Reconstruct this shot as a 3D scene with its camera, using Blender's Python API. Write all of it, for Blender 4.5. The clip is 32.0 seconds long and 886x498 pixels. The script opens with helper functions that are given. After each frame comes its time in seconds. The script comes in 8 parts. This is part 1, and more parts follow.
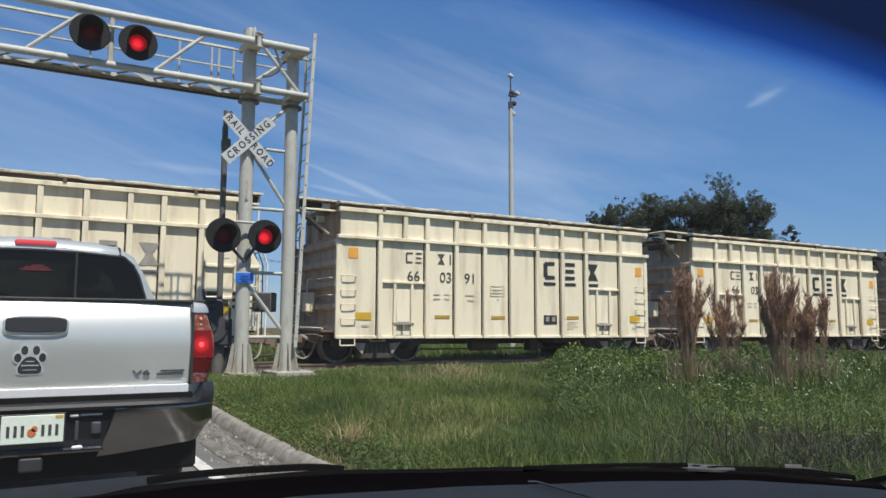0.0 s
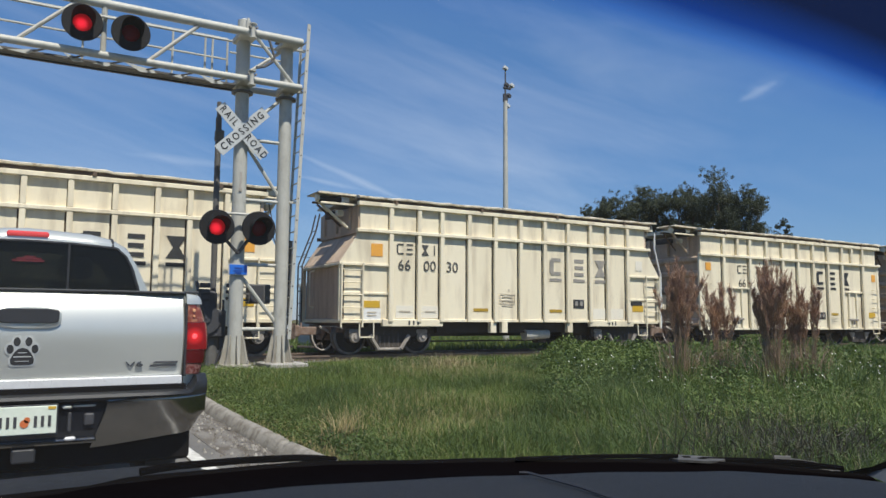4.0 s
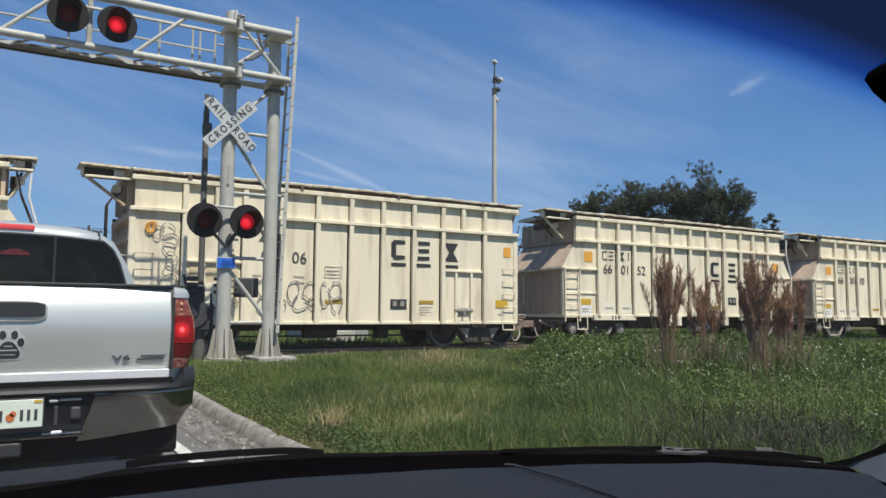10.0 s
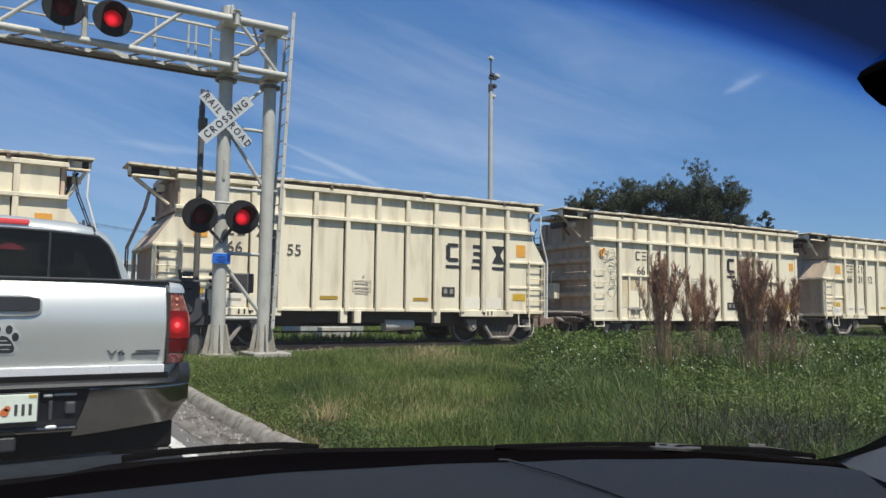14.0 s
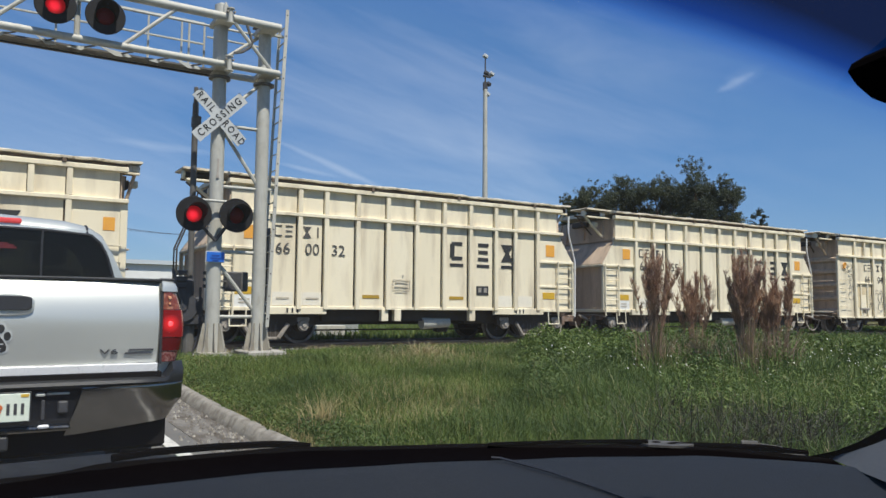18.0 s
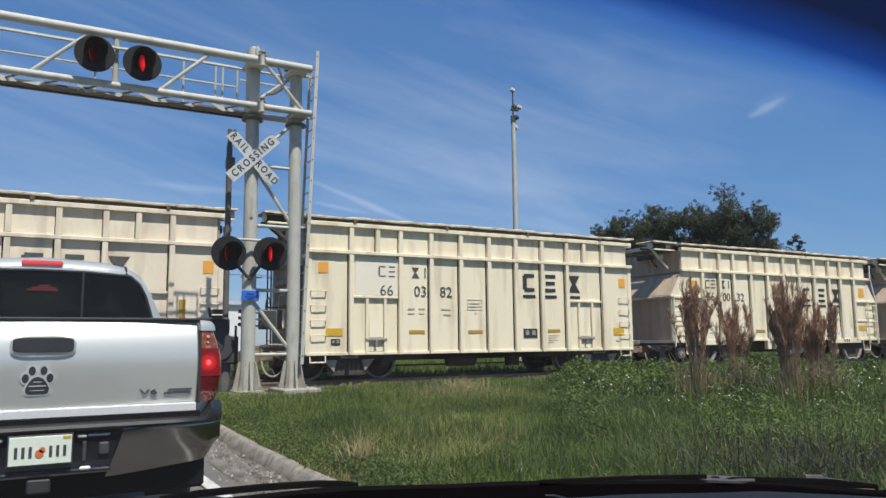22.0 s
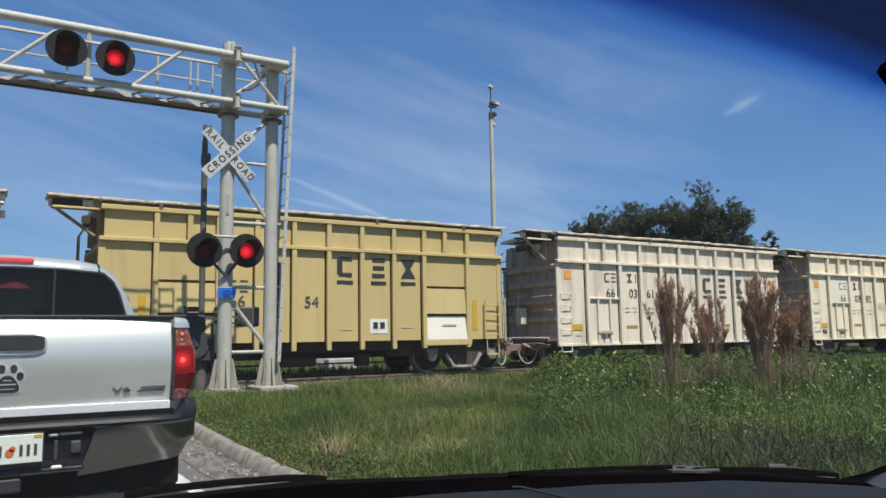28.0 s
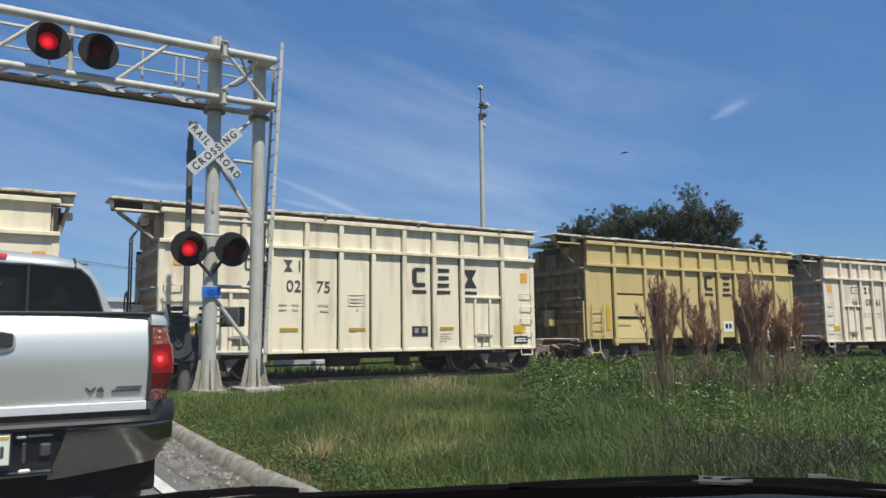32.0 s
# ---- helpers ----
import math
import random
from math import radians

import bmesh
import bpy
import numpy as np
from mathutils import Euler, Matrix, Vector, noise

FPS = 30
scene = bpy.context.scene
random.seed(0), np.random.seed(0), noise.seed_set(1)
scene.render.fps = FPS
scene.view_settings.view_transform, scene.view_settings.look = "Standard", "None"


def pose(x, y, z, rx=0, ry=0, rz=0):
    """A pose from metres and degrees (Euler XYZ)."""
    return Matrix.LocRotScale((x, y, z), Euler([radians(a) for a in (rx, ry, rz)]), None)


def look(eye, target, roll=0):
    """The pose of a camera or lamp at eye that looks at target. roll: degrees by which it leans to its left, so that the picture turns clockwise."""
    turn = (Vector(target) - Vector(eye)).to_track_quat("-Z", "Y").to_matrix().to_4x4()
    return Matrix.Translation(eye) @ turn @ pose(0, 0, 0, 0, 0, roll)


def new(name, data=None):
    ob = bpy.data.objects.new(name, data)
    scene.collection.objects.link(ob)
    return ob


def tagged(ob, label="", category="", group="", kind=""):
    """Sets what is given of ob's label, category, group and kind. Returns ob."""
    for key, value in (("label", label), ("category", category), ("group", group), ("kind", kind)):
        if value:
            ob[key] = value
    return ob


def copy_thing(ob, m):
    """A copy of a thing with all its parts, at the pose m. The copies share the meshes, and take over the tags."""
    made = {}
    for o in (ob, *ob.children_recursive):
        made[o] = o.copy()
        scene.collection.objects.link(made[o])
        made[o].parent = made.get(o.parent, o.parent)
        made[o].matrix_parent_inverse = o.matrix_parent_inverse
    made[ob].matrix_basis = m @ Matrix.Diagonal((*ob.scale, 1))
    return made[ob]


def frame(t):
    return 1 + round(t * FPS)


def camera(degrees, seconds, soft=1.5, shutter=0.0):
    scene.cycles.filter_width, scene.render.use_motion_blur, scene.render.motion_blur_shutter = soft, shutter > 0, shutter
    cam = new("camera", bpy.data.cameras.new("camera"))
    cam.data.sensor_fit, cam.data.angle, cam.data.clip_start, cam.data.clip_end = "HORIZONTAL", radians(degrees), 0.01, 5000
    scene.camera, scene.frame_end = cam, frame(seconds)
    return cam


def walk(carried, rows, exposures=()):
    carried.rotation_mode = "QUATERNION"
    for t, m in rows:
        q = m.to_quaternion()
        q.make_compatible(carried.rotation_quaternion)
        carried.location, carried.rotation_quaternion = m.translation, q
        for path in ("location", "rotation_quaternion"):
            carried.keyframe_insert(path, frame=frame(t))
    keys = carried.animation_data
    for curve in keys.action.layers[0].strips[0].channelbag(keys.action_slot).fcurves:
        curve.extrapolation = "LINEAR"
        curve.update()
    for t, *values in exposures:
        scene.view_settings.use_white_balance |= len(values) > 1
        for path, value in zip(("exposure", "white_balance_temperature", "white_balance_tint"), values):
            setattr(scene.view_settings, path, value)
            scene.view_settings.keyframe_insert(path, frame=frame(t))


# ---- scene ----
# The camera: held in the driver's hand inside a standing car.
cam = camera(61.0, 32.0)
PATH = [
    (0.0, -0.000, 0.011, 1.151, 96.00, -0.19, -29.79),
    (0.5, -0.005, 0.006, 1.153, 95.90, -0.22, -29.85),
    (1.0, -0.001, 0.008, 1.150, 95.83, -0.19, -29.87),
    (1.5, -0.002, 0.007, 1.149, 95.61, -0.09, -30.00),
    (2.0, -0.002, 0.006, 1.150, 95.53, -0.03, -30.04),
    (2.5, -0.000, 0.008, 1.149, 95.48, -0.07, -30.09),
    (3.0, -0.002, 0.005, 1.149, 95.42, -0.10, -30.16),
    (3.5, 0.001, 0.008, 1.150, 95.44, -0.21, -30.19),
    (5.5, 0.002, 0.007, 1.149, 95.15, -0.56, -30.41),
    (6.0, -0.003, 0.002, 1.151, 95.04, -0.58, -30.46),
    (6.5, 0.001, 0.007, 1.149, 95.00, -0.53, -30.50),
    (7.0, 0.003, 0.005, 1.149, 94.96, -0.49, -30.49),
    (7.5, -0.002, 0.002, 1.149, 94.93, -0.44, -30.56),
    (8.0, -0.002, -0.001, 1.151, 94.87, -0.44, -30.85),
    (8.5, 0.002, 0.000, 1.150, 94.94, -0.43, -30.92),
    (9.0, 0.000, 0.000, 1.150, 94.95, -0.50, -31.00),
    (9.5, -0.000, -0.001, 1.150, 94.95, -0.46, -31.08),
    (10.0, 0.001, -0.001, 1.150, 94.95, -0.34, -31.10),
    (10.5, 0.001, -0.002, 1.150, 94.94, -0.48, -31.15),
    (11.0, 0.006, 0.003, 1.149, 94.93, -0.43, -31.16),
    (11.5, 0.001, -0.001, 1.150, 94.93, -0.45, -31.23),
    (12.0, 0.002, -0.001, 1.150, 94.86, -0.58, -31.25),
    (12.5, -0.001, -0.002, 1.151, 94.80, -0.58, -31.31),
    (13.0, 0.001, -0.001, 1.149, 94.82, -0.50, -31.36),
    (13.5, 0.003, 0.001, 1.147, 94.77, -0.48, -31.41),
    (14.0, -0.001, -0.004, 1.149, 94.68, -0.56, -31.45),
    (14.5, 0.005, -0.002, 1.148, 94.65, -0.45, -31.50),
    (16.5, -0.001, -0.007, 1.150, 94.63, -0.40, -31.78),
    (17.0, 0.004, -0.002, 1.149, 94.59, -0.55, -31.79),
    (17.5, 0.003, -0.004, 1.148, 94.58, -0.48, -31.82),
    (18.0, 0.007, -0.001, 1.148, 94.54, -0.41, -31.83),
    (18.5, 0.005, -0.002, 1.150, 94.54, -0.35, -31.82),
    (19.0, 0.003, 0.003, 1.149, 94.66, -0.49, -31.38),
    (19.5, 0.007, 0.007, 1.145, 95.11, 0.21, -31.03),
    (20.0, 0.005, 0.004, 1.146, 95.83, 0.51, -31.45),
    (20.5, 0.008, 0.011, 1.139, 96.03, 0.80, -31.53),
    (21.0, 0.002, 0.024, 1.133, 95.00, 0.41, -30.48),
    (21.5, -0.006, 0.025, 1.149, 96.57, 0.76, -30.10),
    (22.0, -0.005, 0.027, 1.147, 97.14, 0.64, -29.35),
    (22.5, 0.001, 0.025, 1.147, 97.25, 0.84, -29.65),
    (23.0, -0.005, 0.018, 1.150, 97.34, 0.71, -29.85),
    (23.5, 0.002, 0.021, 1.147, 97.21, 0.83, -29.97),
    (24.0, 0.001, 0.020, 1.148, 97.29, 0.87, -30.27),
    (24.5, 0.002, 0.020, 1.147, 97.24, 0.92, -30.33),
    (25.0, 0.002, 0.018, 1.147, 97.11, 0.97, -30.40),
    (25.5, 0.003, 0.021, 1.146, 97.11, 1.03, -30.46),
    (27.5, 0.007, 0.014, 1.148, 97.27, 0.76, -30.87),
    (28.0, 0.009, 0.016, 1.141, 96.87, 0.96, -30.95),
    (28.5, 0.005, 0.017, 1.136, 96.13, 0.97, -30.80),
    (29.0, 0.007, 0.019, 1.136, 95.70, 0.25, -30.60),
    (29.5, 0.022, 0.051, 1.135, 96.11, -0.04, -30.40),
    (30.0, 0.082, 0.150, 1.139, 96.74, -0.16, -30.78),
    (30.5, 0.103, 0.176, 1.127, 97.29, 1.25, -30.85),
    (31.0, 0.100, 0.181, 1.123, 95.53, 0.95, -31.44),
    (31.5, 0.105, 0.183, 1.123, 95.08, 0.93, -31.62),
    (32.0, 0.099, 0.177, 1.123, 97.01, 0.76, -31.83),
]
walk(cam, [(t, pose(*r)) for t, *r in PATH])

# ---- light ----
SUN = Vector((0.06, -1.0, 1.76)).normalized()
scene.view_settings.exposure = 0.10


WISPS = [
    ((0.771, 0.573, 0.276), (0.454, -0.800, 0.392), 0.052, 0.013, 0.17),
    ((0.774, 0.568, 0.280), (0.454, -0.800, 0.392), 0.070, 0.026, 0.07),
    ((0.394, 0.901, 0.183), (0.874, -0.305, -0.379), 0.20, 0.012, 0.22),
    ((0.363, 0.914, 0.178), (0.921, -0.327, -0.178), 0.10, 0.008, 0.16),
    ((0.188, 0.962, 0.197), (0.982, -0.181, -0.054), 0.16, 0.014, 0.14),
    ((0.518, 0.827, 0.220), (0.837, -0.436, -0.330), 0.6, 0.12, 0.10),
]


def make_world():
    w = bpy.data.worlds.new("sky")
    scene.world = w
    w.use_nodes = True
    nt = w.node_tree
    nt.nodes.clear()
    out = nt.nodes.new("ShaderNodeOutputWorld")
    bg = nt.nodes.new("ShaderNodeBackground")
    sky = nt.nodes.new("ShaderNodeTexSky")
    sky.sky_type = "NISHITA"
    sky.sun_disc = False
    sky.sun_elevation = math.asin(SUN.z)
    sky.sun_rotation = math.atan2(SUN.x, SUN.y)
    sky.air_density, sky.dust_density, sky.ozone_density = 1.0, 0.2, 4.5
    # thin streaky cirrus, drawn out along one heading
    tc = nt.nodes.new("ShaderNodeTexCoord")
    mp = nt.nodes.new("ShaderNodeMapping")
    mp.inputs["Rotation"].default_value = (radians(8), radians(16), radians(-38))
    mp.inputs["Scale"].default_value = (0.8, 3.2, 9.0)
    ns = nt.nodes.new("ShaderNodeTexNoise")
    ns.inputs["Scale"].default_value, ns.inputs["Detail"].default_value, ns.inputs["Roughness"].default_value = 1.5, 6, 0.55
    ns.inputs["Distortion"].default_value = 0.4
    rp = nt.nodes.new("ShaderNodeValToRGB")
    rp.color_ramp.elements[0].position, rp.color_ramp.elements[1].position = 0.47, 0.85
    rp.color_ramp.elements[0].color, rp.color_ramp.elements[1].color = (0, 0, 0, 1), (0.30, 0.30, 0.30, 1)
    mx = nt.nodes.new("ShaderNodeMix")
    mx.data_type = "RGBA"
    mx.inputs["B"].default_value = (6.5, 7.2, 8.6, 1)
    tilt = nt.nodes.new("ShaderNodeVectorRotate")
    tilt.inputs["Axis"].default_value = (0.515, 0.857, 0.05)
    tilt.inputs["Angle"].default_value = radians(-17)
    nt.links.new(tc.outputs["Generated"], tilt.inputs["Vector"])
    nt.links.new(tilt.outputs[0], mp.inputs[0])
    nt.links.new(mp.outputs[0], ns.inputs["Vector"])
    nt.links.new(ns.outputs[0], rp.inputs[0])
    # the cirrus thins out towards the east
    east, thin, less = (nt.nodes.new("ShaderNode" + k) for k in ("SeparateXYZ", "MapRange", "Math"))
    thin.inputs["From Min"].default_value, thin.inputs["From Max"].default_value = 0.62, 0.86
    thin.inputs["To Min"].default_value, thin.inputs["To Max"].default_value = 1.0, 0.15
    less.operation = "MULTIPLY"
    nt.links.new(tc.outputs["Generated"], east.inputs[0])
    nt.links.new(east.outputs[0], thin.inputs[0])
    nt.links.new(rp.outputs[0], less.inputs[0])
    nt.links.new(thin.outputs[0], less.inputs[1])
    nt.links.new(less.outputs[0], mx.inputs["Factor"])
    hs = nt.nodes.new("ShaderNodeHueSaturation")
    hs.inputs["Saturation"].default_value, hs.inputs["Value"].default_value = 1.2, 1.0
    nt.links.new(sky.outputs[0], hs.inputs["Color"])
    # the haze evens out the sky towards one blue
    even = nt.nodes.new("ShaderNodeMix")
    even.data_type = "RGBA"
    even.inputs["Factor"].default_value = 0.5
    even.inputs["B"].default_value = (1.12, 2.45, 5.5, 1)
    nt.links.new(hs.outputs[0], even.inputs["A"])
    nt.links.new(even.outputs["Result"], mx.inputs["A"])
    # a few wisps of cloud: middle, direction of the streak, length and width, strength
    def dot(v):
        d = nt.nodes.new("ShaderNodeVectorMath")
        d.operation = "DOT_PRODUCT"
        d.inputs[1].default_value = v
        nt.links.new(tc.outputs["Generated"], d.inputs[0])
        return d.outputs["Value"]

    def calc(op, a, b):
        n = nt.nodes.new("ShaderNodeMath")
        n.operation = op
        for i, v in enumerate((a, b)):
            if isinstance(v, (int, float)):
                n.inputs[i].default_value = v
            else:
                nt.links.new(v, n.inputs[i])
        return n.outputs[0]

    fine = nt.nodes.new("ShaderNodeTexNoise")
    fine.inputs["Scale"].default_value, fine.inputs["Detail"].default_value = 14, 5
    nt.links.new(mp.outputs[0], fine.inputs["Vector"])
    last = mx.outputs["Result"]
    for mid, way, long, wide, much in WISPS:
        mid, way = Vector(mid).normalized(), Vector(way).normalized()
        side = mid.cross(way).normalized()
        u = calc("MULTIPLY", calc("SUBTRACT", dot(way), way.dot(mid)), 2 / long)
        v = calc("MULTIPLY", dot(side), 2 / wide)
        e = calc("ADD", calc("POWER", u, 2), calc("POWER", calc("ABSOLUTE", v, 0.0), 1.4))
        e = calc("ADD", e, calc("MULTIPLY", fine.outputs[0], 0.9))
        e = calc("MULTIPLY", calc("MAXIMUM", calc("SUBTRACT", 1.4, e), 0.0), much)
        e = calc("MULTIPLY", e, calc("GREATER_THAN", dot(mid), 0.85))
        m2 = nt.nodes.new("ShaderNodeMix")
        m2.data_type = "RGBA"
        m2.inputs["B"].default_value = (7.5, 8.2, 9.2, 1)
        nt.links.new(e, m2.inputs["Factor"])
        nt.links.new(last, m2.inputs["A"])
        last = m2.outputs["Result"]
    nt.links.new(last, bg.inputs[0])
    nt.links.new(bg.outputs[0], out.inputs[0])
    bg.inputs[1].default_value = 0.097


make_world()
sun = new("sun", bpy.data.lights.new("sun", "SUN"))
sun.data.energy, sun.data.angle, sun.data.color = 5.0, radians(0.53), (1.0, 0.945, 0.85)
sun.matrix_world = look(SUN * 60, (0, 0, 0))

# ---- materials ----
def surface(name, a, b=None, scale=3.0, rough=0.6, metal=0.0, bump=0.0, fine=40.0, stretch=(1, 1, 1), dirt=None, amount=0.0, lo=0.4, hi=0.7, coat=0.0, glow=None, spec=0.5, spot=0.0, spot_at=(0.15, 0, 0.2), grain_mix=0.35):
    """A worn surface: two tones by a broad noise, a fine grain in bump and tone, and dirt of its own colour in streaks."""
    m = bpy.data.materials.new(name)
    m.use_nodes = True
    nt = m.node_tree
    p = nt.nodes["Principled BSDF"]
    tc = nt.nodes.new("ShaderNodeTexCoord")
    mp = nt.nodes.new("ShaderNodeMapping")
    mp.inputs["Scale"].default_value = stretch
    nt.links.new(tc.outputs["Object"], mp.inputs[0])

    def noise_of(sc, det=4.0, src=mp):
        n = nt.nodes.new("ShaderNodeTexNoise")
        n.inputs["Scale"].default_value, n.inputs["Detail"].default_value = sc, det
        nt.links.new(src.outputs[0], n.inputs["Vector"])
        return n

    def mixed(fac, one, two):
        x = nt.nodes.new("ShaderNodeMix")
        x.data_type = "RGBA"
        for key, v in (("Factor", fac), ("A", one), ("B", two)):
            if isinstance(v, (tuple, list)):
                x.inputs[key].default_value = (*v, 1) if len(v) == 3 else v
            elif isinstance(v, float):
                x.inputs[key].default_value = v
            else:
                nt.links.new(v, x.inputs[key])
        return x.outputs["Result"]

    def ramp(src, l, h, top=1.0):
        r = nt.nodes.new("ShaderNodeMapRange")
        r.inputs["From Min"].default_value, r.inputs["From Max"].default_value, r.inputs["To Max"].default_value = l, h, top
        nt.links.new(src, r.inputs[0])
        return r.outputs[0]

    b = b or tuple(v * 0.8 for v in a)
    col = mixed(ramp(noise_of(scale).outputs[0], 0.3, 0.7), a, b)
    grain = noise_of(fine, 3.0)
    col = mixed(ramp(grain.outputs[0], 0.35, 0.75, grain_mix), col, tuple(v * 0.7 for v in b))
    if dirt:
        col = mixed(ramp(noise_of(scale * 2.3, 6.0).outputs[0], lo, hi, amount), col, dirt)
    nt.links.new(col, p.inputs["Base Color"])
    rr = nt.nodes.new("ShaderNodeMapRange")
    rr.inputs["To Min"].default_value, rr.inputs["To Max"].default_value = max(0.03, rough - 0.1), min(1.0, rough + 0.1)
    nt.links.new(grain.outputs[0], rr.inputs[0])
    nt.links.new(rr.outputs[0], p.inputs["Roughness"])
    p.inputs["Metallic"].default_value = metal
    p.inputs["Coat Weight"].default_value = coat
    p.inputs["Specular IOR Level"].default_value = spec
    p.inputs["Coat Roughness"].default_value = 0.08
    if glow:
        p.inputs["Emission Color"].default_value = (*glow[0], 1)
        p.inputs["Emission Strength"].default_value = glow[1]
        if spot:
            # the filament's hot middle, fading to the rim of the lens
            g = nt.nodes.new("ShaderNodeTexGradient")
            g.gradient_type = "SPHERICAL"
            gm = nt.nodes.new("ShaderNodeMapping")
            gm.inputs["Location"].default_value = spot_at
            gm.inputs["Scale"].default_value = (spot, spot * 0.4, spot)
            nt.links.new(tc.outputs["Object"], gm.inputs[0])
            nt.links.new(gm.outputs[0], g.inputs[0])
            gr = nt.nodes.new("ShaderNodeMapRange")
            gr.inputs["To Min"].default_value, gr.inputs["To Max"].default_value = glow[1] * 0.12, glow[1]
            nt.links.new(g.outputs["Fac"], gr.inputs[0])
            nt.links.new(gr.outputs[0], p.inputs["Emission Strength"])
    if bump:
        bp = nt.nodes.new("ShaderNodeBump")
        bp.inputs["Strength"].default_value, bp.inputs["Distance"].default_value = bump, 0.01
        nt.links.new(grain.outputs[0], bp.inputs["Height"])
        nt.links.new(bp.outputs[0], p.inputs["Normal"])
    return m


def tinted(name, tone, share):
    """Dark film on glass: partly clear, partly a black gloss."""
    m = bpy.data.materials.new(name)
    m.use_nodes = True
    nt = m.node_tree
    p = nt.nodes["Principled BSDF"]
    p.inputs["Base Color"].default_value = (0.010, 0.011, 0.012, 1)
    p.inputs["Roughness"].default_value = 0.08
    p.inputs["Specular IOR Level"].default_value = 0.3
    clear = nt.nodes.new("ShaderNodeBsdfTransparent")
    clear.inputs["Color"].default_value = (*tone, 1)
    mix = nt.nodes.new("ShaderNodeMixShader")
    mix.inputs[0].default_value = share
    nt.links.new(p.outputs[0], mix.inputs[1])
    nt.links.new(clear.outputs[0], mix.inputs[2])
    nt.links.new(mix.outputs[0], nt.nodes["Material Output"].inputs["Surface"])
    return m


def leafy(name, a, b, rough=0.6, drift=0.9):
    """Leaves and blades: tone by island, some light through."""
    m = bpy.data.materials.new(name)
    m.use_nodes = True
    nt = m.node_tree
    p = nt.nodes["Principled BSDF"]
    g = nt.nodes.new("ShaderNodeNewGeometry")
    x = nt.nodes.new("ShaderNodeMix")
    x.data_type = "RGBA"
    x.inputs["A"].default_value, x.inputs["B"].default_value = (*a, 1), (*b, 1)
    nt.links.new(g.outputs["Random Per Island"], x.inputs["Factor"])
    # broad drifts of duller and fresher growth
    tc, ns, mr, y = (nt.nodes.new("ShaderNode" + k) for k in ("TexCoord", "TexNoise", "MapRange", "Mix"))
    ns.inputs["Scale"].default_value, ns.inputs["Detail"].default_value = drift, 3
    nt.links.new(tc.outputs["Object"], ns.inputs["Vector"])
    mr.inputs["From Min"].default_value, mr.inputs["From Max"].default_value, mr.inputs["To Max"].default_value = 0.45, 0.62, 0.7
    nt.links.new(ns.outputs[0], mr.inputs[0])
    nt.links.new(mr.outputs[0], y.inputs["Factor"])
    y.data_type = "RGBA"
    y.inputs["B"].default_value = (a[0] * 0.65, a[1] * 0.65, a[2] * 0.8, 1)
    nt.links.new(x.outputs["Result"], y.inputs["A"])
    x = y
    nt.links.new(x.outputs["Result"], p.inputs["Base Color"])
    p.inputs["Roughness"].default_value = rough
    t = nt.nodes.new("ShaderNodeBsdfTranslucent")
    nt.links.new(x.outputs["Result"], t.inputs[0])
    s = nt.nodes.new("ShaderNodeMixShader")
    s.inputs[0].default_value = 0.3
    nt.links.new(p.outputs[0], s.inputs[1])
    nt.links.new(t.outputs[0], s.inputs[2])
    nt.links.new(s.outputs[0], nt.nodes["Material Output"].inputs[0])
    return m


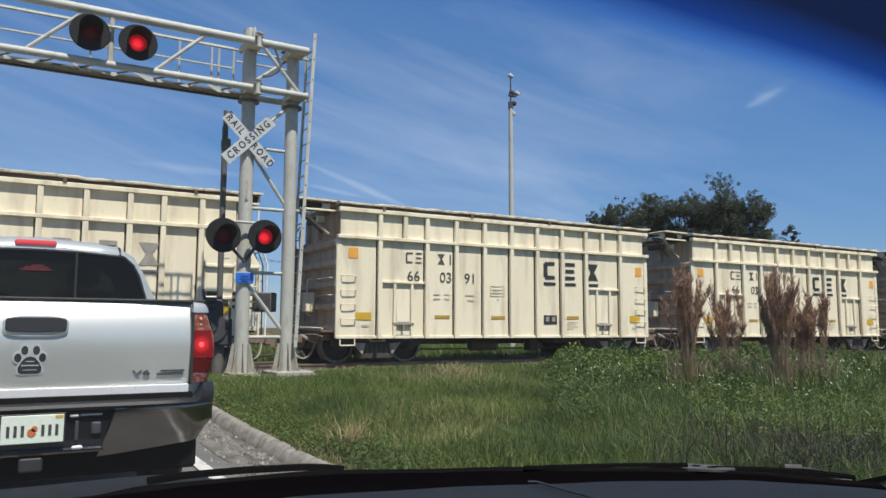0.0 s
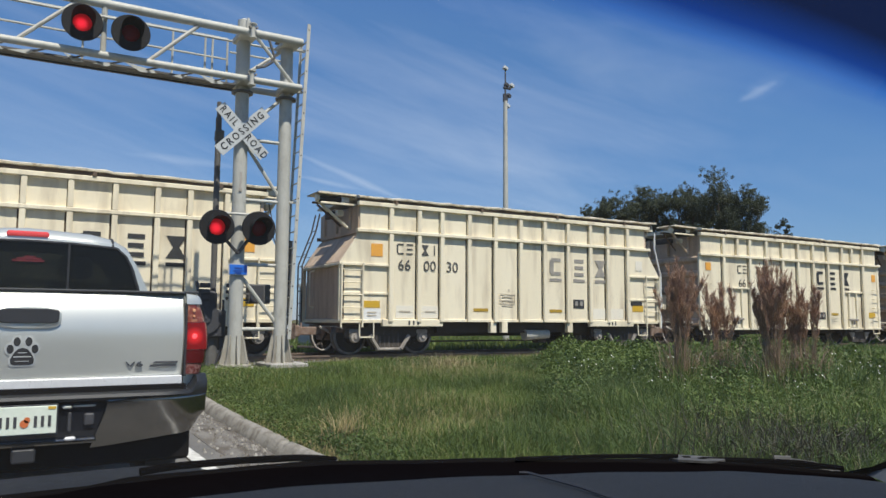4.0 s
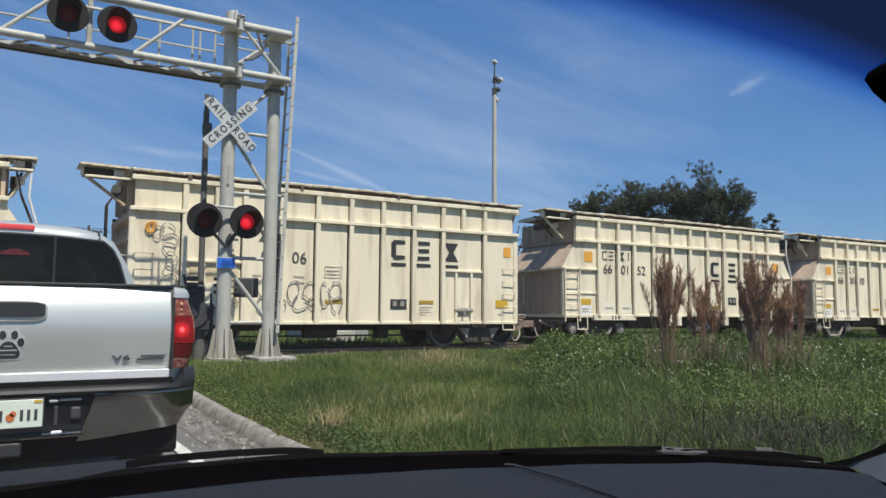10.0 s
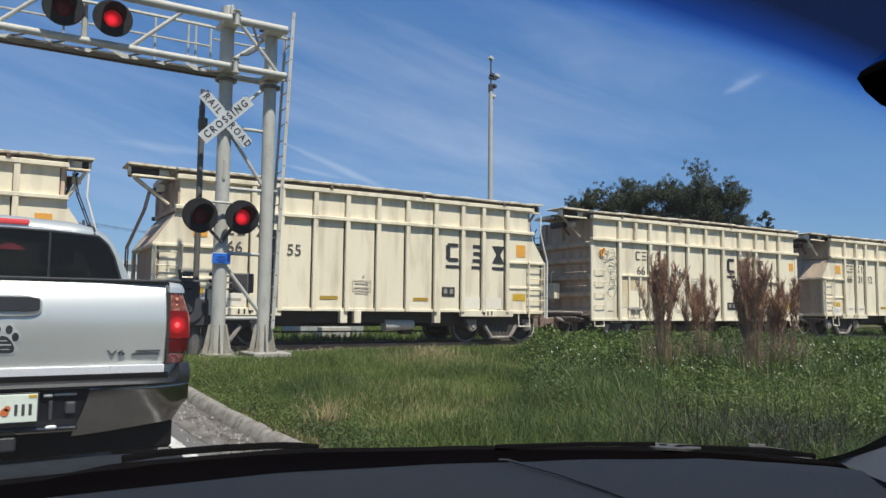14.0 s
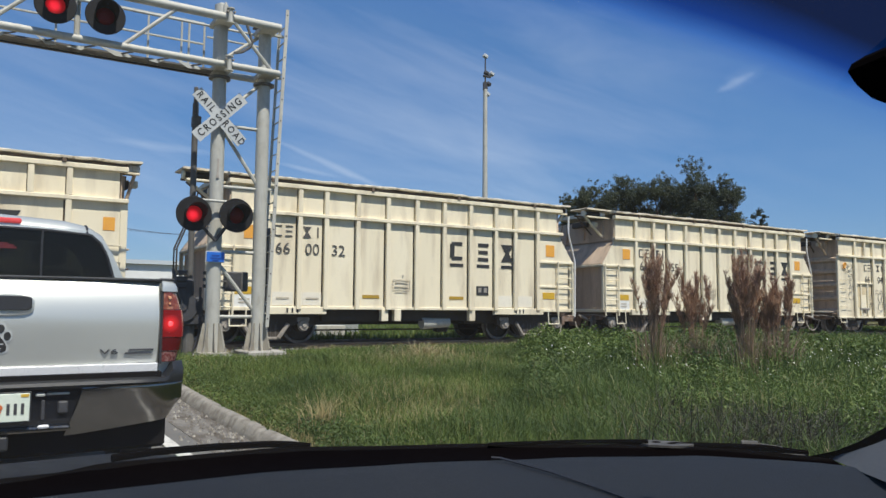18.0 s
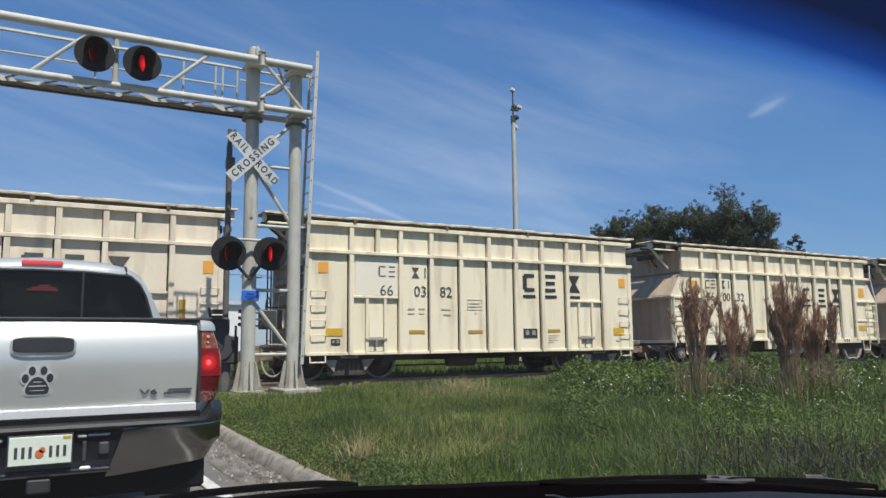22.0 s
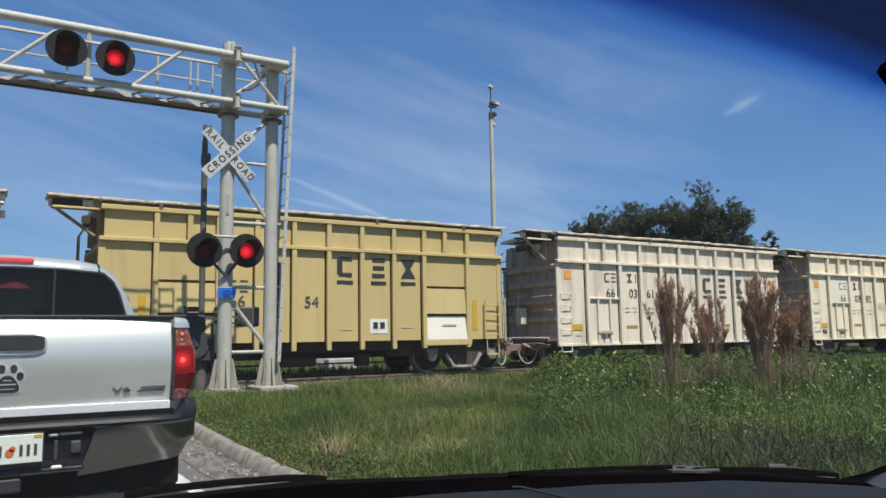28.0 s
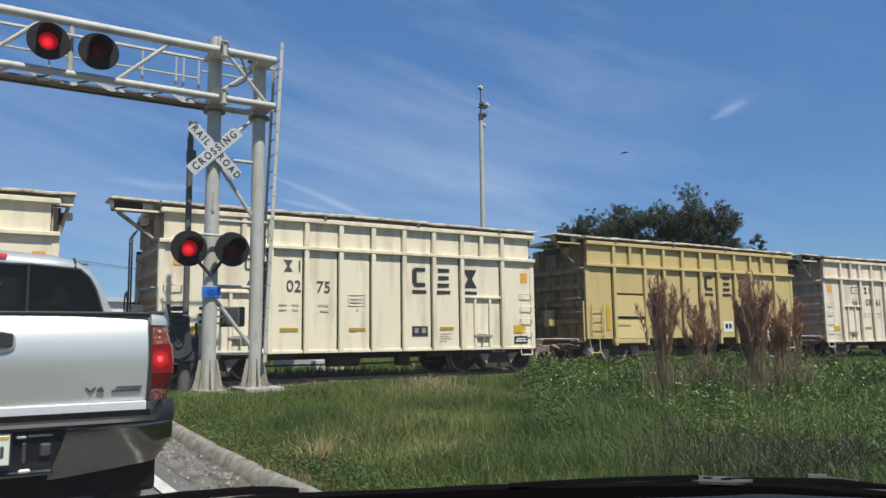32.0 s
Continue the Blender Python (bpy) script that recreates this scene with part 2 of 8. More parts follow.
STREAK = (1.6, 1.6, 0.28)
M = {
    "cream": surface("cream_paint", (0.82, 0.74, 0.56), (0.77, 0.685, 0.505), 0.9, 0.55, 0, 0.05, 30, STREAK, (0.30, 0.22, 0.14), 0.62, 0.50, 0.8, grain_mix=0.14),
    "pale": surface("pale_paint", (0.79, 0.705, 0.56), (0.70, 0.62, 0.49), 0.9, 0.6, 0, 0.05, 30, STREAK, (0.30, 0.22, 0.16), 0.6, 0.5, 0.75, grain_mix=0.15),
    "tan": surface("tan_paint", (0.58, 0.45, 0.195), (0.53, 0.41, 0.178), 0.9, 0.5, 0, 0.05, 30, STREAK, (0.28, 0.2, 0.09), 0.4, 0.57, 0.8, grain_mix=0.12),
    "cream_dirt": surface("dirty_end_paint", (0.64, 0.49, 0.355), (0.45, 0.34, 0.245), 1.4, 0.75, 0, 0.2, 30, STREAK, (0.17, 0.12, 0.085), 0.45, 0.5, 0.78),
    "tan_dirt": surface("dirty_tan_end", (0.46, 0.33, 0.16), (0.30, 0.21, 0.11), 1.4, 0.75, 0, 0.2, 30, STREAK, (0.08, 0.055, 0.035), 0.7, 0.45, 0.7),
    "cover": surface("weathered_cover", (0.78, 0.71, 0.56), (0.66, 0.57, 0.42), 3.0, 0.8, 0, 0.4, 25, (1, 1, 1), (0.24, 0.16, 0.10), 0.75, 0.54, 0.68),
    "rust": surface("rusty_edge", (0.17, 0.115, 0.075), (0.10, 0.07, 0.05), 4.0, 0.85, 0, 0.4),
    "under": surface("dark_underframe", (0.035, 0.03, 0.027), (0.06, 0.048, 0.038), 3.0, 0.8, 0, 0.3),
    "iron": surface("cast_iron_dusty", (0.42, 0.38, 0.335), (0.22, 0.195, 0.165), 5.0, 0.75, 0.0, 0.3),
    "frame": surface("dusty_cast_frame", (0.11, 0.095, 0.082), (0.05, 0.044, 0.038), 5.0, 0.8, 0.0, 0.3),
    "gate_grey": surface("weathered_dark_grey", (0.13, 0.125, 0.115), (0.085, 0.08, 0.075), 4.0, 0.7, 0, 0.2),
    "coupler": surface("rusty_cast_coupler", (0.15, 0.085, 0.055), (0.26, 0.20, 0.165), 9.0, 0.85, 0.0, 0.4),
    "olive": surface("dulled_reflector", (0.46, 0.29, 0.03), (0.36, 0.23, 0.03), 6.0, 0.5),
    "patch": surface("fresh_cream_patch", (0.80, 0.755, 0.64), (0.76, 0.70, 0.58), 2.0, 0.5),
    "flasher": surface("flat_black_flasher", (0.010, 0.010, 0.011), (0.016, 0.016, 0.017), 5.0, 0.75, spec=0.25),
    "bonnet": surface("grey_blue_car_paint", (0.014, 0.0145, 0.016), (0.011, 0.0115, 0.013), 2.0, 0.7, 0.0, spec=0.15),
    "trim_grey": surface("grey_pillar_trim", (0.075, 0.08, 0.085), (0.065, 0.07, 0.075), 5.0, 0.7, 0, 0.1, 200),
    # near-black with the shade under the truck's tail put in; also lines its cab
    "shade_black": surface("shade_black_underbody", (0.007, 0.006, 0.006), (0.010, 0.009, 0.009), 5.0, 0.9, spec=0.1),
    "turn_lens": surface("amber_turn_lens", (0.30, 0.08, 0.03), (0.16, 0.025, 0.016), 14.0, 0.2, coat=0.3, dirt=(0.7, 0.36, 0.2), amount=0.45, lo=0.52, hi=0.7),
    "rev_lens": surface("reversing_lens", (0.15, 0.03, 0.028), (0.09, 0.018, 0.018), 35.0, 0.2, coat=0.3, dirt=(0.55, 0.36, 0.32), amount=0.45, lo=0.45, hi=0.68),
    "brake_glow": surface("glowing_brake_lens", (0.11, 0.003, 0.004), (0.08, 0.002, 0.003), 20.0, 0.3, glow=((1.0, 0.03, 0.035), 0.95), coat=0.1, spec=0.2, spot=16.0, spot_at=(-14.93, 0, -16.67)),
    "weed": leafy("weed_leaves", (0.068, 0.120, 0.019), (0.155, 0.202, 0.044)),
    "stem": leafy("dead_stems", (0.40, 0.28, 0.185), (0.22, 0.155, 0.10)),
    "pivot": surface("worn_grey_plastic", (0.11, 0.105, 0.095), (0.035, 0.033, 0.03), 45.0, 0.7),
    "tread": surface("wheel_plate", (0.032, 0.027, 0.024), (0.020, 0.017, 0.015), 8.0, 0.7, 0.0, 0.2),
    "rim_steel": surface("polished_wheel_rim", (0.20, 0.185, 0.17), (0.10, 0.092, 0.085), 8.0, 0.4, 0.4, 0.05),
    "black": surface("black_stencil", (0.02, 0.02, 0.022), (0.035, 0.035, 0.035), 8.0, 0.6),
    "fade": surface("faded_stencil", (0.20, 0.19, 0.18), (0.36, 0.33, 0.28), 6.0, 0.7),
    "wash": surface("tan_rust_wash", (0.66, 0.53, 0.32), (0.50, 0.37, 0.19), 1.6, 0.7, 0, 0.05, 30, STREAK, (0.74, 0.66, 0.48), 0.9, 0.35, 0.65),
    "faint": surface("faint_small_print", (0.42, 0.37, 0.29), (0.54, 0.48, 0.38), 20.0, 0.7),
    "stencil_grey": surface("worn_black_stencil", (0.045, 0.045, 0.045), (0.10, 0.095, 0.085), 9.0, 0.65),
    "orange": surface("orange_tag", (0.82, 0.40, 0.05), (0.74, 0.34, 0.06), 6.0, 0.5),
    "amber": surface("amber_plate", (0.66, 0.40, 0.02), (0.52, 0.33, 0.04), 5.0, 0.4),
    "white": surface("white_sheet", (0.80, 0.80, 0.78), (0.72, 0.72, 0.69), 3.0, 0.5, dirt=(0.4, 0.36, 0.3), amount=0.4, lo=0.55, hi=0.8),
    "galv": surface("galvanised_steel", (0.52, 0.51, 0.455), (0.44, 0.43, 0.38), 4.0, 0.6, 0.05, 0.08, 60, (1, 1, 0.4), (0.25, 0.22, 0.175), 0.5, 0.52, 0.78),
    "grey_dark": surface("dark_grey_paint", (0.055, 0.055, 0.06), (0.035, 0.035, 0.04), 5.0, 0.6, 0, 0.1),
    "sign_white": surface("reflective_white", (0.54, 0.555, 0.54), (0.47, 0.48, 0.47), 4.0, 0.35),
    "navy": surface("dark_blue_print", (0.008, 0.05, 0.26), (0.01, 0.06, 0.3), 20.0, 0.5),
    "blue": surface("blue_sign_sheet", (0.015, 0.13, 0.55), (0.02, 0.15, 0.6), 5.0, 0.4),
    "concrete": surface("concrete", (0.42, 0.40, 0.36), (0.33, 0.31, 0.28), 3.0, 0.9, 0, 0.5, 60, (1, 1, 1), (0.20, 0.18, 0.14), 0.5, 0.5, 0.7),
    "kerb": surface("old_kerb_concrete", (0.33, 0.31, 0.27), (0.25, 0.23, 0.20), 4.0, 0.95, 0, 0.6, 50, (1, 1, 1), (0.12, 0.10, 0.075), 0.7, 0.45, 0.65),
    "gutter": surface("dirty_gutter", (0.22, 0.205, 0.185), (0.15, 0.14, 0.125), 3.0, 0.95, 0, 0.6, 60, (1, 0.35, 1), (0.07, 0.055, 0.04), 0.8, 0.42, 0.62),
    "litter": leafy("dead_leaf_litter", (0.12, 0.10, 0.08), (0.46, 0.43, 0.38)),
    "asphalt": surface("asphalt", (0.155, 0.15, 0.14), (0.115, 0.11, 0.105), 1.2, 0.9, 0, 0.6, 120, (1, 1, 1), (0.24, 0.22, 0.19), 0.5, 0.5, 0.75),
    "line": surface("white_road_line", (0.72, 0.71, 0.67), (0.58, 0.57, 0.53), 6.0, 0.7, 0, 0.3, 90, (1, 1, 1), (0.3, 0.28, 0.25), 0.6, 0.5, 0.7),
    "soil": surface("soil_and_thatch", (0.07, 0.075, 0.025), (0.11, 0.095, 0.045), 1.4, 0.95, 0, 0.8, 30, (1, 1, 1), (0.16, 0.13, 0.07), 0.5, 0.5, 0.7, spec=0.1),
    "ballast": surface("ballast", (0.33, 0.30, 0.26), (0.19, 0.17, 0.145), 9.0, 0.95, 0, 1.0, 25, (1, 1, 1), (0.07, 0.065, 0.05), 0.6, 0.5, 0.65),
    "stone": leafy("pale_ballast_stone", (0.24, 0.22, 0.19), (0.52, 0.49, 0.44)),
    "tie": surface("weathered_tie", (0.10, 0.08, 0.06), (0.16, 0.13, 0.10), 3.0, 0.95, 0, 0.5, 40, (1, 0.3, 1)),
    "rail": surface("rail_steel", (0.26, 0.20, 0.15), (0.17, 0.125, 0.095), 4.0, 0.6, 0.4, 0.2),
    "silver": surface("silver_car_paint", (0.62, 0.63, 0.585), (0.605, 0.615, 0.57), 2.0, 0.38, 0.50, 0.0, 300, coat=0.7),
    "silver_white": surface("bright_trim", (0.78, 0.78, 0.78), (0.74, 0.74, 0.74), 3.0, 0.3, 0.2, coat=0.4),
    "chrome": surface("chrome", (0.28, 0.268, 0.25), (0.23, 0.22, 0.205), 3.0, 0.16, 1.0),
    "plastic": surface("black_plastic", (0.022, 0.023, 0.026), (0.03, 0.03, 0.033), 6.0, 0.5, 0, 0.15, 200),
    "rubber": surface("tyre_rubber", (0.018, 0.018, 0.018), (0.03, 0.028, 0.025), 8.0, 0.85, 0, 0.3),
    "tint": surface("dark_tinted_glass", (0.010, 0.011, 0.012), (0.018, 0.019, 0.020), 2.0, 0.10, 0.0, spec=0.3),
    "red_lens": surface("red_tail_lens", (0.10, 0.004, 0.005), (0.07, 0.003, 0.004), 20.0, 0.25, coat=0.15, spec=0.25),
    "red_lit": surface("lit_brake_lens", (0.24, 0.006, 0.006), (0.18, 0.005, 0.005), 20.0, 0.15, glow=((1.0, 0.015, 0.02), 0.16), coat=0.8),
    "red_hot": surface("bright_bulb", (0.8, 0.06, 0.07), None, 20.0, 0.3, glow=((1.0, 0.09, 0.10), 1.1)),
    "high_lit": surface("lit_high_lamp", (0.45, 0.05, 0.05), (0.38, 0.04, 0.04), 20.0, 0.25, glow=((1.0, 0.10, 0.10), 0.35)),
    "faint_red": surface("faint_red_film", (0.16, 0.02, 0.025), None, 20.0, 0.4),
    "lamp_lit": surface("lit_red_lamp", (0.5, 0.01, 0.01), (0.4, 0.01, 0.01), 20.0, 0.3, glow=((1.0, 0.012, 0.03), 1.25), spot=8.5),
    "lamp_dim": surface("unlit_red_lamp", (0.17, 0.006, 0.010), (0.11, 0.004, 0.007), 20.0, 0.35, spec=0.15),
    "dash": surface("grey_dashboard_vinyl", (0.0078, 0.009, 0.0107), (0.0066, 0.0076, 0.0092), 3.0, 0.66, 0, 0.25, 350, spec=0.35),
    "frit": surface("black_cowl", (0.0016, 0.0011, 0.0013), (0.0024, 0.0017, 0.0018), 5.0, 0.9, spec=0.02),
    "emblem": surface("plate_emblem", (0.62, 0.12, 0.04), (0.5, 0.16, 0.04), 30.0, 0.5),
    "lens_spot_tone": surface("pale_amber_spot", (0.80, 0.42, 0.22), (0.70, 0.30, 0.15), 20.0, 0.2, coat=0.4),
    "see_through": tinted("see_through_tint", (0.42, 0.45, 0.43), 0.52),
    "galv_worn": surface("weathered_galvanised_steel", (0.40, 0.375, 0.315), (0.30, 0.275, 0.225), 5.0, 0.75, 0.0, 0.15, 60, (1, 1, 0.4), (0.17, 0.14, 0.10), 0.6, 0.48, 0.72),
    "black_gloss": surface("glossy_black_moulding", (0.014, 0.015, 0.020), (0.010, 0.011, 0.014), 6.0, 0.18, coat=0.3),
    "pad": surface("grey_step_pad", (0.018, 0.019, 0.021), (0.014, 0.0145, 0.016), 6.0, 0.5, 0, 0.1, 200),
    "plate_green": surface("plate_sheet", (0.62, 0.70, 0.58), (0.68, 0.72, 0.62), 12.0, 0.4),
    "bark": surface("bark", (0.10, 0.075, 0.055), (0.06, 0.045, 0.035), 5.0, 0.95, 0, 0.6),
    "leaf": leafy("oak_leaves", (0.055, 0.072, 0.040), (0.105, 0.120, 0.066)),
    "grass": leafy("grass_blades", (0.062, 0.118, 0.0175), (0.186, 0.226, 0.048)),
    "grass_tall": leafy("tall_grass_blades", (0.044, 0.095, 0.017), (0.150, 0.196, 0.050)),
    "pale_blade": leafy("pale_long_blades", (0.22, 0.26, 0.09), (0.36, 0.37, 0.17)),
    "straw": leafy("dry_straw", (0.52, 0.43, 0.21), (0.34, 0.27, 0.12), drift=0.25),
    "plume": leafy("brown_plumes", (0.33, 0.175, 0.11), (0.64, 0.43, 0.275), drift=2.5),
    "twig": leafy("dead_twigs", (0.035, 0.035, 0.022), (0.085, 0.080, 0.045)),
    "petal": leafy("white_petals", (0.75, 0.75, 0.68), (0.65, 0.66, 0.5)),
    "marker_yellow": surface("faded_yellow_paint", (0.62, 0.58, 0.12), (0.50, 0.46, 0.10), 6.0, 0.6),
    "shed": surface("grey_sheet_metal", (0.36, 0.38, 0.36), (0.30, 0.32, 0.31), 2.0, 0.6, 0.05),
}

# ---- building helpers ----
def box(bm, x0, x1, y0, y1, z0, z1, bev=0.0):
    r = bmesh.ops.create_cube(bm, size=1.0)["verts"]
    bmesh.ops.scale(bm, verts=r, vec=(abs(x1 - x0), abs(y1 - y0), abs(z1 - z0)))
    bmesh.ops.translate(bm, verts=r, vec=((x0 + x1) / 2, (y0 + y1) / 2, (z0 + z1) / 2))
    if bev:
        es = list({e for v in r for e in v.link_edges})
        bmesh.ops.bevel(bm, geom=es, offset=bev, segments=1, affect="EDGES", clamp_overlap=True)


def rod(bm, a, b, r, seg=8, r2=None):
    """A round bar from a to b."""
    a, b = Vector(a), Vector(b)
    d = b - a
    m = Matrix.Translation((a + b) / 2) @ d.to_track_quat("Z", "Y").to_matrix().to_4x4()
    bmesh.ops.create_cone(bm, cap_ends=True, segments=seg, radius1=r, radius2=r if r2 is None else r2, depth=d.length, matrix=m)


def bent(bm, pts, r, seg=6):
    for a, b in zip(pts, pts[1:]):
        rod(bm, a, b, r, seg)


def prism(bm, poly, axis, lo, hi):
    """Extrudes a polygon of (u, v) pairs along an axis: x takes (y, z), y takes (x, z), z takes (x, y)."""
    def at(u, v, w):
        return {"x": (w, u, v), "y": (u, w, v), "z": (u, v, w)}[axis]
    one = [bm.verts.new(at(u, v, lo)) for u, v in poly]
    two = [bm.verts.new(at(u, v, hi)) for u, v in poly]
    n = len(poly)
    fs = [bm.faces.new(one), bm.faces.new(two[::-1])]
    fs += [bm.faces.new((one[i], two[i], two[(i + 1) % n], one[(i + 1) % n])) for i in range(n)]
    bmesh.ops.recalc_face_normals(bm, faces=fs)


def loft(bm, rings, caps=True):
    """Skins rings of equally many points."""
    rr = [[bm.verts.new(p) for p in ring] for ring in rings]
    n = len(rr[0])
    fs = []
    for a, b in zip(rr, rr[1:]):
        for i in range(n):
            fs.append(bm.faces.new((a[i], a[(i + 1) % n], b[(i + 1) % n], b[i])))
    if caps:
        fs += [bm.faces.new(rr[0][::-1]), bm.faces.new(rr[-1])]
    bmesh.ops.recalc_face_normals(bm, faces=fs)


def sheet(bm, grid, thick=0.0):
    """A sheet through rows of points."""
    g = [[bm.verts.new(p) for p in row] for row in grid]
    for a, b in zip(g, g[1:]):
        for i in range(len(a) - 1):
            bm.faces.new((a[i], a[i + 1], b[i + 1], b[i]))


def B(*calls):
    """A bmesh out of (function, arguments...) tuples."""
    bm = bmesh.new()
    for fn, *args in calls:
        fn(bm, *args)
    return bm


def mesh_of(name, bm, material, smooth=False):
    me = bpy.data.meshes.new(name)
    bm.to_mesh(me)
    bm.free()
    me.materials.append(material if not isinstance(material, str) else M[material])
    if smooth:
        me.polygons.foreach_set("use_smooth", [True] * len(me.polygons))
        me.set_sharp_from_angle(angle=radians(38))
    return me


def part(name, bm, material, parent, label="", at=None, smooth=False):
    me = bm if isinstance(bm, bpy.types.Mesh) else mesh_of(name, bm, material, smooth)
    ob = new(name, me)
    ob.parent = parent
    if at is not None:
        ob.location = at
    return tagged(ob, label)


def thing(name, at, label, category, group="", kind=""):
    ob = new(name)
    ob.empty_display_size = 0.2
    ob.location = at
    return tagged(ob, label, category, group, kind)


def solid(name, bm, material, label, category, kind="", group="", smooth=False):
    return tagged(new(name, mesh_of(name, bm, material, smooth)), label, category, group, kind)


def lettering(text, size, depth=0.004, gap=1.0, weight=0.0):
    """Flat raised characters as a mesh in the x-z plane, facing -y, centred."""
    cu = bpy.data.curves.new("characters", "FONT")
    cu.body, cu.size, cu.extrude, cu.align_x, cu.align_y = text, size, depth, "CENTER", "CENTER"
    cu.resolution_u = 3
    cu.space_character, cu.offset = gap, weight
    ob = bpy.data.objects.new("characters", cu)
    me = bpy.data.meshes.new_from_object(ob)
    bpy.data.objects.remove(ob)
    me.transform(Matrix.Rotation(radians(90), 4, "X"))
    return me


def smooth01(v):
    v = min(1.0, max(0.0, v))
    return v * v * (3 - 2 * v)


RAIL = 0.33           # top of rail
TRACK_Y = 17.35       # centre line of the track
KERB_X = 2.12


def ground_z(x, y):
    """Lie of the land: the road climbs gently to the track; the verge rolls a little."""
    z = 0.24 * smooth01((y - 6.0) / 9.0)
    if x > KERB_X:
        z += 0.10 + 0.05 * smooth01((x - 3) / 4) + 0.035 * noise.noise((x * 0.4, y * 0.4, 3.0))
        z -= 0.055 * (1 - smooth01((x - KERB_X - 0.10) / 0.30))
        # the cut of the track bed
        if y < 17.6:
            z -= 0.15 * smooth01((y - 12.9) / 2.2) + 0.12 * smooth01((y - 15.2) / 0.5)
        else:
            z -= 0.25
    return z

# ---- ground, road, track ----
def build_ground():
    xs = [-1500, -300, -60, -20, -10, -6.2, -5, -3.5, -2, 0, 1.2, KERB_X - 0.5, KERB_X + 0.035, KERB_X + 0.085] + [KERB_X + 0.4 * i for i in range(1, 50)] + [24, 28, 34, 45, 70, 150, 400, 1500]
    ys = [-1500, -300, -60, -20, -8] + [-4 + 0.5 * i for i in range(50)] + [22, 24, 28, 35, 50, 90, 200, 500, 1800]
    bm = bmesh.new()
    sheet(bm, [[(x, y, ground_z(x, y) - (0.3 if x < KERB_X + 0.06 else 0)) for x in xs] for y in ys])
    solid("ground", bm, "soil", "uneven soil with thatch under the roadside grass", "ground", "structure")
    # the carriageway, a slab that climbs to the crossing
    yy = [-60, -20] + [-8 + 1.0 * i for i in range(24)] + [15.95]
    bm = bmesh.new()
    sheet(bm, [[(x, y, 0.24 * smooth01((y - 6.0) / 9.0) + 0.012 * (1 - abs(x + 2) / 4.2)) for x in (-6.2, -4, -2, 0, 1, KERB_X - 0.41)] for y in yy])
    solid("road", bm, "asphalt", "grey worn asphalt road leading up to the crossing", "road", "structure")
    bm = bmesh.new()
    sheet(bm, [[(x, y, z + 0.012 * (1 - abs(x + 2) / 4.2)) for x in (-6.2, -2, KERB_X)] for y, z in ((19.3, 0.28), (22, 0.22), (26, 0.17), (40, 0.16), (90, 0.16))])
    solid("road", bm, "asphalt", "grey worn asphalt road beyond the track", "road", "structure")
    # white edge line and centre line
    for x0, x1, nm in ((1.37, 1.48, "a worn white line along the road's edge"), (-1.95, -1.83, "a worn line between the lanes")):
        bm = bmesh.new()
        sheet(bm, [[(x, y, 0.24 * smooth01((y - 6.0) / 9.0) + 0.018 + (0.004 if x0 < 0 else 0)) for x in (x0, x1)] for y in yy])
        solid("road_line", bm, "line", nm, "road line", "structure")
    # gutter and kerb out of cast lengths
    gut = tagged(new("gutter"), "concrete gutter with grit and dead leaves in it", "gutter", "", "structure")
    kerb = tagged(new("kerb"), "weathered concrete kerb with open joints", "kerb", "", "structure")
    for i in range(12):
        y0, y1 = -4 + 1.5 * i, -4 + 1.5 * (i + 1) - 0.012
        z0, z1 = (0.24 * smooth01((y - 6.0) / 9.0) for y in (y0, y1))
        x = KERB_X + 0.008 * (i - 6)
        bm = bmesh.new()
        sec = lambda y, z: [(x - 0.46, y, z - 0.2), (x - 0.46, y, z + 0.004), (x - 0.02, y, z - 0.02), (x - 0.02, y, z - 0.2)]
        loft(bm, [sec(y0, z0), sec(y1, z1)])
        part("gutter_slab", bm, "gutter", gut)
        # worn arrises: the section wanders a little along each length
        bm = bmesh.new()
        rings = []
        for k in range(13):
            y, z = y0 + (y1 - y0) * k / 12, z0 + (z1 - z0) * k / 12
            w = lambda j: 0.004 * noise.noise((y * 2.3, j * 1.7, 2.0)) + 0.003 * noise.noise((y * 14.0, j * 2.3, 5.0))
            chip = 0.020 if k in (0, 12) else 0.0
            rings.append([(x - 0.02, y, z - 0.2), (x - 0.02 + w(1), y, z - 0.02), (x + 0.012 + w(2), y, z + 0.03 + w(3)), (x + 0.035 + w(4), y, z + 0.07 + w(5) - chip * 0.5), (x + 0.062 + w(4), y, z + 0.09 + w(6) - chip), (x + 0.115, y, z + 0.094 + w(7) - chip), (x + 0.135, y, z + 0.08 + w(8)), (x + 0.14, y, z - 0.2)])
        loft(bm, rings)
        part("kerb_stone", bm, "kerb", kerb, smooth=True)
    solid("concrete_pad", B((box, 2.9, 5.6, 11.95, 12.75, 0.15, 0.292, 0.01)), "concrete", "weathered concrete pad before the gantry's feet", "pad", "structure")
    # grit in the gutter
    rnd = random.Random(4)
    bm = bmesh.new()
    for i in range(900):
        y = rnd.uniform(3, 13)
        x = KERB_X - 0.04 - abs(rnd.gauss(0, 0.28))
        z = 0.24 * smooth01((y - 6.0) / 9.0)
        s = rnd.uniform(0.006, 0.022)
        bmesh.ops.create_cone(bm, cap_ends=True, segments=4, radius1=s, radius2=s * 0.4, depth=s, matrix=Matrix.Translation((x, y, z + 0.01)) @ Matrix.Rotation(rnd.uniform(0, 3), 4, "Z"))
    solid("grit", bm, "litter", "pale grit and litter swept along the gutter", "grit", "stuff")
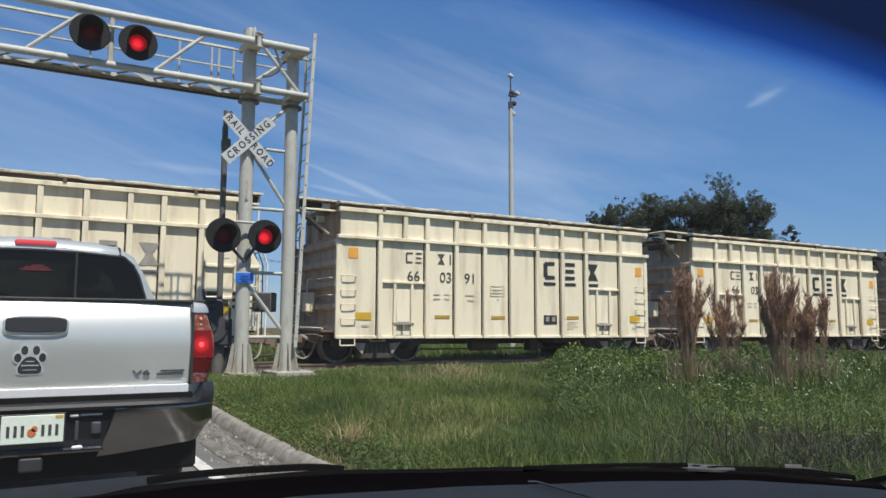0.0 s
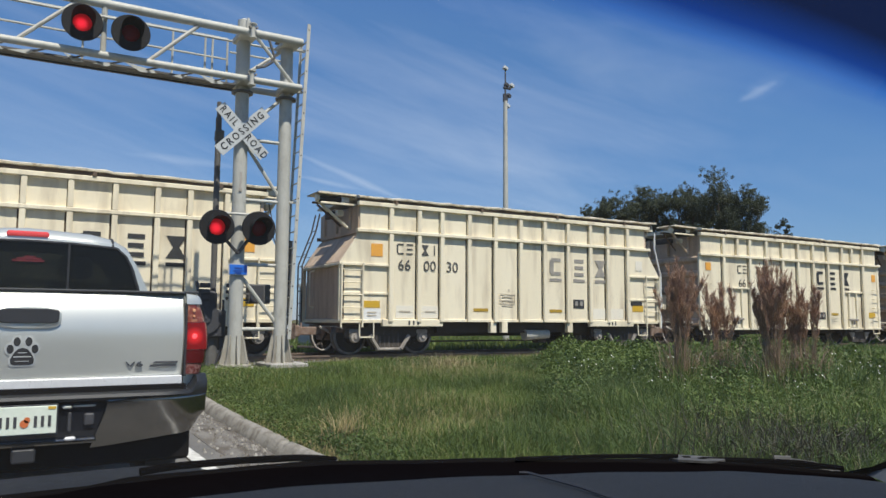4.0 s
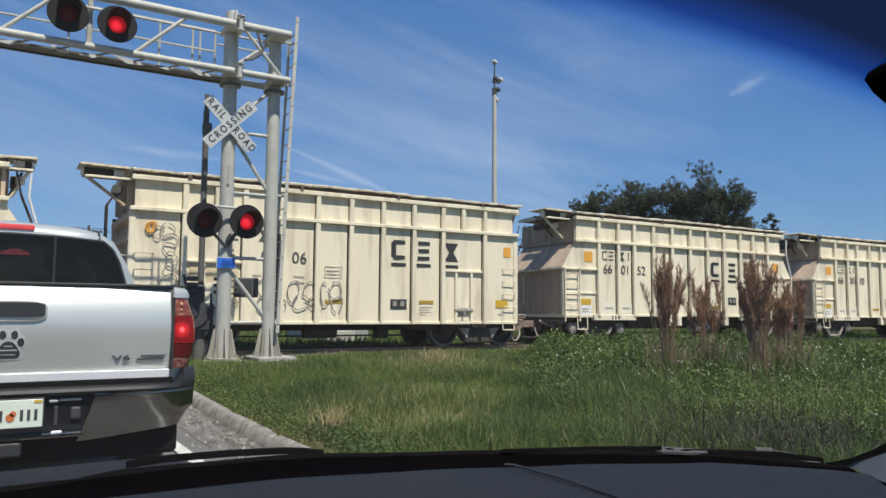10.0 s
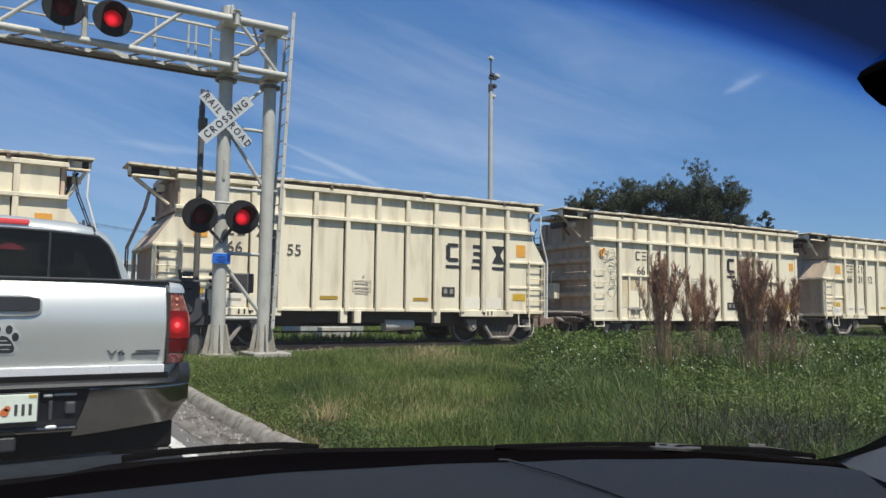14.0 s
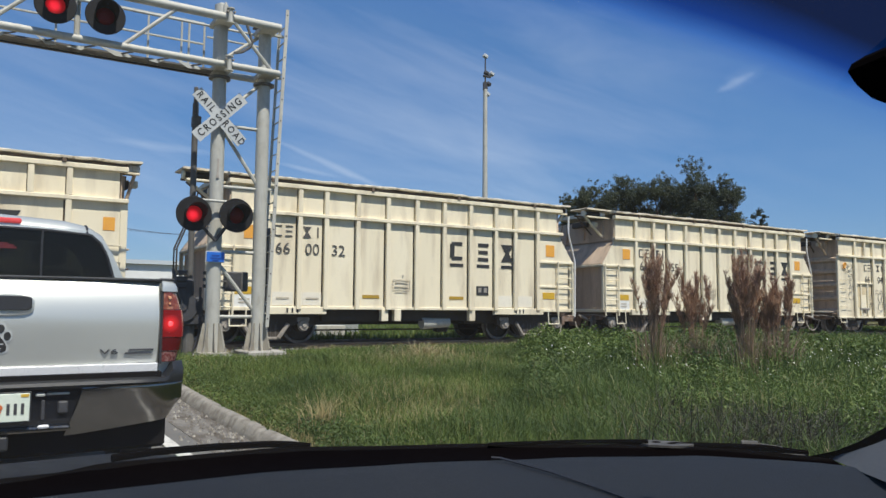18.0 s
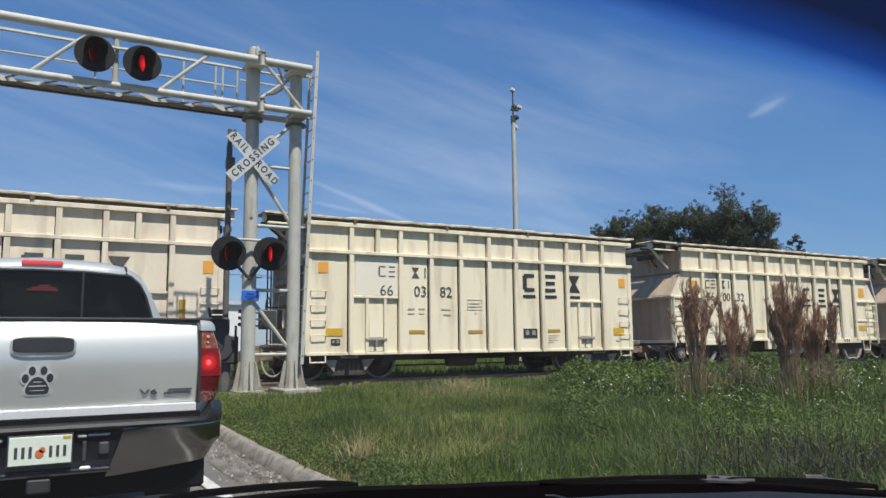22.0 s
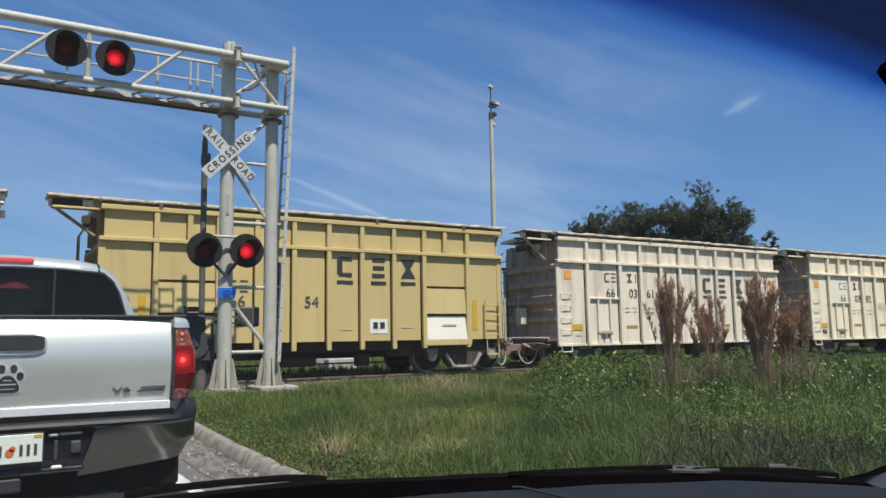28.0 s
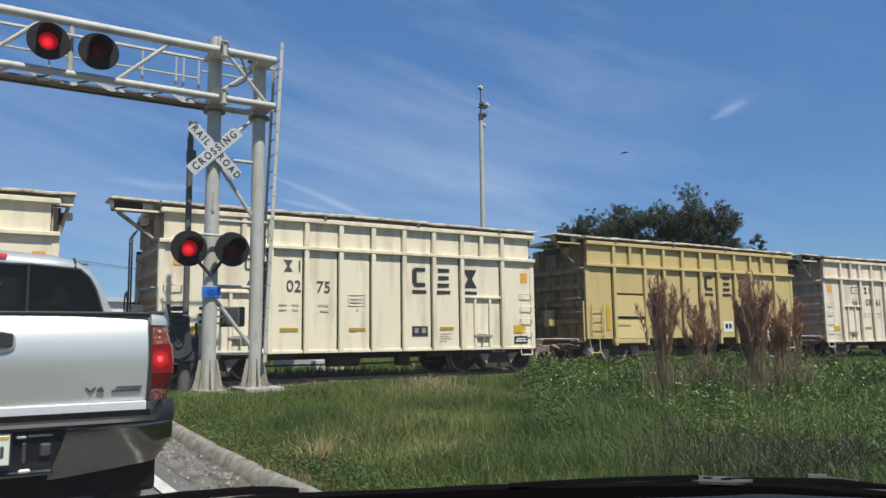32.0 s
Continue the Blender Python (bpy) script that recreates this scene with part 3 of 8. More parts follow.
    # track bed
    bm = bmesh.new()
    xs = [-70, -40, -20, -8] + [-6 + 1.0 * i for i in range(50)] + [50, 60, 80, 120]
    sheet(bm, [[(x, TRACK_Y + y, z + 0.03 * noise.noise((x * 1.7, y * 3, 0))) for x in xs] for y, z in ((-2.4, 0.06), (-1.85, 0.17), (-1.2, 0.20), (-0.6, 0.175), (0.6, 0.175), (1.2, 0.20), (1.85, 0.17), (2.4, 0.06))])
    solid("track_bed", bm, "ballast", "stone ballast with grass growing into it", "track bed", "structure")
    vs, fs = [], []
    for i in range(5200):
        x, y = rnd.uniform(2.4, 22), TRACK_Y + rnd.choice((-1, -1, -1, 1)) * rnd.uniform(0.85, 2.15)
        s, z = rnd.uniform(0.015, 0.042), 0.20 - 0.13 * max(0.0, abs(y - TRACK_Y) - 1.4)
        n, a = len(vs), rnd.uniform(0, 1.5)
        for k in range(4):
            r = s * rnd.uniform(0.7, 1.3)
            vs.append((x + r * math.cos(a + 1.57 * k), y + r * math.sin(a + 1.57 * k), z + rnd.uniform(-0.01, 0.01)))
        vs.append((x, y, z + s * rnd.uniform(0.7, 1.1)))
        fs += [(n + k, n + (k + 1) % 4, n + 4) for k in range(4)]
    me = bpy.data.meshes.new("ballast_stones")
    me.from_pydata(vs, [], fs)
    me.materials.append(M["stone"])
    tagged(new("ballast_stones", me), "pale broken ballast stones along the rails", "stones", "", "stuff")
    track = tagged(new("track"), "rusty rails on weathered wooden sleepers", "railway track", "", "structure")
    prof = [(-0.07, 0), (0.07, 0), (0.07, 0.02), (0.012, 0.035), (0.012, 0.12), (0.036, 0.13), (0.036, 0.17), (-0.036, 0.17), (-0.036, 0.13), (-0.012, 0.12), (-0.012, 0.035), (-0.07, 0.02)]
    for s in (-1, 1):
        bm = bmesh.new()
        prism(bm, [(TRACK_Y + s * 0.7535 + u, RAIL - 0.17 + v) for u, v in prof], "x", -70, 120)
        part("rail", bm, "rail", track)
    bm = bmesh.new()
    box(bm, -0.115, 0.115, -1.3, 1.3, -0.15, 0.03, 0.01)
    me = mesh_of("sleeper", bm, "tie")
    for i in range(120):
        x = -6 + 0.5 * i
        part("sleeper", me, "tie", track, at=(x, TRACK_Y + rnd.uniform(-0.04, 0.04), RAIL - 0.175))
    # crossing surface where the road meets the rails
    cross = tagged(new("crossing_surface"), "rubber and concrete crossing panels between the rails", "crossing panels", "", "structure")
    for y0, y1 in ((-1.42, -0.85), (-0.66, 0.66), (0.85, 1.96)):
        for k in range(4):
            bm = bmesh.new()
            box(bm, -6.2 + 2.08 * k, -6.2 + 2.08 * k + 2.06, TRACK_Y + y0, TRACK_Y + y1, 0.1, RAIL - 0.02, 0.01)
            part("crossing_panel", bm, "concrete", cross)


build_ground()

# ---- train ----
NARROW = 0.25          # each side of a car stands this much nearer its middle than drawn
RIB_SHADE = 0.085           # gap before each rib, half under it; its dark line adds the rib's shade


def grab(bm, x, z, w=0.36, y=-1.5, out=0.09):
    bent(bm, [(x - w / 2, y, z), (x - w / 2, y - out, z), (x + w / 2, y - out, z), (x + w / 2, y, z)], 0.012, 5)


def ring_profile(bm, prof, seg=28):
    """A solid of revolution about y."""
    rings = []
    for k in range(seg):
        a = 2 * math.pi * k / seg
        rings.append([(r * math.cos(a), y, r * math.sin(a)) for r, y in prof])
    rr = [[bm.verts.new(p) for p in ring] for ring in rings]
    fs = []
    for k in range(seg):
        a, b = rr[k], rr[(k + 1) % seg]
        for i in range(len(prof) - 1):
            fs.append(bm.faces.new((a[i], a[i + 1], b[i + 1], b[i])))
    bmesh.ops.recalc_face_normals(bm, faces=fs)


def wheelset_mesh():
    bm = bmesh.new()
    for s in (-1, 1):
        y = s * 0.74
        prof = [(0.02, y + s * 0.10), (0.13, y + s * 0.10), (0.15, y + s * 0.03), (0.33, y + s * 0.0), (0.36, y + s * 0.06), (0.415, y + s * 0.06), (0.42, y - s * 0.04), (0.45, y - s * 0.065), (0.44, y - s * 0.085), (0.36, y - s * 0.085), (0.33, y - s * 0.03), (0.15, y - s * 0.02), (0.10, y - s * 0.06)]
        ring_profile(bm, prof)
    rod(bm, (0, -1.12, 0), (0, 1.12, 0), 0.085, 12)
    for s in (-1, 1):
        for k in range(3):
            a = 2.1 * k
            rod(bm, (0.05 * math.cos(a), s * 1.12, 0.05 * math.sin(a)), (0.05 * math.cos(a), s * 1.15, 0.05 * math.sin(a)), 0.016, 6)
    me = mesh_of("wheelset", bm, "tread", True)
    me.materials.append(M["rim_steel"])
    for p in me.polygons:
        if math.hypot(p.center.x, p.center.z) > 0.385:
            p.material_index = 1
    return me


def bogie_mesh():
    """Side frames' cast outline with its window for the springs."""
    side = [(-1.12, 0.40), (-1.12, 0.60), (-0.98, 0.66), (-0.62, 0.66), (-0.34, 0.80), (0.34, 0.80), (0.62, 0.66), (0.98, 0.66), (1.12, 0.60), (1.12, 0.40), (0.86, 0.36), (0.76, 0.46), (0.60, 0.40), (0.40, 0.12), (-0.40, 0.12), (-0.60, 0.40), (-0.76, 0.46), (-0.86, 0.36)]
    out = []
    for s in (-1, 1):
        bm = bmesh.new()
        prism(bm, side, "y", s * 0.96, s * 1.08)
        out.append(mesh_of("side_frame", bm, "under"))
    return out


def lumps(x):
    return 0.018 * noise.noise((x * 1.3, 0.7, 2.0)) + 0.014 * noise.noise((x * 4.1, 3.0, 1.0))


def hopper_car(kind, mat, label):
    """A short bulk hopper car, origin on the rail top at its middle. kind: 'flat' (ribbed flat ends), 'sloped' (bulging sloped ends), 'tan' (flat ends, open pockets)."""
    car = thing("hopper_car", (0, TRACK_Y, RAIL), label, "rail car", "cars of the train")
    D = -RAIL
    end = "cream_dirt" if mat != "tan" else "tan_dirt"

    def cp(name, bm, m, parent=car, lab="", smooth=False):
        # drawn 3 m wide, drawn in to the true 2.5 m
        for v in bm.verts:
            v.co.y = v.co.y + NARROW if v.co.y < -1.0 else NARROW - 1.0 + (v.co.y + 1.0) * 0.8
            v.co.z += D
        return part(name, bm, m, parent, lab, smooth=smooth)

    sloped = kind == "sloped"
    half = 4.82 if not sloped else 4.67
    low = 0.92 if kind == "flat" else (1.13 if sloped else 1.14)
    ribs = [-3.76, -2.5, -1.67, -0.83, 0.0, 0.83, 1.67, 2.5, 3.76] if not sloped else [-3.8, -3.04, -2.4, -1.6, -0.8, 0.0, 0.8, 1.6, 2.4, 3.04, 3.8]
    ups = sorted(set(ribs + [-3.1, 3.1])) if not sloped else ribs
    # shell behind the side sheets
    bm = bmesh.new()
    box(bm, -half + 0.12, half - 0.12, -1.46, 1.46, low + 0.03, 3.84)
    for x in ups:
        box(bm, x - 0.05, x + 0.05, 1.46, 1.6, low, 3.84)
    box(bm, -half, half, 1.46, 1.62, 3.2, 3.28)
    # dark brown seen through the gaps stands for the ribs' shaded sides
    cp("body", bm, "rust", lab="dark brown shell that shows as shade beside the ribs")
    # side sheets between the ribs
    edges = [-half] + ribs + [half]
    for i, (a, b) in enumerate(zip(edges, edges[1:])):
        bottom = low
        outer = i in (1, len(edges) - 3)
        if kind == "flat" and outer:
            bottom = 2.24
        if sloped and i in (0, len(edges) - 2):
            s = -1 if i == 0 else 1
            inner = b if s < 0 else a
            cp("side_sheet", B((prism, [(s * 4.67, 3.2), (s * 4.67, 3.1), (s * 5.09, 2.47), (inner, 2.47), (inner, 3.2)], "y", -1.5, -1.46)), mat)
            cp("end_panel", B((prism, [(s * 4.95, 2.42), (s * 4.95, 1.12), (inner, 1.12), (inner, 2.42)], "y", -1.468, -1.445)), mat)
            continue
        if kind == "tan" and outer:
            for z0, z1, dy in ((1.14, 1.72, 0.10), (1.78, 2.40, 0.06), (2.46, 3.2, 0.0)):
                bm = bmesh.new()
                prism(bm, [(-1.46, z0), (-1.46, z1), (-1.50, z1), (-1.50 - dy, z0)], "x", a + 0.05, b - 0.05)
                cp("pocket_sheet", bm, mat if z0 > 1.2 or i == 1 else "patch")
            continue
        bm = bmesh.new()
        n = 5
        bow = [0.0, 0.006, -0.004, 0.008, 0.0]
        sheet(bm, [[(a + (b - RIB_SHADE - a) * k / (n - 1), -1.5 + bow[(k + i) % 5] * (1 if 0 < j < 3 else 0.3), bottom + (3.2 - bottom) * j / 3) for k in range(n)] for j in range(4)])
        cp("side_sheet", bm, mat, smooth=True)
    # upper sheets
    for a, b in zip([-half + 0.08] + ups, ups + [half - 0.08]):
        cp("upper_sheet", B((box, a, b - RIB_SHADE * 0.8, -1.5, -1.465, 3.28, 3.84)), mat)
    # ribs
    for x in ribs:
        w = 0.055
        lo_z = low - 0.02 if kind != "tan" else 0.94
        cp("rib", B((box, x - w, x + w, -1.594, -1.5, lo_z, 3.2, 0.010)), mat)
    for x in ups:
        cp("upper_rib", B((box, x - 0.055, x + 0.055, -1.594, -1.5, 3.285, 3.825, 0.010)), mat)
    cp("belt_rail", B((box, -half - 0.02, half + 0.02, -1.602, -1.46, 3.20, 3.285, 0.012)), mat)
    cp("top_rail", B((box, -half, half, -1.610, -1.46, 3.825, 3.925, 0.012)), mat)
    if kind != "tan":
        cp("side_sill", B((box, -half if not sloped else -2.4, half if not sloped else 2.4, -1.53, -1.46, low - 0.02, low + 0.05, 0.008)), mat)
    # rolled cover on top with a dark lip
    bm = bmesh.new()
    nx = 60
    sec = [(-1.58, 3.995), (-1.635, 4.005), (-1.64, 4.04), (-1.5, 4.075), (-0.8, 4.10), (0, 4.115), (0.8, 4.10), (1.5, 4.075), (1.64, 4.04), (1.635, 4.005), (1.58, 3.995)]
    loft(bm, [[(-half + 2 * half * k / nx, y, z + lumps(k * 0.31 + y) + (0.018 if nx * 0.36 < k < nx * 0.66 else 0.0)) for y, z in sec] for k in range(nx + 1)])
    cp("cover", bm, "cover", smooth=True)
    cp("cover_lip", B((box, -half + 0.02, half - 0.02, -1.575, -1.45, 3.922, 4.02)), "rust", lab="rusty lip below the cover")
    for k in range(4):
        x = -3.7 + 2.45 * k
        cp("cover_clip", B((box, x - 0.04, x + 0.04, -1.635, -1.55, 3.915, 4.03, 0.008)), "rust")
    # ends
    for s in (-1, 1):
        if not sloped:
            bm = bmesh.new()
            box(bm, s * (half - 0.12), s * (half - 0.10), -1.46, 1.46, 0.95, 3.84)
            cp("end_sheet", bm, end)
            for z in (1.15, 1.65, 2.15, 2.65, 3.1):
                cp("end_beam", B((prism, [(s * (half - 0.10), z - 0.11), (s * (half + 0.03), z - 0.05), (s * (half + 0.03), z + 0.05), (s * (half - 0.10), z + 0.11)], "y", -1.44, 1.44)), end)
            for y in (-1.5, 1.44):
                cp("corner_post", B((box, s * (half - 0.12), s * (half + 0.02), y - 0.02, y + 0.06, low, 3.2, 0.01)), mat)
        else:
            cp("slope_sheet", B((prism, [(s * 4.55, 3.2), (s * 4.64, 3.12), (s * 5.07, 2.50), (s * 5.07, 2.42), (s * 4.5, 2.42)], "y", -1.46, 1.46)), end)
            cp("end_sheet", B((box, s * 4.5, s * 4.97, -1.38, 1.46, 1.12, 2.42)), end)
            cp("end_shelf", B((box, s * 3.82, s * 5.10, -1.54, 1.5, 2.41, 2.475, 0.01)), mat)
            cp("end_shelf", B((box, s * 3.82, s * 4.98, -1.50, -1.4, 1.74, 1.80, 0.01)), mat)
            cp("end_sill", B((box, s * 3.82, s * 5.05, -1.5, 1.5, 1.08, 1.16, 0.01)), mat)
            for y in (-1.5, 1.42):
                cp("corner_post", B((box, s * 5.0, s * 5.09, y, y + 0.09, 1.12, 2.42, 0.01)), mat)
            cp("upper_end", B((box, s * 4.55, s * 4.62, -1.46, 1.46, 3.2, 3.84)), end)
        for y in (-1.0, 0, 1.0):
            cp("end_rib", B((box, s * (half - 0.1), s * (half + 0.01), y - 0.05, y + 0.05, 3.28, 3.84, 0.01)), end)
        # the cover's drive on brackets outside the end, reaching further out in front
        e1, e2 = (0.26, 0.93) if s < 0 else (0.06, 0.45 if sloped else 0.28)
        cp("hood", B((prism, [(s * (half - 0.02), 4.045), (s * (half + e2), 4.06), (s * (half + e2 + 0.02), 4.085), (s * (half + e2 - 0.03), 4.105), (s * (half - 0.02), 4.09)], "y", -1.42, -0.60)), "cover", lab="weathered overhanging hood")
        cp("drive_drum", B((rod, (s * (half + e1), -1.2, 3.96), (s * (half + e2 - 0.04), -1.2, 3.96), 0.078, 12)), "under", lab="black winding drum", smooth=True)
        for x in (e1 + 0.02, e2 - 0.05):
            cp("drum_ring", B((rod, (s * (half + x - 0.025), -1.2, 3.96), (s * (half + x + 0.025), -1.2, 3.96), 0.095, 12)), mat if x > 0.5 else "white", smooth=True)
        cp("hood_rail", B((box, s * (half - 0.05), s * (half + e2 * 0.9), -1.33, -1.27, 3.83, 3.88, 0.01)), mat)
        cp("hood_rail", B((box, s * (half - 0.05), s * (half + e2 * 0.9), -0.72, -0.66, 3.90, 3.95, 0.01)), "rust")
        cp("stay", B((rod, (s * (half + e2 - 0.10), -1.18, 3.88), (s * (half + 0.05), -1.05, 3.34), 0.036)), mat if sloped else end)
        cp("stay", B((rod, (s * (half + e2 - 0.22), -0.68, 3.88), (s * (half + 0.03), -0.5, 3.42), 0.028)), "rust")
        cp("gear_box", B((box, s * (half + 0.10), s * (half + 0.26), -1.28, -1.10, 3.90, 4.03, 0.015)), "patch")
        cp("gear_box", B((box, s * (half + 0.12), s * (half + 0.28), -0.98, -0.78, 3.62, 3.76, 0.015)), mat)
        cp("gear_box", B((box, s * (half + 0.04), s * (half + 0.18), -0.4, 0.4, 3.66, 3.84, 0.02)), "under")
        # platform, coupler, hoses
        cp("platform", B((box, s * (half - 0.15), s * (half + 0.34), -1.45, 1.45, 1.04, 1.10, 0.008)), "rust")
        cp("end_frame", B((box, s * (half - 0.2), s * (half + 0.30), -1.2, 1.2, 0.86, 1.03, 0.02)), "coupler")
        bm = bmesh.new()
        reach = 5.74 if not sloped else 5.82
        box(bm, s * (half + 0.25), s * (reach - 0.2), -0.09, 0.09, 0.78, 0.98, 0.02)
        box(bm, s * (reach - 0.24), s * reach, -0.17, 0.12, 0.74, 1.02, 0.03)
        cp("coupler", bm, "coupler", lab="rusty knuckle coupler")
        bm = bmesh.new()
        bent(bm, [(s * (half + 0.3), -0.35, 0.85), (s * (half + 0.45), -0.38, 0.6), (s * (half + 0.62), -0.36, 0.5), (s * 5.69, -0.33, 0.52)], 0.03)
        cp("air_hose", bm, "under")
        cp("brake_pipe", B((bent, [(s * (half - 0.2), -1.0, 0.90), (s * (half + 0.18), -0.9, 0.80), (s * (half + 0.34), -0.7, 0.86), (s * (half + 0.5), -0.45, 0.98)], 0.035)), "iron", lab="pale dusty pipe")
        cp("knuckle", B((rod, (s * (reach - 0.07), -0.12, 0.70), (s * (reach - 0.07), -0.12, 1.06), 0.07, 8), (rod, (s * (reach - 0.3), 0.0, 0.98), (s * (reach - 0.3), 0.0, 1.08), 0.03, 6)), "coupler")
        cp("signal_hose", B((bent, [(s * (half + 0.2), -0.62, 0.86), (s * (half + 0.28), -0.66, 0.58), (s * (half + 0.42), -0.62, 0.44), (s * (half + 0.5), -0.55, 0.60)], 0.026)), "under")
        cp("platform_rail", B((bent, [(s * (half + 0.31), -1.46, 1.13), (s * (half + 0.33), -0.5, 1.15), (s * (half + 0.33), 0.6, 1.15), (s * (half + 0.31), 1.4, 1.13)], 0.022, 6)), "pale", lab="pale rail along the end platform")
        cp("hose_bracket", B((box, s * (half + 0.20), s * (half + 0.36), -0.78, -0.50, 0.84, 1.02, 0.02), (rod, (s * (half + 0.34), -0.9, 0.94), (s * (half + 0.34), -0.3, 0.90), 0.03, 8)), "coupler")
        droop = [(s * (half + 0.50 - 0.23 * math.cos(math.pi * k / 10)), -0.84 + 0.03 * k, 0.80 - 0.36 * math.sin(math.pi * k / 10)) for k in range(11)]
        cp("brake_hose", B((bent, droop, 0.022, 6)), "iron", lab="pale dusty brake hose", smooth=True)
        cp("draft_pocket", B((box, s * (half + 0.05), s * (half + 0.36), -0.35, 0.35, 0.66, 1.0, 0.03)), "coupler")
        cp("uncoupling_lever", B((bent, [(s * (half + 0.32), -1.5, 0.95), (s * (half + 0.36), -1.1, 1.0), (s * (half + 0.4), -0.2, 0.98)], 0.014, 5)), "iron")
        bm = bmesh.new()
        # step stirrup below the corner
        bent(bm, [(s * (half - 0.1), -1.5, low), (s * (half - 0.1), -1.52, 0.75), (s * (half - 0.46), -1.52, 0.75), (s * (half - 0.46), -1.5, low)], 0.016, 6)
        cp("sill_step", bm, mat)
        # handholds and pipes on the end
        out = half if not sloped else 5.08
        cp("end_handhold", B((bent, [(s * out, 0.42, 1.45), (s * (out + 0.12), 0.42, 1.48), (s * (out + 0.12), 0.42, 2.32), (s * out, 0.42, 2.36)], 0.018, 6)), mat)
        for z in (1.9, 2.3) if not sloped else ():
            cp("end_handhold", B((bent, [(s * out, -1.30, z), (s * (out + 0.10), -1.30, z), (s * (out + 0.10), -0.35, z), (s * out, -0.35, z)], 0.014, 6)), end)
        # a dark ladder up the end: on the far side in front, on the near side of bulging rear ends
        if s < 0 or sloped:
            ya, yb = (0.98, 1.36) if s < 0 else (-1.15, -0.8)
            up = [(half + 0.17, 1.05), (half + 0.18, 3.55), (half + 0.08, 3.72)] if not sloped else [(5.24, 1.0), (5.24, 2.52), (4.90, 3.40), (4.80, 3.86)]
            for y in (ya, yb):
                cp("end_ladder_rail", B((bent, [(s * x, y, z) for x, z in up], 0.020 if s < 0 else 0.013)), "under", lab="dark ladder rail")
            for k in range(8):
                z = 1.25 + 0.31 * k
                (xa, za), (xb, zb) = next((p, q) for p, q in zip(up, up[1:]) if p[1] <= z <= q[1])
                x = s * (xa + (xb - xa) * (z - za) / (zb - za))
                cp("end_ladder_rung", B((rod, (x, ya, z), (x, yb, z), 0.012, 6)), "under")
        if s < 0 and not sloped:
            cp("brake_box", B((box, -out - 0.24, -out - 0.02, 0.05, 0.42, 1.52, 2.0, 0.03)), mat)
            bm = bmesh.new()
            ring_profile(bm, [(0.24, -0.02), (0.27, 0.0), (0.24, 0.02), (0.22, 0.0), (0.24, -0.02)], 18)
            bmesh.ops.rotate(bm, verts=bm.verts[:], matrix=Matrix.Rotation(radians(90), 3, "Z"))
            bmesh.ops.translate(bm, verts=bm.verts[:], vec=(-out - 0.30, 0.72, 2.05))
            cp("brake_wheel", bm, "gate_grey")
            cp("brake_shaft", B((rod, (-out - 0.30, 0.72, 2.05), (-out, 0.72, 2.05), 0.02, 6)), "gate_grey")
    # ladders and grab irons on the side
    for s in (-1, 1):
        if kind == "flat":
            for z in (1.35, 1.68, 2.01, 2.34):
                cp("grab_iron", B((grab, s * (half - 0.28), z)), mat)
        elif kind == "tan":
            bm = bmesh.new()
            for x in (half - 0.12, half - 0.55):
                rod(bm, (s * x, -1.58, 1.15), (s * x, -1.58, 2.12), 0.022, 6)
            cp("ladder_rail", bm, mat)
            for z in (1.25, 1.5, 1.75, 2.0):
                cp("grab_iron", B((grab, s * (half - 0.335), z, 0.42)), mat)
            cp("corner_stay", B((bent, [(s * (half + 0.12), -1.5, 1.1), (s * (half + 0.12), -1.5, 2.2)], 0.03)), mat)
        else:
            for x in (4.52, 5.05):
                cp("ladder_rail", B((bent, [(s * x, -1.56, 0.98), (s * x, -1.56, 2.47)], 0.024)), mat)
            for k in range(5):
                cp("rung", B((rod, (s * 4.52, -1.56, 1.15 + 0.29 * k), (s * 5.05, -1.56, 1.15 + 0.29 * k), 0.013, 6)), mat)
            if s > 0:
                cp("pipe_guard", B((bent, [(5.24, -1.42, 0.95), (5.26, -1.42, 2.5), (5.02, -1.42, 3.3), (5.04, -1.42, 3.78)], 0.024)), "white", lab="white bent pipe outside the end")
    # discharge pockets
    if kind == "flat":
        for s in (-1, 1):
            a, b = (-3.70, -2.56) if s < 0 else (2.56, 3.70)
            cp("pocket_head", B((box, a, b, -1.55, -1.46, 2.20, 2.26, 0.01)), mat)
            cp("pocket_back", B((box, a, b, -1.475, -1.463, 0.92, 2.2)), mat)
            c = (a + b) / 2
            for dx in (-0.22, 0.24):
                cp("pocket_post", B((box, c + dx - 0.035, c + dx + 0.035, -1.54, -1.44, 0.92, 2.2, 0.008)), mat)
            bm = bmesh.new()
            prism(bm, [(-1.476, 2.05), (-1.476, 1.3), (-1.512, 1.3), (-1.495, 1.6)], "x", c - 0.16, c + 0.18)
            cp("chute", bm, mat)
            cp("latch", B((box, c - 0.26, c + 0.28, -1.56, -1.46, 1.22, 1.28, 0.01), (rod, (c, -1.55, 1.08), (c, -1.55, 1.24), 0.03, 6)), "iron")
            cp("gate", B((box, c - 0.26, c + 0.28, -1.5, -1.42, 0.86, 0.98)), "under")
    if sloped:
        for s in (-1, 1):
            a, b = sorted((s * 2.36, s * 4.0))
            cp("pocket_sill", B((box, a, b, -1.56, -1.44, 1.0, 1.17, 0.012)), mat)
            cp("pocket_slots", B(*[(box, (a + b) / 2 + d - 0.02, (a + b) / 2 + d + 0.02, -1.568, -1.555, 1.04, 1.14) for d in (-0.12, 0, 0.12)]), "black")
            for k in (0, 1):
                x = s * (2.72 + 0.68 * k)
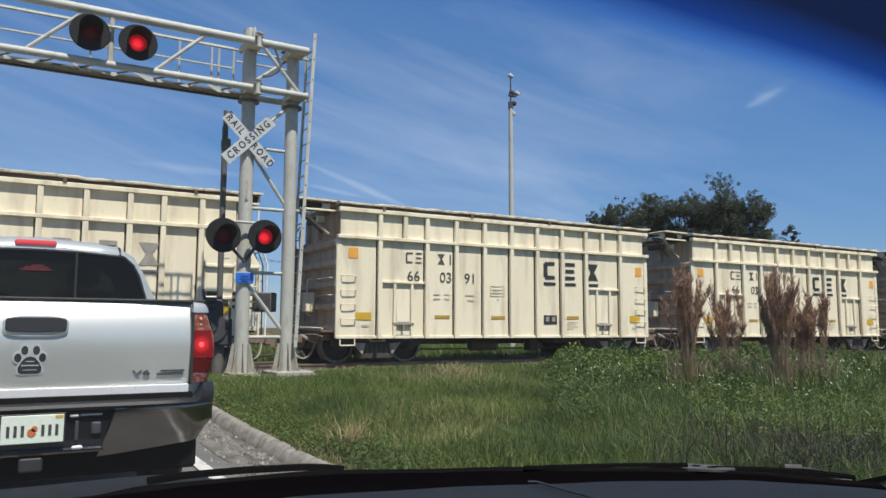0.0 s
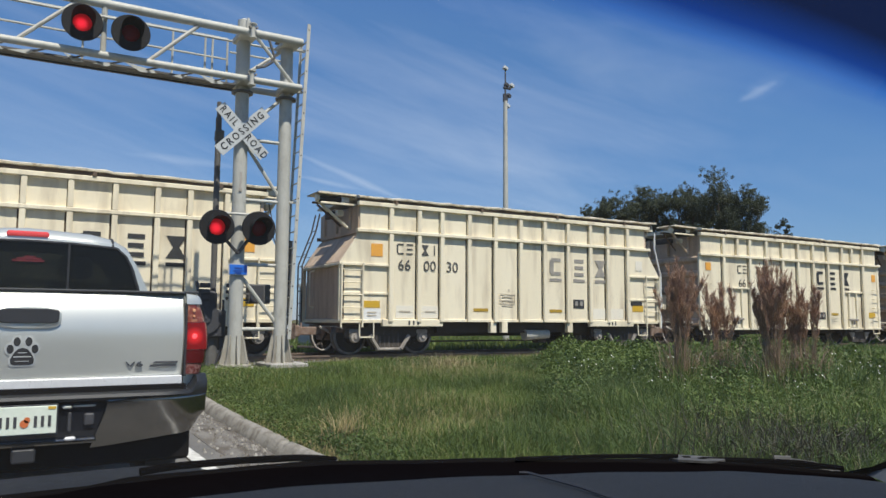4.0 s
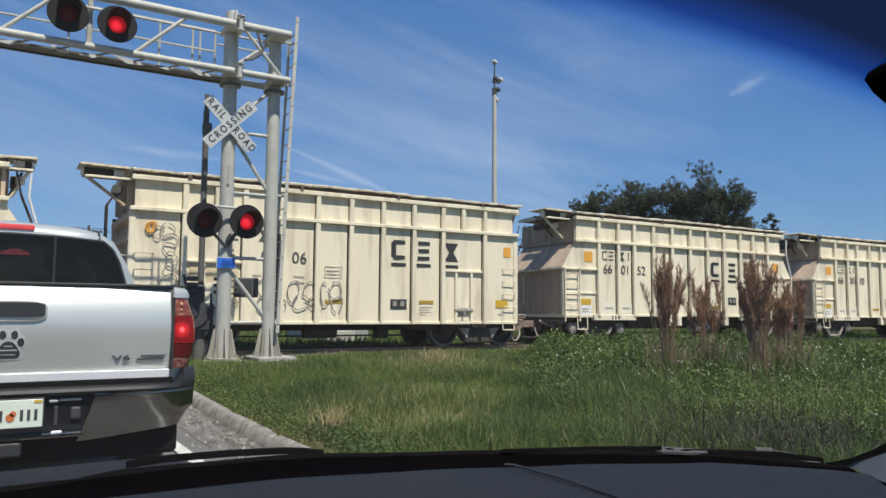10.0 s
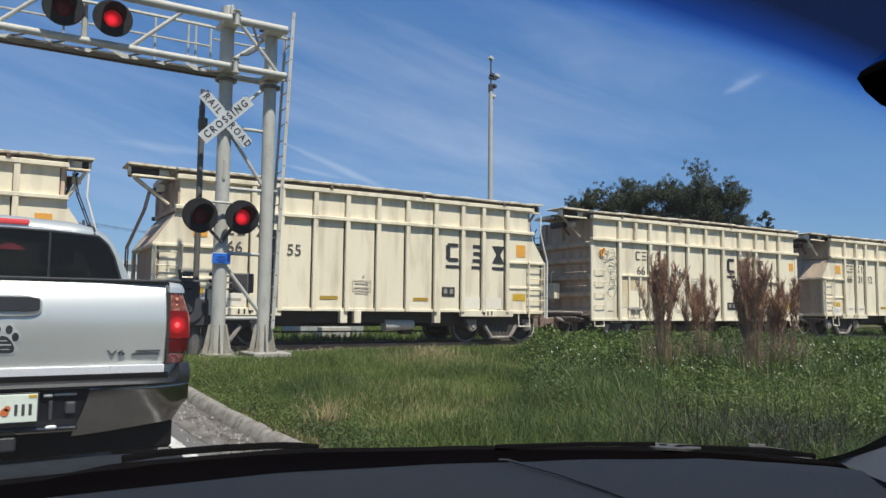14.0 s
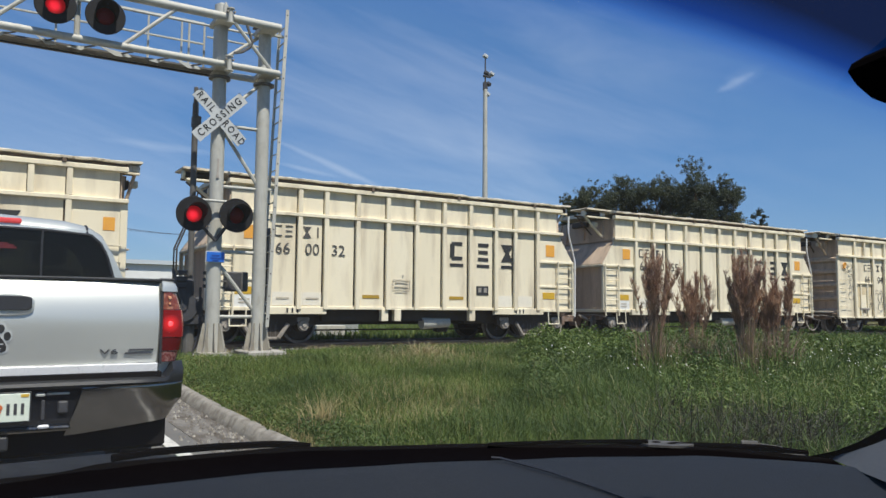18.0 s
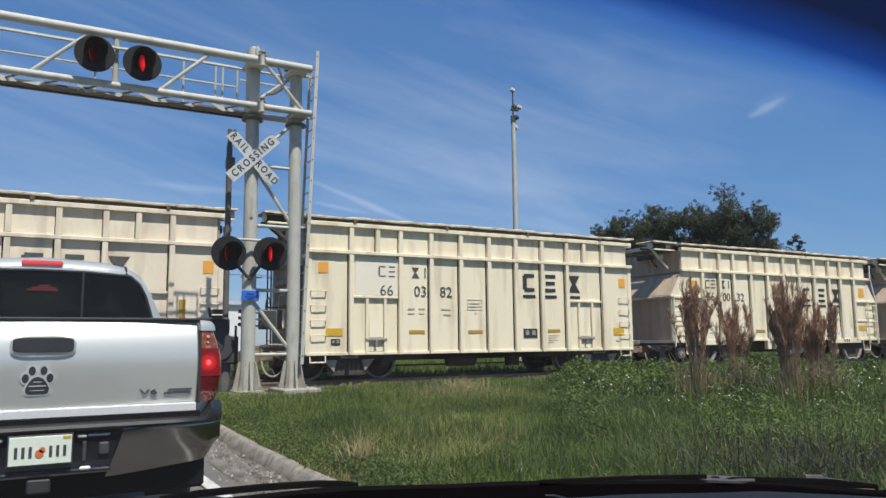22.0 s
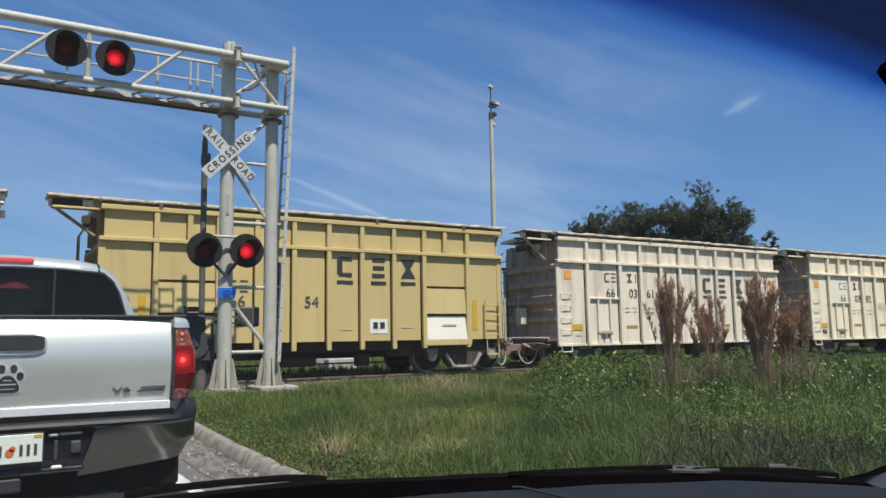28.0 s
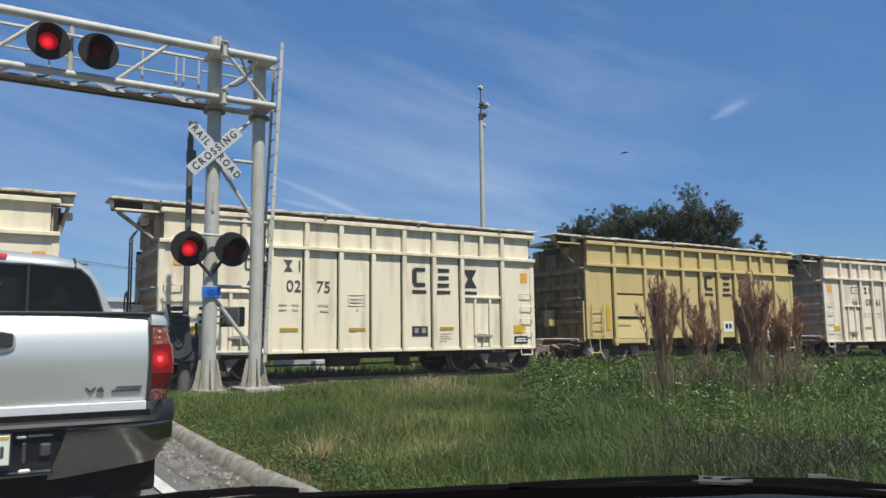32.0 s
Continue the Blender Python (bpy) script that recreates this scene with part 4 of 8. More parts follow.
                cp("stencil_patch", B((box, x - 0.24, x + 0.24, -1.508, -1.5, 1.2, 1.5)), "patch", lab="pale stencil patch")
    if kind == "tan":
        for s in (-1, 1):
            a, b = sorted((s * 2.45, s * 3.85))
            cp("pocket_sill", B((box, a, b, -1.6, -1.44, 1.0, 1.13, 0.012)), mat)
        cp("hopper_bottom", B((box, -half + 0.3, half - 0.3, -1.2, 1.2, 0.9, 1.16)), "under")
    # underframe
    bm = bmesh.new()
    box(bm, -4.9, 4.9, -0.22, 0.22, 0.74, 1.0)
    for x in (-2.2, 2.2):
        box(bm, x - 0.5, x + 0.5, -1.1, 1.1, 0.76, low)
    cp("centre_sill", bm, "under")
    if sloped:
        cp("hopper_bottom", B((box, -2.35, 2.35, -1.25, 1.25, 0.84, 1.17)), "under")
        cp("air_reservoir", B((rod, (0.35, -1.2, 0.78), (1.15, -1.2, 0.80), 0.15, 12, 0.12)), "galv", lab="pale air reservoir below the body", smooth=True)
        for x in (-0.5, -0.85, 1.67):
            cp("gate_bracket", B((box, x - 0.09, x + 0.09, -1.54, -1.4, 0.84, 1.13, 0.01)), mat)
    else:
        cp("air_reservoir", B((rod, (-0.9, -0.9, 0.72), (-0.1, -0.9, 0.72), 0.15, 12)), "under", smooth=True)
    cp("brake_rod", B((rod, (-3.4, -0.6, 0.62), (3.4, -0.6, 0.62), 0.02, 6), (box, 1.0, 1.3, -0.95, -0.6, 0.55, 0.85, 0.02)), "under")
    # bogies
    for s in (-1, 1):
        x = s * 3.72
        bog = part("bogie", B((box, -0.24, 0.24, -1.0, 1.0, 0.42, 0.74, 0.03)), "under", car, "dark four-wheeled bogie", at=(x, 0, 0))
        for me in SIDE_FRAMES:
            part("side_frame", me, "under", bog)
        for sy in (-1.02, 1.02):
            part("spring_group", SPRINGS, "frame", bog, "dusty coil springs", at=(0, sy - 0.02, 0))
        for sx in (-1, 1):
            # flat cars: pale webs and seat on black castings paint in the sunlit part
            if kind == "flat":
                part("frame_web", WEBS[sx], "iron", bog, "dusty triangular web, pale as if sunlit")
                part("axle_box", DARK_BOX, "under", bog, at=(sx * 0.89, 0, 0))
            else:
                part("brake_lever", LEVERS[sx], "iron", bog, "dusty brake lever")
                part("axle_box", AXLE_BOX, "iron", bog, at=(sx * 0.89, 0, 0))
        if kind == "flat":
            part("spring_seat", SEAT_BARS, "iron", bog, "dusty spring seat, pale as if sunlit")
        else:
            part("spring_plank", PLANK, "iron", bog)
        for wx in (-0.89, 0.89):
            w = part("wheelset", WHEELSET, "tread", bog, at=(wx, 0, 0.42))
            WHEELS.append(w)
    return car


WHEELS = []
WHEELSET = wheelset_mesh()
SIDE_FRAMES = bogie_mesh()
SPRINGS = mesh_of("spring_group", B(*[(rod, (-0.24 + 0.12 * k, 0, 0.17), (-0.24 + 0.12 * k, 0, 0.44), 0.05, 8) for k in range(5)]), "frame")
LEVERS = {s: mesh_of("brake_lever", B((bent, [(s * 0.30, -1.12, 0.14), (s * 0.52, -1.12, 0.46)], 0.05)), "iron") for s in (-1, 1)}
AXLE_BOX = mesh_of("axle_box", B((rod, (0, -1.07, 0.42), (0, -1.15, 0.42), 0.135, 12, 0.115), (rod, (0, -1.15, 0.42), (0, -1.18, 0.42), 0.05, 8), (box, -0.15, 0.15, -1.10, -1.06, 0.50, 0.60, 0.02)), "iron")
PLANK = mesh_of("spring_plank", B((box, -0.36, 0.36, -1.13, -1.07, 0.10, 0.17, 0.02)), "iron")
# dusty webs in a pale tone that adds the sunlight low on the frame
WEBS = {s: mesh_of("frame_web", B((prism, [(s * 0.62, 0.48), (s * 0.30, 0.46), (s * 0.38, 0.20)], "y", -1.12, -1.08)), "iron") for s in (-1, 1)}
DARK_BOX = mesh_of("axle_box", B((rod, (0, -1.07, 0.42), (0, -1.13, 0.42), 0.12, 12, 0.10), (box, -0.15, 0.15, -1.10, -1.06, 0.50, 0.60, 0.02)), "under")
SEAT_BARS = mesh_of("spring_seat", B((box, -0.20, 0.22, -1.12, -1.07, 0.50, 0.54, 0.01), (box, -0.24, -0.14, -1.13, -1.09, 0.54, 0.60, 0.01), (box, 0.12, 0.20, -1.13, -1.09, 0.54, 0.60, 0.01)), "iron")
CHARS = {}


def stencil(car, text, size, x, z, m="black", wide=1.0, y=-1.512, name="number"):
    key = (text, size, m, wide)
    if key not in CHARS:
        me = lettering(text, size)
        me.transform(Matrix.Diagonal((wide, 1, 1, 1)))
        me.materials.append(M[m])
        CHARS[key] = me
    ob = new(name, CHARS[key])
    ob.parent, ob.location = car, (x, y + NARROW, z - RAIL)
    return ob


def plate(car, name, x, z, w, h, m, label="", y=-1.503):
    key = (name, w, h, m)
    if key not in CHARS:
        CHARS[key] = mesh_of(name, B((box, -w / 2, w / 2, -0.008, 0.0, -h / 2, h / 2)), m)
    ob = new(name, CHARS[key])
    ob.parent, ob.location = car, (x, y + NARROW, z - RAIL)
    return tagged(ob, label)


def dark_label(car, x, z, w, h, y=-1.503):
    """A black stencil label with two pale squares in it."""
    plate(car, "dark_label", x, z, w, h, "black", y=y)
    for dx in (-0.23, 0.23):
        plate(car, "label_square", x + dx * w, z + 0.06 * h, 0.24 * w, 0.5 * h, "fade", y=y - 0.009)


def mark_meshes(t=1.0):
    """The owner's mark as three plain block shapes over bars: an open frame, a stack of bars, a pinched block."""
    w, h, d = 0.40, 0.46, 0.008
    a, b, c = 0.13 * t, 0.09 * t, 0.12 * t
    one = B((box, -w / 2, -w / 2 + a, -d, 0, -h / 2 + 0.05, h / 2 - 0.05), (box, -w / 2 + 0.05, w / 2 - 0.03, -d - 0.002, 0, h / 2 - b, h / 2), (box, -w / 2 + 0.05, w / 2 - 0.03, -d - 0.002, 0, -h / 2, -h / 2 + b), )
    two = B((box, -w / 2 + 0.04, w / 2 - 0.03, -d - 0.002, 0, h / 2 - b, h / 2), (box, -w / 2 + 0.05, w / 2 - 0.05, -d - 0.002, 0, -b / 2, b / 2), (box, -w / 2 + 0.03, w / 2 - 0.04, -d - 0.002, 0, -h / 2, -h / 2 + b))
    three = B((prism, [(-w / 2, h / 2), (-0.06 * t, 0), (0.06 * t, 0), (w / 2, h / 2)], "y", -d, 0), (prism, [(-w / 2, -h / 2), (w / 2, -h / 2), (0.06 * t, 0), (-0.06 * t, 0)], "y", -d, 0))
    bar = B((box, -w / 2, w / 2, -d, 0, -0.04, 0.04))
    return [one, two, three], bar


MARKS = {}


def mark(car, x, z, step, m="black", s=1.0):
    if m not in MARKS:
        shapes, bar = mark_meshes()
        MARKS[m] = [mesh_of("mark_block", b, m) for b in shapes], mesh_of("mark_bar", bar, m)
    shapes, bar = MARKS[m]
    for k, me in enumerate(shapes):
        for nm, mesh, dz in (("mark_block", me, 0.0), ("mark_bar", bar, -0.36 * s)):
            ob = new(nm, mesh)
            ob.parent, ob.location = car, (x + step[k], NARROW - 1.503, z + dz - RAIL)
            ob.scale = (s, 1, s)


def dress(car, kind, number, m="black", logo="black", side="amber"):
    """Numbers, plates and tags on one car."""
    a, b, c = number[:2], number[2:4], number[4:]
    if kind == "flat":
        nx, zz = (-2.85, -1.95, -1.24), (2.84, 2.38)
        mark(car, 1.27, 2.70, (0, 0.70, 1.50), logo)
        if number != "660406":
            plate(car, "tag", -4.42, 2.88, 0.24, 0.24, "orange", "faded orange square tag")
        plate(car, "tag", 4.50, 2.78, 0.22, 0.26, "orange", "faded orange square tag")
        if number == "660382":
            plate(car, "paint_patch", -3.1, 2.72, 1.08, 0.88, "patch", "freshly painted pale patch", y=-1.501)
        for x, z, w, h in ((-4.15, 1.42, 0.40, 0.17), (-2.05, 1.42, 0.42, 0.08), (-0.40, 1.42, 0.42, 0.08), (2.05, 1.44, 0.40, 0.08), (4.32, 1.42, 0.38, 0.2)):
            if number == "660406" and x < -2:
                continue
            if number == "660361" and x > 4:
                plate(car, "reflector", 4.0, 1.62, 0.13, 0.95, "olive", "dull olive reflector strip")
                continue
            plate(car, "reflector", x, z, w, h, side if h > 0.1 else "olive", "amber reflector strip" if h > 0.1 else "dull olive reflector strip")
        dark_label(car, 1.28, 1.38, 0.44, 0.24)
        if number == "660275":
            plate(car, "dark_label", 4.36, 1.14, 0.44, 0.20, "black")
            plate(car, "stencil_bar", 4.36, 1.17, 0.30, 0.03, "white", y=-1.512)
            plate(car, "stencil_bar", 4.36, 1.11, 0.36, 0.03, "white", y=-1.512)
        if number == "660382":
            dark_label(car, -4.12, 1.20, 0.22, 0.14)
        if number == "660361":
            plate(car, "reflector", 0.94, 1.50, 0.09, 0.50, "olive", "dull olive reflector strip")
        for x, z, w, h in ((-2.2, 1.97, 0.18, 0.03), (-1.92, 1.97, 0.16, 0.03), (-2.2, 1.86, 0.18, 0.03), (-1.92, 1.86, 0.14, 0.03), (-1.25, 1.97, 0.26, 0.04), (-1.22, 1.84, 0.22, 0.04), (-0.42, 2.22, 0.42, 0.012), (-0.42, 2.13, 0.34, 0.03), (-0.42, 2.05, 0.36, 0.03), (-0.42, 1.97, 0.42, 0.012), (-0.63, 2.095, 0.012, 0.25), (-0.21, 2.095, 0.012, 0.25), (-0.40, 1.88, 0.05, 0.04), (2.05, 1.32, 0.34, 0.014), (2.0, 1.26, 0.28, 0.014), (2.04, 1.20, 0.32, 0.014), (1.95, 1.14, 0.2, 0.014), (-4.1, 1.2, 0.2, 0.04), (4.3, 1.16, 0.16, 0.04)):
            plate(car, "stencil_bar", x, z, w, h, "faint")
    elif kind == "sloped":
        nx, zz = (-3.42, -2.72, -2.08), (2.86, 2.46)
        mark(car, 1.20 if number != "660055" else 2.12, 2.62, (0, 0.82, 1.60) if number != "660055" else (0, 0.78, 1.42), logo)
        plate(car, "tag", -4.15, 2.80, 0.30, 0.30, "orange", "orange square tag")
        if number == "660030":
            plate(car, "tag", 4.28, 2.76, 0.26, 0.28, "patch", "bleached square tag")
        else:
            plate(car, "tag", 4.28, 2.76, 0.30, 0.32, "orange", "orange square tag")
        for x, z, w, h in ((-1.22, 1.42, 0.44, 0.08), (1.2, 1.42, 0.42, 0.08)):
            plate(car, "reflector", x, z, w, h, "olive", "dull olive reflector strip")
        plate(car, "reflector", -4.25, 1.52, 0.42, 0.16, side, "amber reflector plate", y=-1.470)
        plate(car, "placard", -4.25, 1.28, 0.46, 0.28, "white", "white placard with faint print", y=-1.470)
        for dz in (0.05, -0.02):
            plate(car, "stencil_bar", -4.25, 1.28 + dz, 0.24, 0.03, "faint", y=-1.479)
        plate(car, "reflector", 4.25, 1.52, 0.42, 0.18, side, "amber reflector plate", y=-1.470)
        dark_label(car, 2.0, 1.62, 0.38, 0.24)
        if number == "660030":
            plate(car, "dark_label", 4.2, 1.66, 0.44, 0.13, "black", y=-1.470)
        # a stencilled frame round the small print
        for x, z, w, h in ((-0.4, 1.84, 0.46, 0.012), (-0.4, 1.60, 0.46, 0.012), (-0.63, 1.72, 0.012, 0.24), (-0.17, 1.72, 0.012, 0.24), (-0.4, 1.54, 0.34, 0.016), (-0.36, 1.94, 0.05, 0.05)):
            plate(car, "stencil_bar", x, z, w, h, "faint", y=-1.512)
        for x, z, w, h in ((-0.4, 1.77, 0.34, 0.03), (-0.4, 1.67, 0.38, 0.03), (-3.4, 1.36, 0.3, 0.04), (-2.7, 1.36, 0.3, 0.04)):
            plate(car, "stencil_bar", x, z, w, h, "faint", y=-1.512)
    else:
        nx, zz = (-2.08, -1.24, -0.40), (2.36, 2.02)
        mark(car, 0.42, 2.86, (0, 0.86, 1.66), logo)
        for dx in (-0.09, 0.09):
            plate(car, "label_square", 1.28 + dx, 1.50, 0.12, 0.15, "black", y=-1.510)
        plate(car, "white_patch", 1.28, 1.48, 0.46, 0.34, "white", "white label with a dark print", y=-1.501)
        for x, z, w, h in ((-2.08, 1.6, 0.3, 0.04), (-2.08, 1.5, 0.26, 0.04), (-1.24, 1.6, 0.3, 0.04), (-1.24, 1.5, 0.2, 0.04), (0.45, 1.4, 0.3, 0.02), (2.05, 1.45, 0.3, 0.03), (-3.4, 1.55, 0.5, 0.03), (3.2, 1.5, 0.4, 0.03)):
            plate(car, "stencil_bar", x, z, w, h, "faint", y=-1.56 if abs(x) > 2.6 else -1.503)
        for x in (-4.0, 4.0):
            plate(car, "reflector", x, 1.75, 0.14, 0.75, side, "amber reflector strip")
    for text, x in zip((a, b, c), nx):
        stencil(car, text, 0.36, x, zz[1], "stencil_grey" if m == "black" else m)
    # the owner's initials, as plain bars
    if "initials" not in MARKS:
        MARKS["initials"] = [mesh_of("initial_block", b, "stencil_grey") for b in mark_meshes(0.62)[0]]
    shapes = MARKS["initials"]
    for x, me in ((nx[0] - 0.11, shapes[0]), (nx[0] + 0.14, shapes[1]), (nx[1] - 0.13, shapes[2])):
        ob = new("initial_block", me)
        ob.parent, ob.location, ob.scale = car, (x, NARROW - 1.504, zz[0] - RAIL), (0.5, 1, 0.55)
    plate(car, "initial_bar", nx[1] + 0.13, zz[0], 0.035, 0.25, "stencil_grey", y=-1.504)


def scrawl(car, rings, m="fade", label="grey looping spray-paint outlines", thick=0.012):
    """Bubble letters in spray paint: outlines at (x, z, half width, half height), each a little lumpy and open."""
    bm = bmesh.new()
    for k, (x, z, wide, tall) in enumerate(rings):
        pts = []
        for i in range(27):
            a = 1.9 * k + 2 * math.pi * i / 28.5
            q = 1 + 0.12 * math.sin(2 * a + k) + 0.07 * math.sin(3 * a + 2 * k)
            pts.append((x + wide * q * math.cos(a), -1.540, z + tall * q * math.sin(a)))
        bent(bm, pts, thick, 4)
    bmesh.ops.translate(bm, verts=bm.verts[:], vec=(0, NARROW, -RAIL))
    part("spray_scrawl", bm, m, car, label)


def build_train():
    """Cars in order from the front; x is each one's middle at the clip's start."""
    order = [("flat", "cream", "660118", 34.25), ("flat", "cream", "660385", 22.74), ("flat", "cream", "660391", 11.23), ("sloped", "cream", "660030", -0.44), ("sloped", "cream", "660152", -11.94),
             ("flat", "cream", "660406", -23.43), ("sloped", "cream", "660055", -35.06), ("sloped", "cream", "660032", -46.42), ("flat", "cream", "660382", -57.93), ("flat", "pale", "660361", -69.39),
             ("tan", "tan", "660454", -80.93), ("flat", "cream", "660275", -92.47), ("flat", "cream", "660207", -103.95)]
    first, cars = {}, []
    words = {"flat": "cream bulk hopper car with flat ribbed ends", "sloped": "cream bulk hopper car with bulging sloped ends", "tan": "tan-yellow bulk hopper car with open pockets below"}
    for kind, mat, number, x in order:
        key = (kind, mat)
        if key not in first:
            car = first[key] = hopper_car(kind, mat, (words[kind] if mat != "pale" else "pale dusty hopper car with flat ribbed ends") + " and black stencils")
        else:
            car = copy_thing(first[key], pose(0, TRACK_Y, RAIL))
        cars.append((car, kind, number, x))
    for car, kind, number, x in cars:
        m = {"660030": "fade", "660361": "stencil_grey"}.get(number, "black")
        dress(car, kind, number, "black" if kind != "tan" else "black", m)
        ends = {"flat": "flat ribbed ends", "sloped": "bulging sloped ends", "tan": "open pockets below"}[kind]
        tint = {"660361": "pale dusty", "660454": "tan-yellow"}.get(number, "cream")
        tagged(car, tint + " hopper car with " + ends + ", stencilled " + number)
        if number == "660406":
            scrawl(car, ((-4.28, 2.78, 0.10, 0.13), (-4.10, 2.84, 0.13, 0.15), (-4.02, 2.66, 0.14, 0.12), (-4.05, 2.46, 0.12, 0.13), (-4.00, 2.24, 0.13, 0.14), (-4.06, 2.02, 0.11, 0.13), (-4.05, 1.76, 0.16, 0.17)), "fade", thick=0.009)
            scrawl(car, ((-2.02, 1.72, 0.17, 0.21), (-2.00, 1.36, 0.18, 0.20), (-1.78, 1.60, 0.16, 0.25), (-1.66, 1.34, 0.12, 0.14)), "fade")
            scrawl(car, ((-1.38, 1.64, 0.13, 0.24), (-1.20, 1.40, 0.17, 0.18), (-0.98, 1.62, 0.14, 0.26), (-0.84, 1.36, 0.16, 0.17), (-0.62, 1.58, 0.12, 0.24), (-0.36, 1.66, 0.16, 0.18), (-0.32, 1.36, 0.13, 0.17)), "fade")
            scrawl(car, ((-2.72, 1.62, 0.05, 0.20), (-2.66, 1.44, 0.07, 0.09)), "fade", thick=0.009)
            scrawl(car, ((-4.42, 2.88, 0.10, 0.11), (-4.42, 2.88, 0.04, 0.12)), "orange", "orange spray-paint loops", 0.018)
            for x, w in ((-3.50, 0.26), (-3.12, 0.30), (-2.70, 0.18)):
                plate(car, "rust_wash", x, 1.72, w, 0.84, "wash", "tan rust wash down the pocket", y=-1.479)
            tagged(car, "cream hopper car with grey spray-paint scrawls, stencilled 660406")
    return cars


CARS = build_train()

# ---- crossing signals ----
def lamp_head(parent, x, y, z, o):
    """A flasher: dark round background, hood, and an added drum, half glowing and half dark, whose turning stands for
    the lamp's blinking.
    """
    bm = bmesh.new()
    ring_profile(bm, [(0.0, 0.02), (0.27, 0.02), (0.30, 0.0), (0.29, -0.012), (0.155, -0.012), (0.155, 0.10), (0.0, 0.12)], 32)
    head = part("lamp_head", bm, "flasher", parent, "round black flasher head", at=(x - o.x, y - o.y, z - o.z), smooth=True)
    bm = bmesh.new()
    n = 18
    rows = [[], [], [], []]
    for k in range(n + 1):
        a = radians(-50 + 280 * k / n)
        L = 0.10 + 0.22 * smooth01((math.sin(a) + 0.6) / 1.2)
        for j, (r, y1) in enumerate(((0.155, 0.0), (0.165, -L), (0.172, -L), (0.162, 0.0))):
            rows[j].append((r * math.cos(a), y1, r * math.sin(a)))
    sheet(bm, rows)
    part("hood", bm, "flasher", head, "black lamp hood", smooth=True)
    bm = bmesh.new()
    rim = [[(r * math.cos(2 * math.pi * k / 24), yy, r * math.sin(2 * math.pi * k / 24)) for k in range(24)] for r, yy in ((0.06, -0.038), (0.12, -0.028), (0.14, -0.012), (0.14, 0.012), (0.12, 0.028), (0.06, 0.038))]
    loft(bm, rim)
    me = mesh_of("blink_drum", bm, "lamp_lit", True)
    me.materials.append(M["lamp_dim"])
    for p in me.polygons:
        if p.center.y > -0.013:
            p.material_index = 1
    drum = part("blink_drum", me, "lamp_lit", head, "red lamp", at=(0, 0.03, 0))
    return drum


def build_gantry():
    o = Vector((3.95, 13.3, 0.30))
    g = thing("signal_gantry", o, "grey galvanised steel crossing gantry with red flashers and a crossbuck", "crossing signal")

    def gp(name, bm, m="galv", lab="", parent=g, smooth=False):
        bmesh.ops.translate(bm, verts=bm.verts[:], vec=-o)
        return part(name, bm, m, parent, lab, smooth=smooth)

    Y, F, K = 13.3, 12.92, 13.50
    for x, top, r in ((3.53, 6.56, 0.122), (4.34, 6.30, 0.118)):
        post = gp("post", B((rod, (x, Y, 0.36), (x, Y, top), r * 1.04, 20, r * 0.96)), lab="round steel post", smooth=True)
        gp("cap", B((rod, (x, Y, top), (x, Y, top + 0.05), r * 0.8, 16, 0.03)))
        gp("base_plate", B((box, x - 0.24, x + 0.24, Y - 0.24, Y + 0.24, 0.33, 0.37, 0.008)), "galv_worn")
        for k in range(8):
            a = math.pi / 4 * k
            bm = bmesh.new()
            prism(bm, [(r - 0.01, 0.37), (r + 0.135, 0.37), (r + 0.125, 0.42), (r + 0.035, 0.87), (r - 0.01, 0.87)], "y", -0.009, 0.009)
            bmesh.ops.rotate(bm, verts=bm.verts[:], matrix=Matrix.Rotation(a, 3, "Z"))
            bmesh.ops.translate(bm, verts=bm.verts[:], vec=(x, Y, 0))
            gp("gusset", bm, "galv_worn", "stained gusset plate")
        for sx in (-0.19, 0.19):
            for sy in (-0.19, 0.19):
                gp("anchor_bolt", B((rod, (x + sx, Y + sy, 0.36), (x + sx, Y + sy, 0.44), 0.022, 6)), "iron")
    gp("footing", B((box, 4.03, 4.72, 12.80, 13.7, 0.08, 0.385, 0.02)), "concrete", "pale concrete footing")
    gp("footing", B((box, 3.18, 3.88, 12.95, 13.65, 0.05, 0.33, 0.02)), "concrete", "pale concrete footing")
    # arm: four chords, walkway, lacing
    L = -9.5
    ZT, ZB = 6.22, 5.37
    for y in (F, K):
        gp("top_chord", B((rod, (L, y, ZT), (4.5, y, ZT), 0.075 if y == F else 0.022, 12)), lab="steel chord of the arm", smooth=True)
        gp("bottom_chord", B((rod, (L, y, ZB), (4.5, y, ZB), 0.062, 12)), lab="steel chord of the arm", smooth=True)
    gp("walkway", B((box, L, 3.4, F + 0.30, K - 0.02, ZB - 0.05, ZB - 0.02)), "gate_grey", "dark walkway grating")
    gp("toe_angle", B((box, L, 3.4, K - 0.03, K + 0.02, ZB - 0.085, ZB - 0.02)), "grey_dark")
    for k in range(7):
        x0 = 1.83 - 1.9 * k
        for y in (F,):
            gp("diagonal", B((rod, (x0, y, ZB), (x0 + 0.88, y, ZT), 0.033)))
        gp("upright", B((rod, (x0 - 0.66, F, ZB), (x0 - 0.66, F, ZT), 0.045)))
    # zigzag lacing under the walkway's front edge
    for k in range(22):
        x0, w = 3.15 - 0.56 * k, (0.42, 0.30, 0.50)[k % 3]
        lean = 0.05 if k % 2 else -0.05
